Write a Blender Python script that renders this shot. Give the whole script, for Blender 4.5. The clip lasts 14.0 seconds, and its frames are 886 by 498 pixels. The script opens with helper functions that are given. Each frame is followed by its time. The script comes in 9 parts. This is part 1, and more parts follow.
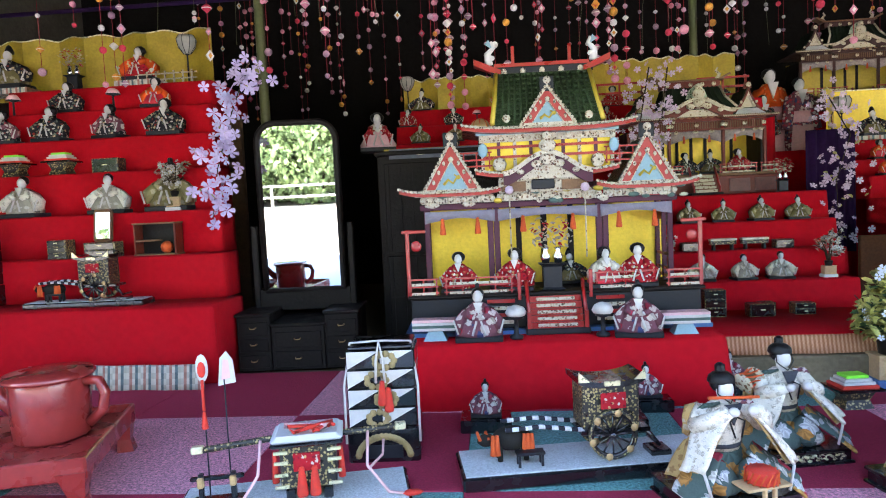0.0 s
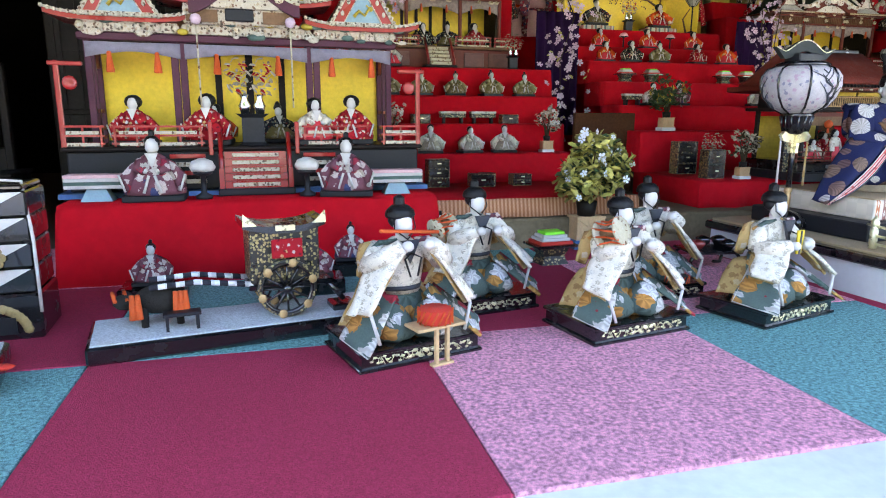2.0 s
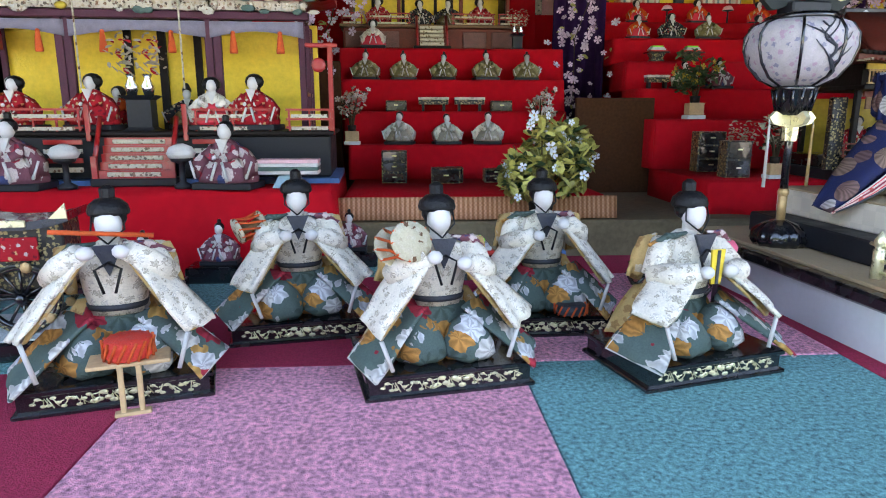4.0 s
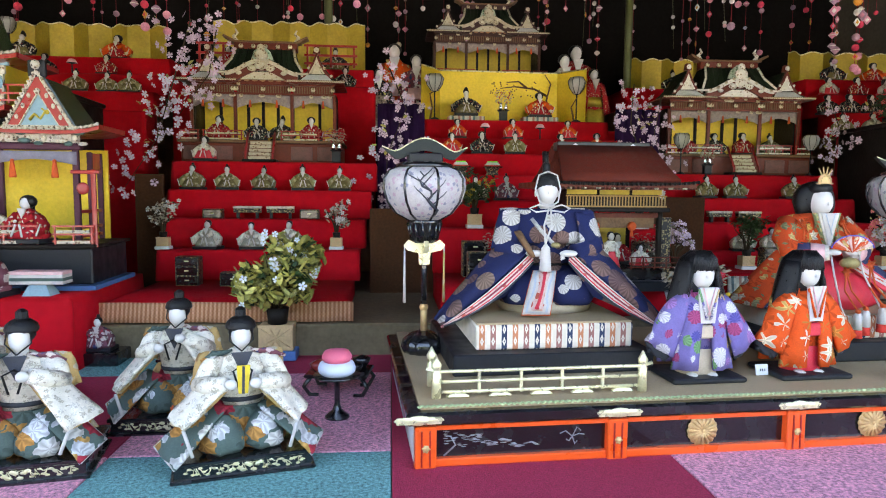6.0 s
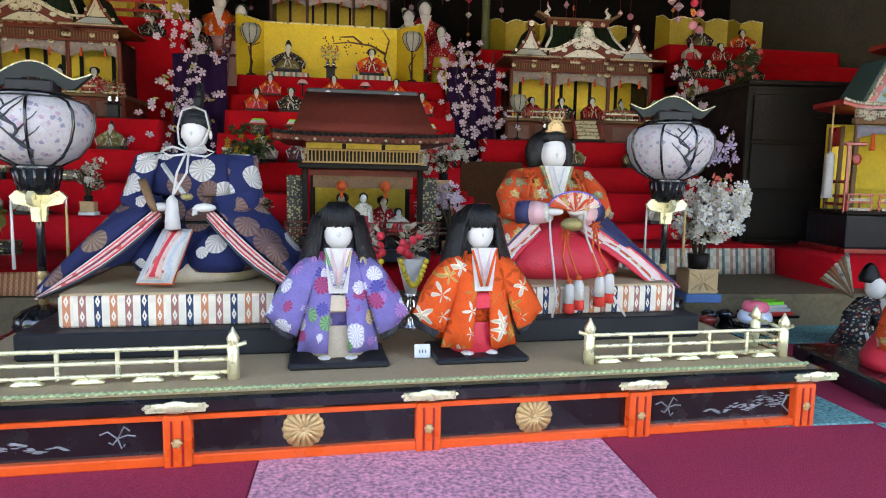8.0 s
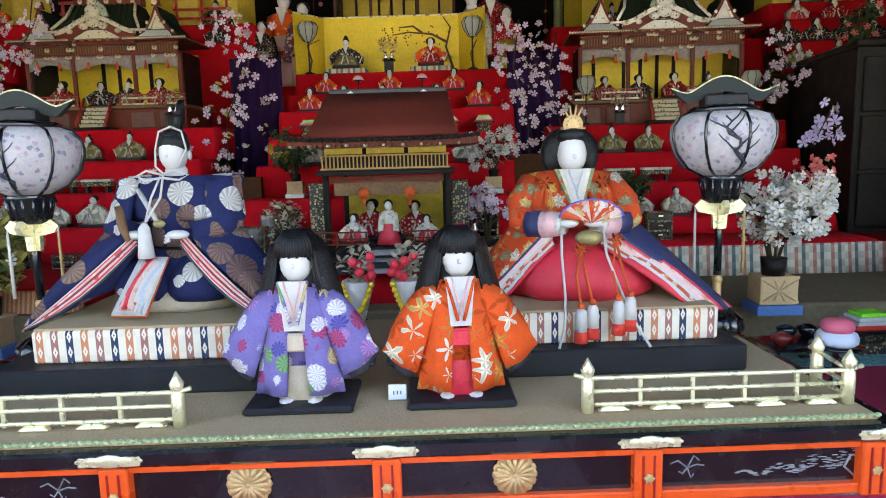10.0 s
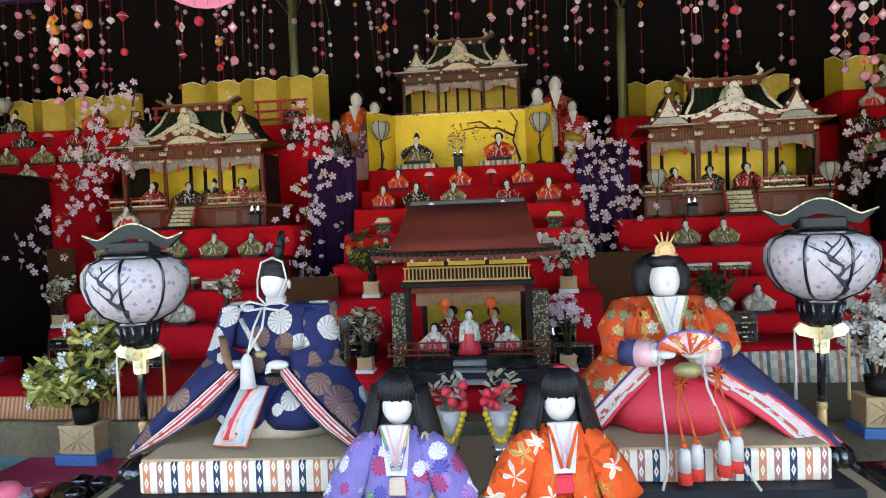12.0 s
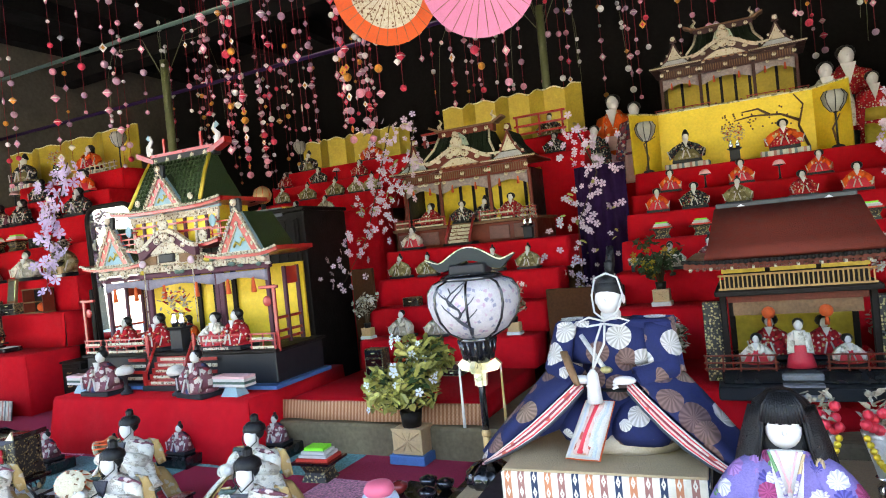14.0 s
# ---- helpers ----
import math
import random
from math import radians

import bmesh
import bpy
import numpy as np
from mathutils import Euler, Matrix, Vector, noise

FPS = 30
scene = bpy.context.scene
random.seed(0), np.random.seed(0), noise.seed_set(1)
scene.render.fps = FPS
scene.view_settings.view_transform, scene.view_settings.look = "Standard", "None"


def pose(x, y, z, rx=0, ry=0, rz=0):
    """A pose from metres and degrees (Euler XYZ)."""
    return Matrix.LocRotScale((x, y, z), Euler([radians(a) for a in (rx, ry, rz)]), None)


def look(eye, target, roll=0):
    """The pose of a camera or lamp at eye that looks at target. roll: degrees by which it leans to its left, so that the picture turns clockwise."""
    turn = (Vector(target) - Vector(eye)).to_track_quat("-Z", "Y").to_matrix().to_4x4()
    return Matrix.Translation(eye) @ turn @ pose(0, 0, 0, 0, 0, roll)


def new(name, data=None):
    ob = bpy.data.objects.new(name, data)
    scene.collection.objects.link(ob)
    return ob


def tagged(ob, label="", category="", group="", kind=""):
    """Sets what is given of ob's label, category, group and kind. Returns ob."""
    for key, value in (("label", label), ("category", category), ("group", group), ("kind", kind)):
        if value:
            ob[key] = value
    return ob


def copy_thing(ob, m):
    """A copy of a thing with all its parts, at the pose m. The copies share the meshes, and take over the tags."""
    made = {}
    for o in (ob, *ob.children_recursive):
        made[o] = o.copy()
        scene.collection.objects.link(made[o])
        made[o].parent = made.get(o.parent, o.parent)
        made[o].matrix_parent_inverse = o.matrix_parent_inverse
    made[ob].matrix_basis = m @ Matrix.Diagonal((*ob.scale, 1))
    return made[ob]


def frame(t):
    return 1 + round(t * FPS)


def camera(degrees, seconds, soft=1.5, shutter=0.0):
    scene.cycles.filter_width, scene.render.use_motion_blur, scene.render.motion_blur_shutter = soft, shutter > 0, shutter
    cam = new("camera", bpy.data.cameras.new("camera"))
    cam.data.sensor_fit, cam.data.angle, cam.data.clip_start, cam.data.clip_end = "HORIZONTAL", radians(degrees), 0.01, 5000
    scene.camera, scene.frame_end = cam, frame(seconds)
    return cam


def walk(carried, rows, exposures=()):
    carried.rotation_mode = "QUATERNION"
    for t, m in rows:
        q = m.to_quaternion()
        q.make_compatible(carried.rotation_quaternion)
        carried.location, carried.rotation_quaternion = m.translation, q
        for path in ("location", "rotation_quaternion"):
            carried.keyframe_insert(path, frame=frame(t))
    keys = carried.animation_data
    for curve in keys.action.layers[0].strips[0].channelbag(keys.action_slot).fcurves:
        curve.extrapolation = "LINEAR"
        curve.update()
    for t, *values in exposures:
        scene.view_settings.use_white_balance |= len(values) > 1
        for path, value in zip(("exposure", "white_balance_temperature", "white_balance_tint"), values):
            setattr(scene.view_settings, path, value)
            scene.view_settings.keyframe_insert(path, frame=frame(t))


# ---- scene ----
cam = camera(69.4, 14.0, 1.05)
PATH = [
    (0, (0.093, -0.014, 0.58), (-0.079, 1.974, 0.449), -2.7),
    (0.5, (0.148, -0.016, 0.496), (0.005, 1.966, 0.271), -3.4),
    (1, (0.165, 0.051, 0.437), (0.061, 2.023, 0.123), -1.6),
    (1.5, (0.204, 0.162, 0.414), (0.467, 2.116, 0.078), -0.8),
    (2, (0.301, 0.183, 0.394), (0.804, 2.074, -0.02), 0.3),
    (2.2, (0.396, 0.184, 0.408), (0.874, 2.08, -0.01), 0.7),
    (4.3, (0.976, 0.401, 0.348), (0.931, 2.358, -0.06), 0.3),
    (4.5, (1.061, 0.394, 0.354), (0.884, 2.349, -0.033), 0.7),
    (5, (1.2, 0.365, 0.384), (0.978, 2.335, 0.115), -1.0),
    (5.5, (1.336, 0.219, 0.424), (1.284, 2.21, 0.244), 2.2),
    (6, (1.516, 0.144, 0.457), (1.679, 2.13, 0.284), 0.5),
    (6.5, (1.762, 0.114, 0.436), (1.95, 2.098, 0.263), 1.5),
    (7, (1.912, 0.101, 0.413), (2.106, 2.08, 0.204), -2.4),
    (7.5, (2.03, 0.196, 0.395), (2.373, 2.154, 0.17), 0.1),
    (8, (2.134, 0.335, 0.392), (2.419, 2.302, 0.17), 1.2),
    (8.2, (2.174, 0.374, 0.394), (2.364, 2.35, 0.157), 0.7),
    (10.3, (2.354, 0.46, 0.47), (2.272, 2.439, 0.19), -1.7),
    (10.5, (2.352, 0.455, 0.496), (2.277, 2.44, 0.266), -2.1),
    (11, (2.345, 0.451, 0.522), (2.25, 2.444, 0.377), -0.9),
    (11.5, (2.315, 0.453, 0.543), (2.169, 2.444, 0.439), -1.1),
    (12, (2.29, 0.454, 0.551), (2.054, 2.439, 0.48), -2.1),
    (12.5, (2.244, 0.443, 0.567), (1.891, 2.411, 0.521), -3.4),
    (13, (2.185, 0.424, 0.578), (1.638, 2.348, 0.55), -3.0),
    (13.5, (2.141, 0.403, 0.586), (1.407, 2.264, 0.575), -4.4),
    (14, (2.112, 0.394, 0.585), (1.22, 2.184, 0.573), -5.7),
]
walk(cam, [(t, look(eye, target, roll)) for t, eye, target, roll in PATH], [(0, 3.76, 6750, 14.5), (1.4, 3.93, 7000, 16), (2.2, 3.72, 7350, 16), (5, 3.56, 7450, 15), (6, 3.74, 7600, 14.5), (7, 3.70, 7750, 14), (8.2, 3.6, 7800, 14), (11, 3.70, 7450, 11.5), (14, 4.08, 7600, 11.5)])

# ---- world, sun, exposure ----
world = bpy.data.worlds.new("sky")
scene.world = world
world.use_nodes = True
wn = world.node_tree.nodes
sky = wn.new("ShaderNodeTexSky")
sky.sky_type, sky.sun_disc = "NISHITA", False
sky.sun_elevation, sky.sun_rotation = radians(58), radians(-25)
world.node_tree.links.new(sky.outputs[0], wn["Background"].inputs[0])
wn["Background"].inputs[1].default_value = 0.15
sun = new("sun", bpy.data.lights.new("sun", "SUN"))
sun.data.energy, sun.data.angle, sun.data.color = 4.0, radians(0.6), (1.0, 0.95, 0.88)
sun.matrix_world = look((-2.0, 4.2, 8.0), (0, 0, 0))


# ---- materials ----
def mat(name, c, rough=0.6, metal=0.0, scale=40.0, var=0.25, bump=0.0, bscale=None, coat=0.0, emit=0.0, spread=0.0):
    """A procedural material: colour broken by noise at two scales, fine relief; spread: variation from object to object."""
    m = bpy.data.materials.new(name)
    m.use_nodes = True
    nt = m.node_tree
    n, l = nt.nodes, nt.links
    b = n["Principled BSDF"]
    b.inputs["Metallic"].default_value = metal
    b.inputs["Coat Weight"].default_value = coat
    if rough > 0.78:
        b.inputs["Specular IOR Level"].default_value = 0.15
    co = n.new("ShaderNodeTexCoord")
    n1 = n.new("ShaderNodeTexNoise")
    n1.inputs["Scale"].default_value, n1.inputs["Detail"].default_value = scale, 5
    n2 = n.new("ShaderNodeTexNoise")
    n2.inputs["Scale"].default_value, n2.inputs["Detail"].default_value = scale * 7, 3
    for t in (n1, n2):
        l.new(co.outputs["Object"], t.inputs["Vector"])
    add = n.new("ShaderNodeMath")
    add.operation = "ADD"
    l.new(n1.outputs[0], add.inputs[0])
    l.new(n2.outputs[0], add.inputs[1])
    val = n.new("ShaderNodeMapRange")
    val.inputs[1].default_value, val.inputs[2].default_value = 0.6, 1.4
    val.inputs[3].default_value, val.inputs[4].default_value = 1 - var, 1 + var
    l.new(add.outputs[0], val.inputs[0])
    hsv = n.new("ShaderNodeHueSaturation")
    hsv.inputs["Color"].default_value = (*c, 1)
    last = val.outputs[0]
    if spread:
        info = n.new("ShaderNodeObjectInfo")
        rnd = n.new("ShaderNodeMapRange")
        rnd.inputs[3].default_value, rnd.inputs[4].default_value = 1 - spread, 1 + spread
        l.new(info.outputs["Random"], rnd.inputs[0])
        mul = n.new("ShaderNodeMath")
        mul.operation = "MULTIPLY"
        l.new(last, mul.inputs[0])
        l.new(rnd.outputs[0], mul.inputs[1])
        last = mul.outputs[0]
    l.new(last, hsv.inputs["Value"])
    l.new(hsv.outputs[0], b.inputs["Base Color"])
    rr = n.new("ShaderNodeMapRange")
    rr.inputs[1].default_value, rr.inputs[2].default_value = 0.3, 0.7
    rr.inputs[3].default_value, rr.inputs[4].default_value = max(0.03, rough - 0.12), min(1, rough + 0.12)
    l.new(n1.outputs[0], rr.inputs[0])
    l.new(rr.outputs[0], b.inputs["Roughness"])
    if bump:
        n3 = n.new("ShaderNodeTexNoise")
        n3.inputs["Scale"].default_value, n3.inputs["Detail"].default_value = bscale or scale * 5, 4
        l.new(co.outputs["Object"], n3.inputs["Vector"])
        bp = n.new("ShaderNodeBump")
        bp.inputs["Strength"].default_value, bp.inputs["Distance"].default_value = bump, 0.004
        l.new(n3.outputs[0], bp.inputs["Height"])
        l.new(bp.outputs[0], b.inputs["Normal"])
    if emit:
        l.new(hsv.outputs[0], b.inputs["Emission Color"])
        b.inputs["Emission Strength"].default_value = emit
    return m


def brocade(name, base, spots, scale=22.0, size=0.34, rough=0.8, metal=0.0, weave=600.0, ragged=0.75, petals=0, star=0.0):
    """A woven silk: round or ragged motifs in several colours on a ground, over a fine weave; petals: rays in each motif, star: how far they notch its edge."""
    m = mat(name, base, rough, 0, 60, 0.2, 0.35, weave)
    nt = m.node_tree
    n, l = nt.nodes, nt.links
    b = n["Principled BSDF"]
    ground = next(x for x in n if x.type == "HUE_SAT").outputs[0]
    co = n.new("ShaderNodeTexCoord")
    wob = n.new("ShaderNodeTexNoise")
    wob.inputs["Scale"].default_value = scale * 2.5
    l.new(co.outputs["Object"], wob.inputs["Vector"])
    mixv = n.new("ShaderNodeVectorMath")
    mixv.operation = "MULTIPLY_ADD"
    mixv.inputs[1].default_value = (ragged / scale,) * 3
    l.new(wob.outputs["Color"], mixv.inputs[0])
    l.new(co.outputs["Object"], mixv.inputs[2])
    v = n.new("ShaderNodeTexVoronoi")
    v.inputs["Scale"].default_value, v.inputs["Randomness"].default_value = scale, 0.75
    l.new(mixv.outputs[0], v.inputs["Vector"])
    ramp = n.new("ShaderNodeValToRGB")
    ramp.color_ramp.interpolation = "CONSTANT"
    ramp.color_ramp.elements[0].color = (*spots[0], 1)
    ramp.color_ramp.elements[1].position = 1.0 / len(spots)
    ramp.color_ramp.elements[1].color = (*spots[1 % len(spots)], 1)
    for i in range(2, len(spots)):
        ramp.color_ramp.elements.new(i / len(spots)).color = (*spots[i], 1)
    sep = n.new("ShaderNodeSeparateColor")
    l.new(v.outputs["Color"], sep.inputs[0])
    l.new(sep.outputs[0], ramp.inputs[0])
    cut = n.new("ShaderNodeMath")
    cut.operation = "LESS_THAN"
    cut.inputs[1].default_value = size
    l.new(v.outputs["Distance"], cut.inputs[0])
    ray = None
    if petals:
        dif = n.new("ShaderNodeVectorMath")
        dif.operation = "SUBTRACT"
        l.new(mixv.outputs[0], dif.inputs[0])
        l.new(v.outputs["Position"], dif.inputs[1])
        xyz = n.new("ShaderNodeSeparateXYZ")
        l.new(dif.outputs[0], xyz.inputs[0])
        ang = n.new("ShaderNodeMath")
        ang.operation = "ARCTAN2"
        l.new(xyz.outputs[2], ang.inputs[0])
        l.new(xyz.outputs[0], ang.inputs[1])
        turns = n.new("ShaderNodeMath")
        turns.operation = "MULTIPLY"
        turns.inputs[1].default_value = petals
        l.new(ang.outputs[0], turns.inputs[0])
        ray = n.new("ShaderNodeMath")
        ray.operation = "COSINE"
        l.new(turns.outputs[0], ray.inputs[0])
        notch = n.new("ShaderNodeMath")
        notch.operation = "MULTIPLY_ADD"
        notch.inputs[1].default_value, notch.inputs[2].default_value = star, 1.0
        l.new(ray.outputs[0], notch.inputs[0])
        far = n.new("ShaderNodeMath")
        far.operation = "MULTIPLY"
        l.new(v.outputs["Distance"], far.inputs[0])
        l.new(notch.outputs[0], far.inputs[1])
        l.new(far.outputs[0], cut.inputs[0])
    ring = n.new("ShaderNodeMath")
    ring.operation = "SINE"
    k = n.new("ShaderNodeMath")
    k.operation = "MULTIPLY"
    k.inputs[1].default_value = 38.0
    l.new(v.outputs["Distance"], k.inputs[0])
    l.new(k.outputs[0], ring.inputs[0])
    shade = n.new("ShaderNodeMapRange")
    shade.inputs[1].default_value, shade.inputs[2].default_value = -1, 1
    shade.inputs[3].default_value, shade.inputs[4].default_value = (0.62, 1.08) if petals else (0.80, 1.0)
    l.new(ray.outputs[0] if petals else ring.outputs[0], shade.inputs[0])
    tone = n.new("ShaderNodeMix")
    tone.data_type, tone.blend_type = "RGBA", "MULTIPLY"
    tone.inputs[0].default_value = 1.0
    l.new(ramp.outputs[0], tone.inputs[6])
    l.new(shade.outputs[0], tone.inputs[7])
    mx = n.new("ShaderNodeMix")
    mx.data_type = "RGBA"
    l.new(cut.outputs[0], mx.inputs[0])
    l.new(ground, mx.inputs[6])
    l.new(tone.outputs[2], mx.inputs[7])
    l.new(mx.outputs[2], b.inputs["Base Color"])
    return m


def striped(name, colours, pitch, axis=0, rough=0.8, lozenge=0.0):
    """A woven cloth of stripes that repeat every pitch metres along one axis; lozenge: height of pale diamonds woven into the stripes."""
    m = mat(name, colours[0], rough, 0, 80, 0.15, 0.4, 700)
    nt = m.node_tree
    n, l = nt.nodes, nt.links

    def calc(op, a, b=0.0, c=0.0):
        q = n.new("ShaderNodeMath")
        q.operation = op
        for i, x in enumerate((a, b, c)):
            if isinstance(x, (int, float)):
                q.inputs[i].default_value = x
            else:
                l.new(x, q.inputs[i])
        return q.outputs[0]

    co = n.new("ShaderNodeTexCoord")
    sep = n.new("ShaderNodeSeparateXYZ")
    l.new(co.outputs["Object"], sep.inputs[0])
    along = calc("DIVIDE", sep.outputs[axis], pitch)
    f = calc("FRACT", along)
    ramp = n.new("ShaderNodeValToRGB")
    ramp.color_ramp.interpolation = "CONSTANT"
    e = ramp.color_ramp.elements
    e[0].color = (*colours[0], 1)
    e[1].position, e[1].color = 1 / len(colours), (*colours[1], 1)
    for i in range(2, len(colours)):
        e.new(i / len(colours)).color = (*colours[i], 1)
    l.new(f, ramp.inputs[0])
    out = ramp.outputs[0]
    if lozenge:
        u = calc("ABSOLUTE", calc("SUBTRACT", calc("FRACT", calc("MULTIPLY", along, len(colours) / 2)), 0.75))
        w = calc("ABSOLUTE", calc("SUBTRACT", calc("FRACT", calc("DIVIDE", sep.outputs[2], lozenge)), 0.5))
        d = calc("ADD", calc("MULTIPLY", u, 2.2), calc("MULTIPLY", w, 0.9))
        inside = calc("MULTIPLY", calc("LESS_THAN", d, 0.36), calc("GREATER_THAN", d, 0.10))
        pick = n.new("ShaderNodeMix")
        pick.data_type = "RGBA"
        l.new(inside, pick.inputs[0])
        l.new(out, pick.inputs[6])
        pick.inputs[7].default_value = (*colours[0], 1)
        out = pick.outputs[2]
    v = n.new("ShaderNodeTexChecker")
    v.inputs["Scale"].default_value = 2.5 / pitch
    l.new(co.outputs["Object"], v.inputs["Vector"])
    mul = n.new("ShaderNodeMapRange")
    mul.inputs[3].default_value, mul.inputs[4].default_value = (0.93 if lozenge else 0.78), 1.0
    l.new(v.outputs["Fac"], mul.inputs[0])
    mx = n.new("ShaderNodeMix")
    mx.data_type, mx.blend_type = "RGBA", "MULTIPLY"
    mx.inputs[0].default_value = 1
    l.new(out, mx.inputs[6])
    l.new(mul.outputs[0], mx.inputs[7])
    l.new(mx.outputs[2], n["Principled BSDF"].inputs["Base Color"])
    return m


RED = mat("red_felt", (0.50, 0.004, 0.012), 0.85, 0, 6, 0.14, 0.5, 900)
CARPET_RED = mat("carpet_red", (0.40, 0.036, 0.080), 0.95, 0, 300, 0.5, 0.9, 500)
CARPET_PINK = mat("carpet_pink", (0.72, 0.31, 0.40), 0.95, 0, 170, 1.0, 0.9, 500)
CARPET_TEAL = mat("carpet_teal", (0.145, 0.34, 0.335), 0.95, 0, 170, 1.0, 0.9, 500)
CONCRETE = mat("pale_floor", (0.62, 0.64, 0.66), 0.7, 0, 9, 0.1, 0.2)
BLACK = mat("black_lacquer", (0.008, 0.008, 0.010), 0.22, 0, 30, 0.3, 0, coat=0.6)
SATIN = mat("black_satin", (0.012, 0.013, 0.017), 0.5, 0, 30, 0.3)
GOLD = mat("gold_leaf", (0.52, 0.33, 0.15), 0.45, 0.35, 60, 0.25, 0.3, 200)
PALEGOLD = mat("pale_brass", (0.72, 0.66, 0.42), 0.32, 0.55, 60, 0.2, 0.2, 200)
GILT = mat("gilt_paper", (0.72, 0.50, 0.035), 0.42, 0.25, 14, 0.15, 0.35, 160)
GILTDK = mat("old_gilt_paper", (0.42, 0.30, 0.03), 0.4, 0.3, 12, 0.25, 0.3, 160)
WHITE = mat("white_gofun", (0.56, 0.53, 0.51), 0.5, 0, 30, 0.05)
WHITEPANEL = mat("white_board", (0.56, 0.57, 0.60), 0.6, 0, 12, 0.05)
HAIR = mat("black_hair", (0.006, 0.006, 0.007), 0.38, 0, 90, 0.4, 0.5, 400)
ORANGE = mat("orange_lacquer", (0.78, 0.085, 0.012), 0.35, 0, 20, 0.1, coat=0.3)
REDLAC = mat("red_lacquer", (0.32, 0.012, 0.012), 0.35, 0, 20, 0.15, coat=0.3)
BROWNLAC = mat("dull_red_lacquer", (0.27, 0.028, 0.025), 0.28, 0, 12, 0.2, coat=0.4)
PURPLE = mat("purple_lacquer", (0.075, 0.022, 0.038), 0.6, 0, 40, 0.25)
PURPLE.node_tree.nodes["Principled BSDF"].inputs["Specular IOR Level"].default_value = 0.25
DARKWOOD = mat("dark_wood", (0.012, 0.009, 0.008), 0.55, 0, 16, 0.4, 0.4, 80)
REDWOOD = mat("red_brown_wood", (0.13, 0.022, 0.012), 0.42, 0, 30, 0.3, 0.3, 90)
BROWN = mat("brown_wood", (0.17, 0.09, 0.045), 0.6, 0, 26, 0.35, 0.4, 90)
OLDWOOD = mat("grey_brown_floor", (0.15, 0.115, 0.07), 0.8, 0, 10, 0.3, 0.4, 60)
PALEWOOD = mat("pale_wood", (0.50, 0.33, 0.17), 0.6, 0, 26, 0.2, 0.3, 90)
ORTASSEL = mat("orange_silk", (0.62, 0.085, 0.012), 0.7, 0, 120, 0.2, 0.8, 500)
REDTASSEL = mat("vermilion_silk", (0.66, 0.035, 0.02), 0.7, 0, 120, 0.2, 0.8, 500)
WHITESILK = mat("white_silk", (0.54, 0.51, 0.49), 0.6, 0, 100, 0.12, 0.6, 500)
PINKSILK = mat("pink_silk", (0.72, 0.42, 0.44), 0.6, 0, 100, 0.15, 0.6, 500)
REDSILK = mat("red_silk", (0.60, 0.022, 0.045), 0.5, 0, 50, 0.15, 0.4, 300)
DARKSILK = mat("dark_silk", (0.025, 0.028, 0.04), 0.6, 0, 50, 0.3, 0.4, 300)
GREENSILK = mat("dull_green_silk", (0.055, 0.10, 0.085), 0.6, 0, 50, 0.3, 0.4, 300)
BLUEPAINT = mat("pale_blue_paint", (0.20, 0.32, 0.38), 0.6, 0, 30, 0.15)
BLUEBASE = mat("blue_paint", (0.05, 0.14, 0.34), 0.6, 0, 30, 0.2)
LILAC = mat("lilac_curtain", (0.20, 0.18, 0.22), 0.8, 0, 70, 0.2, 0.4, 400)
GREENROOF = mat("green_bead_roof", (0.028, 0.050, 0.018), 0.35, 0.2, 300, 0.9, 0.9, 260)
BAMBOO = mat("bamboo", (0.09, 0.10, 0.035), 0.45, 0, 14, 0.3)
STEM = mat("brown_stem", (0.05, 0.035, 0.02), 0.8, 0, 50, 0.3, 0.5)
WALLMAT = mat("clay_wall", (0.11, 0.10, 0.075), 0.9, 0, 6, 0.25, 0.5, 70)
BEAMMAT = mat("near_black_boards", (0.008, 0.007, 0.006), 0.9, 0, 6, 0.4, 0.5, 40)
MAT_TATAMI = mat("tatami", (0.40, 0.285, 0.165), 0.75, 0, 220, 0.25, 0.6, 300)
MAT_EDGE = mat("green_braid", (0.40, 0.50, 0.26), 0.6, 0.1, 300, 0.8, 0.8, 260)
CORD = mat("red_cord", (0.25, 0.02, 0.03), 0.8, 0, 50, 0.2)
MIRROR = mat("mirror_glass", (0.93, 0.95, 0.94), 0.02, 1.0, 3, 0.01)
for nd in MIRROR.node_tree.nodes:
    if nd.type == "MAP_RANGE" and abs(nd.inputs[1].default_value - 0.3) < 1e-6:
        nd.inputs[3].default_value = nd.inputs[4].default_value = 0.015
SILVER = mat("silver_metal", (0.75, 0.75, 0.78), 0.2, 1.0, 30, 0.1)
SHADEBOARD = mat("shadowed_brown_board", (0.055, 0.021, 0.009), 0.85, 0, 16, 0.35, 0.4, 80)
CREAMCLOTH = (0.70, 0.62, 0.52)
STRIPE = striped("striped_cotton", [CREAMCLOTH, (0.56, 0.21, 0.11), CREAMCLOTH, (0.34, 0.15, 0.13), CREAMCLOTH, (0.035, 0.05, 0.10)], 0.068, lozenge=0.024)
STRIPE_PALE = striped("pale_striped_cotton", [(0.55, 0.50, 0.42), (0.42, 0.20, 0.16), (0.55, 0.50, 0.42), (0.12, 0.16, 0.17), (0.5, 0.46, 0.38)], 0.05)
PLAIT = striped("plaited_reed", [(0.62, 0.31, 0.18), (0.38, 0.16, 0.08)], 0.012)
ZIGZAG = striped("white_black_cord", [(0.7, 0.7, 0.72), (0.03, 0.03, 0.04)], 0.028)
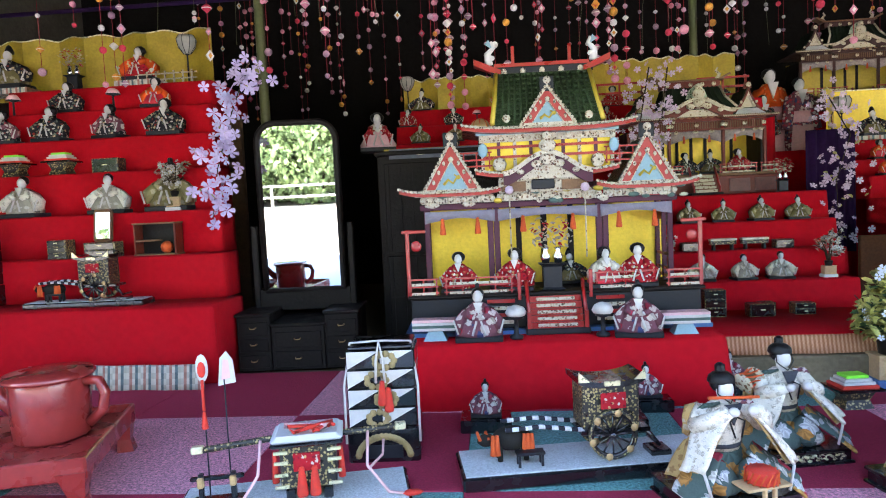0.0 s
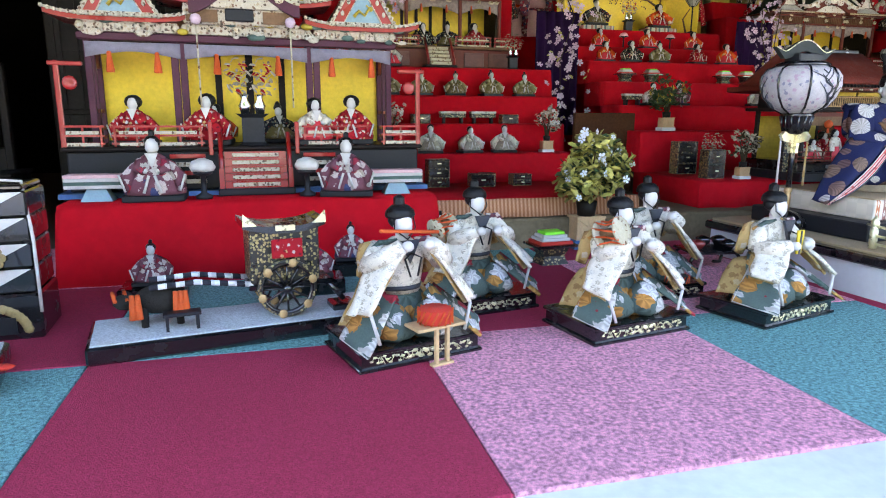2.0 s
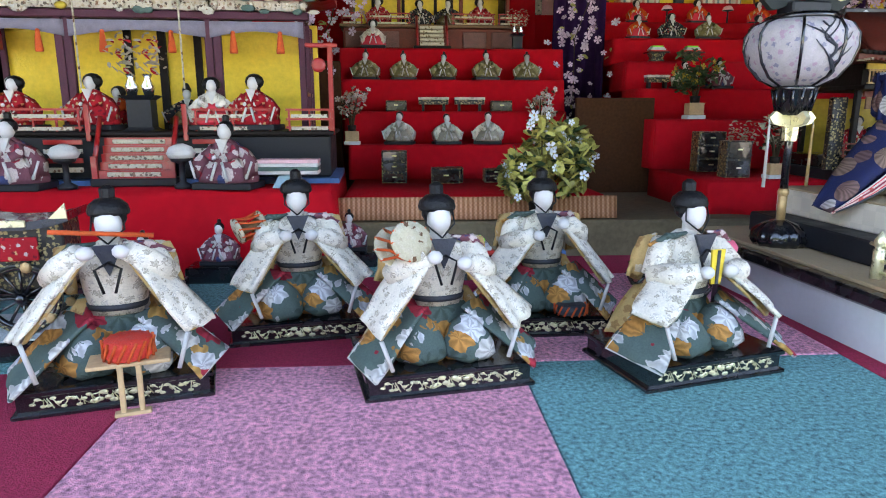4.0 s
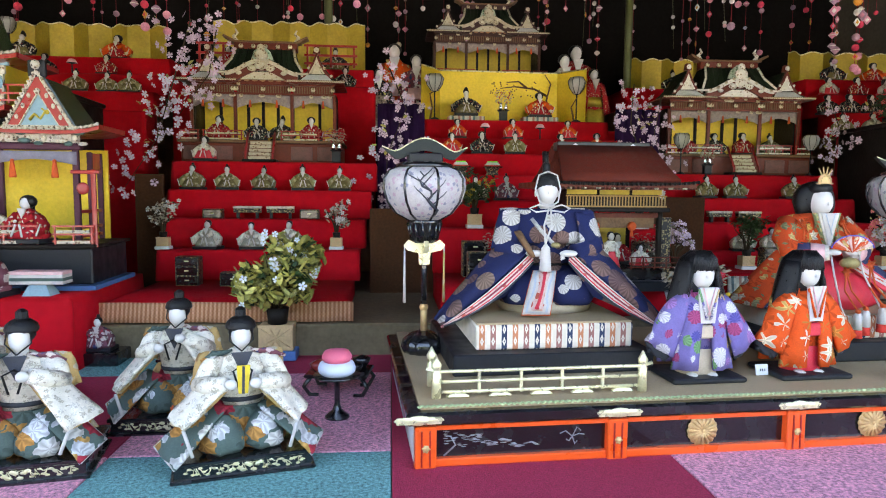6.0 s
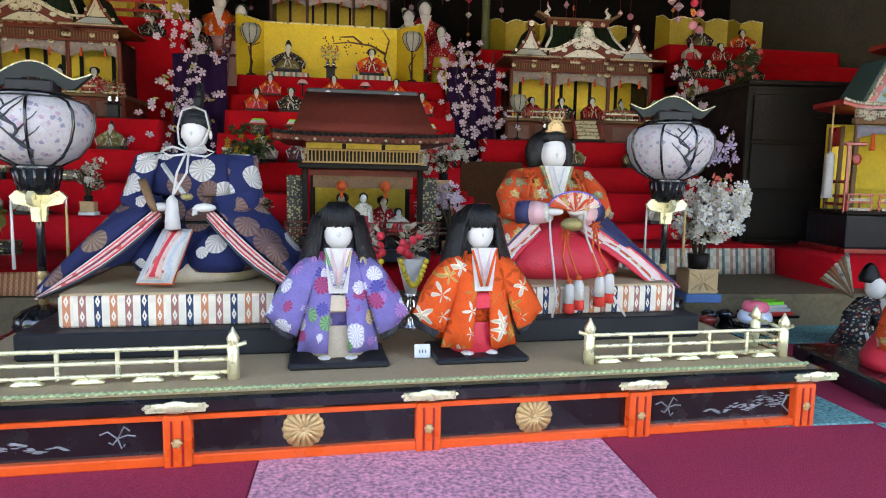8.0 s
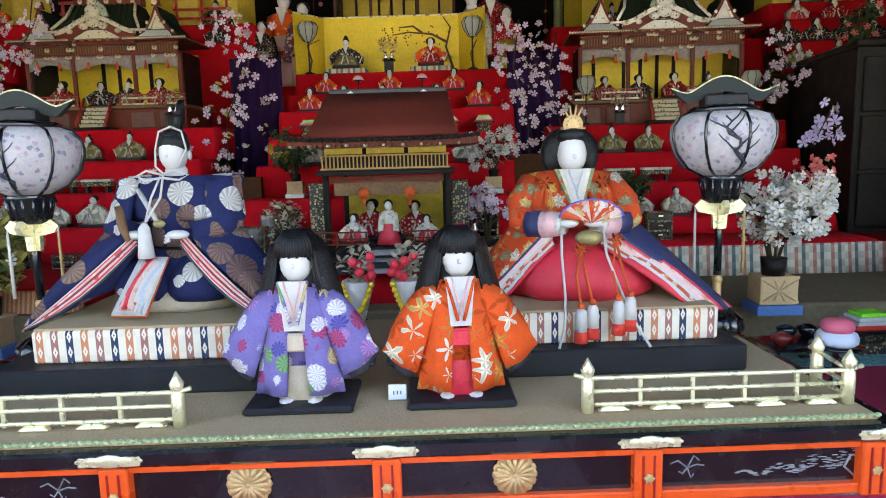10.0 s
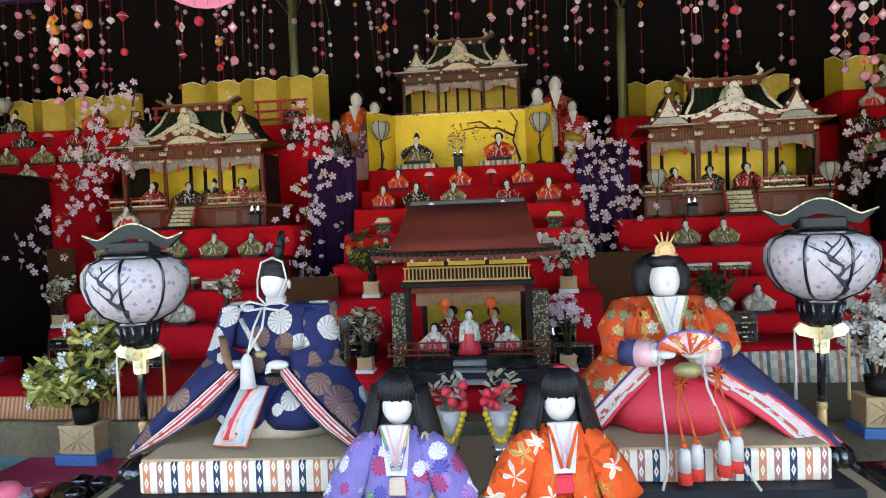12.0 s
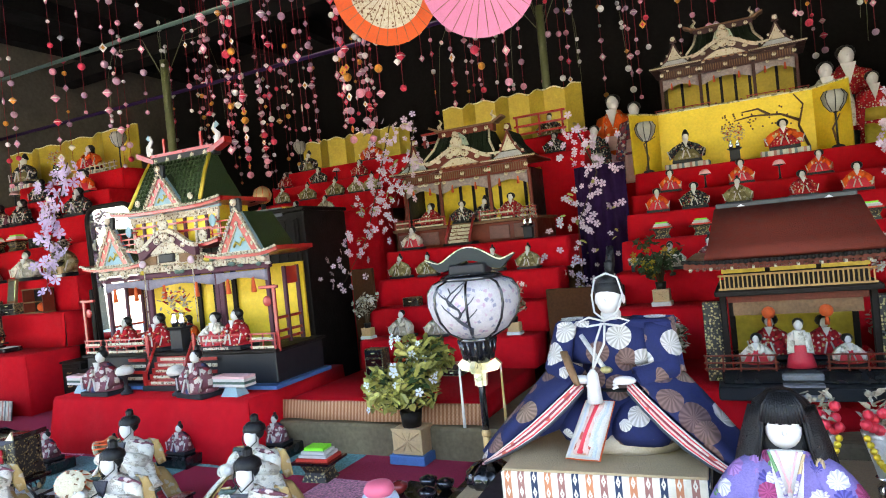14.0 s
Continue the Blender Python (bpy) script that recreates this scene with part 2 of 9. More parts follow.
NAVY = brocade("navy_brocade", (0.013, 0.018, 0.068), [(0.46, 0.43, 0.41), (0.19, 0.115, 0.10), (0.50, 0.47, 0.44), (0.17, 0.10, 0.085)], 20, 0.45, ragged=0.10, petals=15)
WINGNAVY = brocade("brown_medallion_brocade", (0.015, 0.020, 0.068), [(0.17, 0.10, 0.09), (0.20, 0.13, 0.10), (0.40, 0.36, 0.35), (0.13, 0.075, 0.075)], 19, 0.46, ragged=0.12, petals=15)
MAPLE = brocade("maple_brocade", (0.62, 0.078, 0.015), [(0.74, 0.62, 0.48), (0.62, 0.078, 0.015), (0.60, 0.36, 0.12), (0.80, 0.72, 0.60), (0.62, 0.22, 0.05)], 31, 0.40, ragged=0.12, petals=5, star=0.38)
COURTORANGE = brocade("orange_court_brocade", (0.52, 0.060, 0.016), [(0.54, 0.36, 0.15), (0.62, 0.52, 0.40), (0.52, 0.060, 0.016), (0.24, 0.22, 0.12), (0.56, 0.30, 0.08)], 38, 0.44, ragged=0.35, petals=6, star=0.2)
PINKBROC = brocade("pink_brocade", (0.60, 0.40, 0.36), [(0.66, 0.60, 0.54), (0.52, 0.11, 0.08), (0.58, 0.30, 0.22), (0.64, 0.56, 0.50)], 60, 0.42, ragged=0.5)
VIOLET = brocade("violet_brocade", (0.16, 0.13, 0.33), [(0.60, 0.57, 0.64), (0.34, 0.06, 0.16), (0.09, 0.08, 0.30), (0.58, 0.54, 0.62), (0.15, 0.30, 0.14), (0.50, 0.36, 0.20), (0.33, 0.17, 0.42)], 37, 0.50, ragged=0.14, petals=11, star=0.06)
TANGERINE = brocade("orange_brocade", (0.72, 0.10, 0.015), [(0.75, 0.62, 0.45), (0.72, 0.10, 0.015), (0.70, 0.52, 0.25), (0.80, 0.74, 0.62), (0.72, 0.10, 0.015)], 40, 0.34, ragged=0.9)
WHITEBROC = brocade("white_brocade", (0.66, 0.60, 0.51), [(0.52, 0.46, 0.37), (0.70, 0.65, 0.57), (0.52, 0.46, 0.38)], 85, 0.40, petals=6, star=0.2)
GOLDBROC = brocade("gold_brocade", (0.42, 0.27, 0.11), [(0.50, 0.38, 0.22), (0.30, 0.17, 0.07), (0.48, 0.40, 0.30)], 60, 0.4)
PALECARVE = brocade("pale_carving", (0.47, 0.41, 0.32), [(0.56, 0.51, 0.42), (0.20, 0.11, 0.07), (0.42, 0.33, 0.22), (0.10, 0.07, 0.05)], 120, 0.42, 0.75, weave=260.0)
GREENBROC = brocade("green_brocade", (0.072, 0.105, 0.095), [(0.54, 0.54, 0.56), (0.46, 0.22, 0.06), (0.072, 0.105, 0.095), (0.36, 0.03, 0.05), (0.48, 0.22, 0.06), (0.50, 0.27, 0.08), (0.54, 0.52, 0.50)], 30, 0.56, ragged=0.35, petals=7, star=0.14)
DARKBROC = brocade("dark_brocade", (0.02, 0.02, 0.025), [(0.46, 0.36, 0.22), (0.30, 0.04, 0.03), (0.14, 0.16, 0.12), (0.5, 0.45, 0.40)], 110, 0.4)
OLIVEBROC = brocade("olive_brocade", (0.16, 0.13, 0.055), [(0.36, 0.31, 0.18), (0.10, 0.08, 0.05), (0.25, 0.22, 0.16)], 75, 0.4)
REDBROC = brocade("red_brocade", (0.36, 0.012, 0.02), [(0.56, 0.34, 0.16), (0.56, 0.48, 0.42), (0.20, 0.01, 0.02)], 110, 0.34)
PURPLEBROC = brocade("purple_brocade", (0.17, 0.06, 0.08), [(0.58, 0.46, 0.44), (0.42, 0.04, 0.07), (0.60, 0.52, 0.48), (0.05, 0.06, 0.15), (0.58, 0.50, 0.46)], 62, 0.48)
GREYBROC = brocade("grey_brocade", (0.30, 0.27, 0.22), [(0.50, 0.46, 0.40), (0.14, 0.13, 0.11), (0.42, 0.38, 0.30)], 75, 0.4)
LAMPSHADE = brocade("painted_shade", (0.43, 0.40, 0.41), [(0.50, 0.46, 0.48), (0.42, 0.28, 0.36), (0.46, 0.42, 0.46), (0.22, 0.22, 0.30)], 95, 0.42, 0.6)
CREAM = brocade("cream_carving", (0.44, 0.39, 0.28), [(0.52, 0.47, 0.36), (0.16, 0.085, 0.05), (0.40, 0.34, 0.24), (0.50, 0.44, 0.33)], 120, 0.45, 0.8, weave=260.0)
LACQUERGOLD = brocade("gold_on_black", (0.015, 0.013, 0.012), [(0.42, 0.32, 0.14), (0.30, 0.23, 0.10), (0.015, 0.013, 0.012)], 170, 0.45, 0.35)
for dull, level in ((DARKWOOD, 0.15), (SATIN, 0.3), (REDWOOD, 0.25), (BROWN, 0.25), (GREENROOF, 0.25), (HAIR, 0.3)):
    dull.node_tree.nodes["Principled BSDF"].inputs["Specular IOR Level"].default_value = level
GREENLEAF = mat("olive_leaf", (0.30, 0.275, 0.07), 0.45, 0, 60, 0.45, spread=0.1)
YELLOWLEAF = mat("yellow_green_leaf", (0.50, 0.46, 0.13), 0.5, 0, 60, 0.35)
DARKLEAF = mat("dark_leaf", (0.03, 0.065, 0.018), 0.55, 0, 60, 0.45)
DRYLEAF = mat("faded_blossom", (0.34, 0.29, 0.22), 0.8, 0, 60, 0.35)
BLOSSOM = mat("lilac_blossom", (0.48, 0.38, 0.60), 0.7, 0, 60, 0.15)
PINKBLOSSOM = mat("pink_blossom", (0.54, 0.40, 0.50), 0.7, 0, 60, 0.2)
WHITEBLOSSOM = mat("white_blossom", (0.50, 0.48, 0.45), 0.7, 0, 60, 0.2)
CORALBLOSSOM = mat("coral_blossom", (0.66, 0.14, 0.15), 0.7, 0, 60, 0.2)
VELVET = mat("violet_cloth", (0.022, 0.006, 0.040), 0.9, 0, 8, 0.25, 0.4)
HOTPINK = mat("pink_rice_cake", (0.80, 0.14, 0.22), 0.6, 0, 20, 0.05)
BLUEWHITE = mat("white_rice_cake", (0.66, 0.70, 0.82), 0.6, 0, 20, 0.04)
LIME = mat("green_rice_cake", (0.20, 0.80, 0.04), 0.5, 0, 20, 0.05)


# ---- mesh building ----
class G:
    """Collects pieces of one mesh, each with its material, and links them as one object."""

    def __init__(self):
        self.v, self.f, self.m, self.s, self.mats = [], [], [], [], []

    def add(self, vs, fs, material, smooth=False, M=None):
        if material not in self.mats:
            self.mats.append(material)
        k, o = self.mats.index(material), len(self.v)
        self.v += [tuple(M @ Vector(p)) for p in vs] if M is not None else [tuple(p) for p in vs]
        for f in fs:
            self.f.append(tuple(o + i for i in f))
            self.m.append(k)
            self.s.append(smooth)
        return self

    def box(self, x, y, z, sx, sy, sz, material, M=None, b=0.0, taper=1.0):
        """A box centred on x, y that stands on z; b: width of its chamfered edges; taper: scale of its top."""
        hx, hy = sx / 2, sy / 2
        if not b:
            vs = [(x + i * hx, y + j * hy, z) for i, j in ((-1, -1), (1, -1), (1, 1), (-1, 1))]
            vs += [(x + i * hx * taper, y + j * hy * taper, z + sz) for i, j in ((-1, -1), (1, -1), (1, 1), (-1, 1))]
            return self.add(vs, [(3, 2, 1, 0), (4, 5, 6, 7), (0, 1, 5, 4), (1, 2, 6, 5), (2, 3, 7, 6), (3, 0, 4, 7)], material, False, M)
        rings = []
        for zz, e, tp in ((z, b, 1), (z + b, 0, 1), (z + sz - b, 0, taper), (z + sz, b, taper)):
            ax, ay = hx * tp - e, hy * tp - e
            c = b if e == 0 else b * 0.5
            rings.append([(x + p, y + q, zz) for p, q in ((-ax + c, -ay), (ax - c, -ay), (ax, -ay + c), (ax, ay - c), (ax - c, ay), (-ax + c, ay), (-ax, ay - c), (-ax, -ay + c))])
        return self.rings(rings, material, False, M)

    def rings(self, rings, material, smooth=True, M=None, cap=True):
        n = len(rings[0])
        vs = [p for r in rings for p in r]
        fs = [(i * n + j, i * n + (j + 1) % n, (i + 1) * n + (j + 1) % n, (i + 1) * n + j) for i in range(len(rings) - 1) for j in range(n)]
        if cap:
            fs += [tuple(range(n))[::-1], tuple((len(rings) - 1) * n + j for j in range(n))]
        return self.add(vs, fs, material, smooth, M)

    def lathe(self, prof, material, n=16, x=0, y=0, z=0, sx=1.0, sy=1.0, M=None, smooth=True, wave=0.0, waves=9, cap=True):
        rings = []
        for i, (r, h) in enumerate(prof):
            ring = []
            for j in range(n):
                a = 2 * math.pi * j / n
                k = r * (1 + wave * (1 - i / max(1, len(prof) - 1)) * math.sin(waves * a))
                ring.append((x + sx * k * math.cos(a), y + sy * k * math.sin(a), z + h))
            rings.append(ring)
        return self.rings(rings, material, smooth, M, cap)

    def ball(self, x, y, z, r, material, sx=1.0, sy=1.0, sz=1.0, n=12, M=None):
        k = max(4, n // 2)
        return self.lathe([(r * math.sin(math.pi * (i + 0.02) / (k + 0.04)), -r * sz * math.cos(math.pi * i / k)) for i in range(k + 1)], material, n, x, y, z, sx, sy, M)

    def cyl(self, x, y, z, r, h, material, n=12, M=None, r2=None):
        return self.lathe([(r, 0), (r if r2 is None else r2, h)], material, n, x, y, z, M=M)

    def tube(self, pts, r, material, n=6, r2=None):
        """A round bar along points, thinning to r2."""
        pts = [Vector(p) for p in pts]
        rings = []
        for i, p in enumerate(pts):
            d = (pts[min(i + 1, len(pts) - 1)] - pts[max(i - 1, 0)]).normalized()
            u = d.cross(Vector((0, 1, 0.01)) if abs(d.y) < 0.9 else Vector((1, 0, 0))).normalized()
            w = d.cross(u)
            q = r + ((r if r2 is None else r2) - r) * i / max(1, len(pts) - 1)
            rings.append([tuple(p + q * (math.cos(2 * math.pi * j / n) * u + math.sin(2 * math.pi * j / n) * w)) for j in range(n)])
        return self.rings(rings, material, True)

    def slab(self, poly, t, material, y=0.0, M=None):
        """A board: a polygon of x, z points, t thick, whose front lies at y."""
        n = len(poly)
        vs = [(p, y, q) for p, q in poly] + [(p, y + t, q) for p, q in poly]
        fs = [tuple(range(n)), tuple(range(2 * n - 1, n - 1, -1))] + [(i + n, (i + 1) % n + n, (i + 1) % n, i) for i in range(n)]
        return self.add(vs, fs, material, False, M)

    def sheet(self, grid, t, material, M=None):
        """A cloth: a grid of points, t thick along the sheet's normal."""
        a, b = len(grid), len(grid[0])
        P = [[Vector(p) for p in r] for r in grid]
        top, low = [], []
        for i in range(a):
            for j in range(b):
                du = P[min(i + 1, a - 1)][j] - P[max(i - 1, 0)][j]
                dv = P[i][min(j + 1, b - 1)] - P[i][max(j - 1, 0)]
                nrm = du.cross(dv)
                nrm = nrm.normalized() if nrm.length > 1e-9 else Vector((0, 0, 1))
                top.append(P[i][j] + nrm * t / 2)
                low.append(P[i][j] - nrm * t / 2)
        q = a * b
        fs = []
        for i in range(a - 1):
            for j in range(b - 1):
                c = (i * b + j, i * b + j + 1, (i + 1) * b + j + 1, (i + 1) * b + j)
                fs += [c[::-1], tuple(q + k for k in c)]
        for i in range(a - 1):
            for j in (0, b - 1):
                fs.append((i * b + j, (i + 1) * b + j, q + (i + 1) * b + j, q + i * b + j))
        for j in range(b - 1):
            for i in (0, a - 1):
                fs.append((i * b + j, i * b + j + 1, q + i * b + j + 1, q + i * b + j))
        return self.add(top + low, fs, material, True, M)

    def mesh(self, name):
        me = bpy.data.meshes.new(name)
        me.from_pydata(self.v, [], self.f)
        for m in self.mats:
            me.materials.append(m)
        me.polygons.foreach_set("material_index", self.m)
        me.polygons.foreach_set("use_smooth", self.s)
        bm = bmesh.new()
        bm.from_mesh(me)
        bmesh.ops.recalc_face_normals(bm, faces=bm.faces)
        bm.to_mesh(me)
        bm.free()
        return me


def part(name, g, parent, label=""):
    ob = new(name, g.mesh(name) if isinstance(g, G) else g)
    ob.parent = parent
    return tagged(ob, label) if label else ob


def thing(name, label, category, m=None, g=None, group="", kind=""):
    """A top-level thing: an Empty that carries parts, or one mesh."""
    ob = new(name, None if g is None else (g.mesh(name) if isinstance(g, G) else g))
    if g is None:
        ob.empty_display_size = 0.02
    if m is not None:
        ob.matrix_world = m
    return tagged(ob, label, category, group, kind)


def setting(name, g, label="", m=None):
    ob = new(name, g.mesh(name))
    if m is not None:
        ob.matrix_world = m
    return tagged(ob, label, "", "", "structure")


def one(*args, **kw):
    g = G()
    g.box(*args, **kw)
    return g


# ---- the setting: ground, floor, walls, roof ----
g = G()
g.add([(-300, -300, -0.12), (300, -300, -0.12), (300, 300, -0.12), (-300, 300, -0.12)], [(0, 1, 2, 3)], mat("pale_gravel", (0.36, 0.34, 0.30), 0.9, 0, 3, 0.2, 0.8, 30))
setting("ground", g, "sunlit pale gravel yard before the hall")
setting("floor_front", one(0.9, -0.2, -0.12, 8.2, 1.9, 0.117, CONCRETE), "pale boarded floor along the open front")
setting("floor_back", one(0.9, 3.6, -0.12, 8.2, 3.7, 0.108, OLDWOOD), "worn brown board floor")
setting("floor_raised", one(2.8, 3.3, -0.008, 4.4, 2.74, 0.098, OLDWOOD, b=0.006), "raised board floor behind the carpet")
setting("wall_back", one(0.9, 5.1, -0.12, 8.4, 0.1, 2.9, BEAMMAT), "near-black board wall")
setting("wall_left", one(-3.25, 2.6, -0.12, 0.1, 4.9, 2.9, WALLMAT), "dim clay wall")
setting("wall_right", one(5.05, 2.6, -0.12, 0.1, 4.9, 2.9, WALLMAT), "dim clay wall")
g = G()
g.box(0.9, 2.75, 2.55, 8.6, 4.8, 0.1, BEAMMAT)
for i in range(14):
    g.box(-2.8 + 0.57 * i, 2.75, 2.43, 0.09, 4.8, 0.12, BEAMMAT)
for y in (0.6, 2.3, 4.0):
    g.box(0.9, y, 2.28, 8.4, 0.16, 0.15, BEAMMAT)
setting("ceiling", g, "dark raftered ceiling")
# unseen, added over the open front to cut sky light at the back
setting("lintel", one(0.9, 0.40, 1.48, 8.4, 0.12, 1.07, BEAMMAT), "added unseen board over the open front, shading the back")

# carpet tiles, half a metre square
C = {"r": CARPET_RED, "p": CARPET_PINK, "t": CARPET_TEAL}
COLS = {0.75: "tprtrptrprtr", 1.25: "rtprtrprrtrt", 1.75: "prrprtrrrptr"}
EDGES = (-2.0, -1.5, -1.0, -0.5, 0.003, 0.532, 1.033, 1.518, 2.01, 2.515, 3.0, 3.5, 4.0)
carpet = thing("carpet", "purple, lilac and teal carpet squares on the floor", "carpet", kind="structure")  # laid edge to edge
for y0, row in COLS.items():
    for i, c in enumerate(row):
        x0, x1 = EDGES[i], EDGES[i + 1]
        g = G()
        g.box((x0 + x1) / 2, y0 + 0.25, -0.008, x1 - x0 - 0.0015, 0.4985, 0.0085 + 0.0006 * ((i * 7 + int(y0 * 4)) % 3), C[c], b=0.0015)
        part("carpet_tile", g, carpet)

# the yard seen in the mirror: trees and a low fence
def tree(x, y, s, seed):
    rnd = random.Random(seed)
    t = thing("tree", "leafy green tree at the edge of the sunlit yard", "tree", pose(x, y, -0.12), group="trees by the yard")
    g = G()
    g.tube([(0, 0, 0), (0.1 * s, 0, 1.2 * s), (0, 0.1 * s, 2.6 * s)], 0.13 * s, STEM, 8, 0.05 * s)
    for k in range(6):
        a = k * 1.1
        g.tube([(0.05, 0, (1 + 0.25 * k) * s), (0.9 * s * math.cos(a), 0.9 * s * math.sin(a), (1.6 + 0.3 * k) * s)], 0.05 * s, STEM, 5, 0.015 * s)
    part("trunk", g, t)
    vs, fs = [], []
    for k in range(13000):
        a, u = rnd.uniform(0, 6.283), rnd.random() ** 0.5
        zz = rnd.uniform(0.0, 1)
        rad = 1.5 * s * (0.35 * (1 - zz) + math.sin(math.pi * zz ** 0.8)) * u + 0.15 * math.sin(7 * a + 9 * zz)
        c = Vector((rad * math.cos(a), rad * math.sin(a), (0.05 + 3.8 * zz) * s))
        q = Euler((rnd.uniform(0, 6), rnd.uniform(0, 6), rnd.uniform(0, 6))).to_matrix()
        w = rnd.uniform(0.04, 0.085) * s
        o = len(vs)
        vs += [tuple(c + q @ Vector(p)) for p in ((-w, 0, 0), (0, -w * 0.6, 0.02), (w, 0, 0), (0, w * 0.6, 0.02))]
        fs.append((o, o + 1, o + 2, o + 3))
    g = G()
    g.add(vs, fs, mat("yard_leaf", (0.11, 0.17, 0.06), 0.6, 0, 3, 0.5))
    part("crown", g, t)


for i, (x, y, s) in enumerate(((-9.5, -17, 1.7), (-6.3, -16.4, 1.5), (-3.2, -17.4, 1.9), (-0.2, -16.6, 1.6), (3.0, -17.6, 1.9), (6.0, -16.8, 1.6), (-12.8, -18, 2.0), (9.2, -17.8, 2.0), (-5.0, -20.5, 2.5), (1.2, -20.8, 2.5), (-9.0, -21, 2.5), (5.5, -21, 2.6))):
    tree(x, y, s, i)
fence = thing("fence", "low grey metal rail fence by the yard", "fence", pose(0, -13.2, -0.12))
for i in range(9):
    part("post", one(-8 + 2 * i, 0, 0, 0.06, 0.06, 0.7, SILVER, b=0.006), fence)
for z in (0.35, 0.66):
    part("rail", one(0, 0, z, 16.4, 0.05, 0.05, SILVER, b=0.006), fence)


# ---- red-covered doll stands ----
def stand(label, x, w0, w1, steps, rz=0.0, drop=0.0, m0=None):
    """Steps: (front y, top z) from the lowest up, each with a cloth that hangs to the one below; w0, w1: width at the foot and at the top."""
    st = thing("doll_stand", label, "display stand", pose(x, steps[0][0], 0, 0, 0, rz), group="red-covered doll stands")
    y0 = steps[0][0]
    back = steps[-1][0] + 0.42
    rnd = random.Random(int(x * 100))
    zlow = drop
    for i, (y, z) in enumerate(steps):
        f = i / max(1, len(steps) - 1)
        w = w0 + (w1 - w0) * f
        n = 48
        ph = rnd.uniform(0, 6)
        rows = []
        yb = (steps[i + 1][0] if i + 1 < len(steps) else back) - y0 + 0.02
        prof = [(y - y0 - 0.010, zlow, 1.0), (y - y0 - 0.006, (zlow + z) / 2, 0.7), (y - y0 - 0.002, z - 0.008, 0.25), (y - y0 + 0.006, z, 0.0), (yb, z, 0.0)]
        for py, pz, k in prof:
            r = []
            for j in range(n + 1):
                u = j / n
                fold = k * (0.007 * math.sin(17 * u + ph) + 0.005 * math.sin(41 * u + 2 * ph)) * (1.6 if i == 0 else 0.6)
                r.append((w * (u - 0.5) * (1 + 0.012 * k), py + fold, pz))
            rows.append(r)
        g = G()
        g.sheet(rows, 0.004, RED)
        for sx in (-1, 1):
            side = [[(sx * w / 2, (y - y0) + (yb - (y - y0)) * a + 0.004 * math.sin(9 * a), zz) for a in (0, 0.25, 0.5, 0.75, 1)] for zz in (zlow, (zlow + z) / 2, z)]
            g.sheet(side, 0.003, RED)
        part("cloth_step", g, st)
        zlow = z
    g = G()
    g.box(0, back - y0 - 0.02, drop, w1 * 0.96, 0.03, steps[-1][1] - drop - 0.01, BROWN)
    part("back_board", g, st)
    return st


M_STEPS = ((1.99, 0.145), (2.43, 0.250), (2.55, 0.355), (2.665, 0.462), (2.77, 0.575))
stand("five-step doll stand under bright red felt, reed mat at foot", 1.055, 0.66, 0.80, M_STEPS, drop=0.09)
L_STEPS = ((2.12, 0.272), (2.36, 0.442), (2.48, 0.615), (2.60, 0.795), (2.72, 0.955), (2.84, 1.10), (2.98, 1.235))
stand("tall seven-step stand under bright red felt", -1.75, 1.69, 1.02, L_STEPS, drop=-0.008)
C_STEPS = ((2.02, 0.175), (2.40, 0.33), (2.55, 0.43), (2.70, 0.53), (2.85, 0.625), (2.98, 0.70), (3.12, 0.795))
stand("seven-step stand under bright red felt, gold screen on top", 2.10, 0.86, 0.86, C_STEPS, drop=0.09)
R_STEPS = ((2.32, 0.18), (2.55, 0.235), (2.67, 0.345), (2.80, 0.445), (2.92, 0.55))
stand("five-step stand under bright red felt carrying a carved palace", 3.10, 0.86, 0.88, R_STEPS, drop=0.09)
BL_STEPS = ((3.05, 0.80), (3.18, 0.90), (3.31, 1.0), (3.44, 1.10))
stand("small stand under red felt high against the back wall", 0.02, 0.86, 0.84, BL_STEPS, drop=-0.008)
MB_STEPS = ((3.22, 0.95), (3.34, 1.05))
stand("upper stand under red felt behind the carved palace", 0.98, 0.92, 0.9, MB_STEPS, drop=0.09)
RB_STEPS = ((3.36, 0.92), (3.50, 1.02))
stand("upper stand under red felt behind the carved palace", 3.2, 0.9, 0.88, RB_STEPS, drop=0.09)
FR_STEPS = ((2.95, 0.75), (3.10, 0.86), (3.25, 0.97), (3.40, 1.07))
stand("high stand under red felt in the corner", 4.15, 0.95, 0.93, FR_STEPS, drop=0.09)
LB_STEPS = ((3.5, 0.98),)
stand("high shelf under red felt behind the gold screen", 2.05, 0.8, 0.8, LB_STEPS, drop=0.09)
# low red table before the castle
t = thing("display_table", "low table under smooth bright red cloth with soft folds", "table", pose(0.27, 1.80, 0, 0, 0, 1.5))
g = G()
n = 60
rows = []
for py, pz, k in ((-0.035, 0.0, 1.0), (-0.018, 0.09, 0.8), (-0.004, 0.172, 0.3), (0.004, 0.184, 0), (0.50, 0.184, 0)):
    rows.append([(0.885 * (j / n - 0.5) * (1 + 0.03 * k), py + k * (0.008 * math.sin(13 * j / n) + 0.006 * math.sin(31 * j / n + 1)), pz) for j in range(n + 1)])
g.sheet(rows, 0.004, RED)
for sx in (-1, 1):
    g.sheet([[(sx * 0.4425 * (1 + 0.03 * (1 - zz / 0.184)), 0.50 * a - 0.03 * (1 - a) * (1 - zz / 0.184), zz) for a in (0, 0.3, 0.6, 1)] for zz in (0.0, 0.09, 0.184)], 0.004, RED)
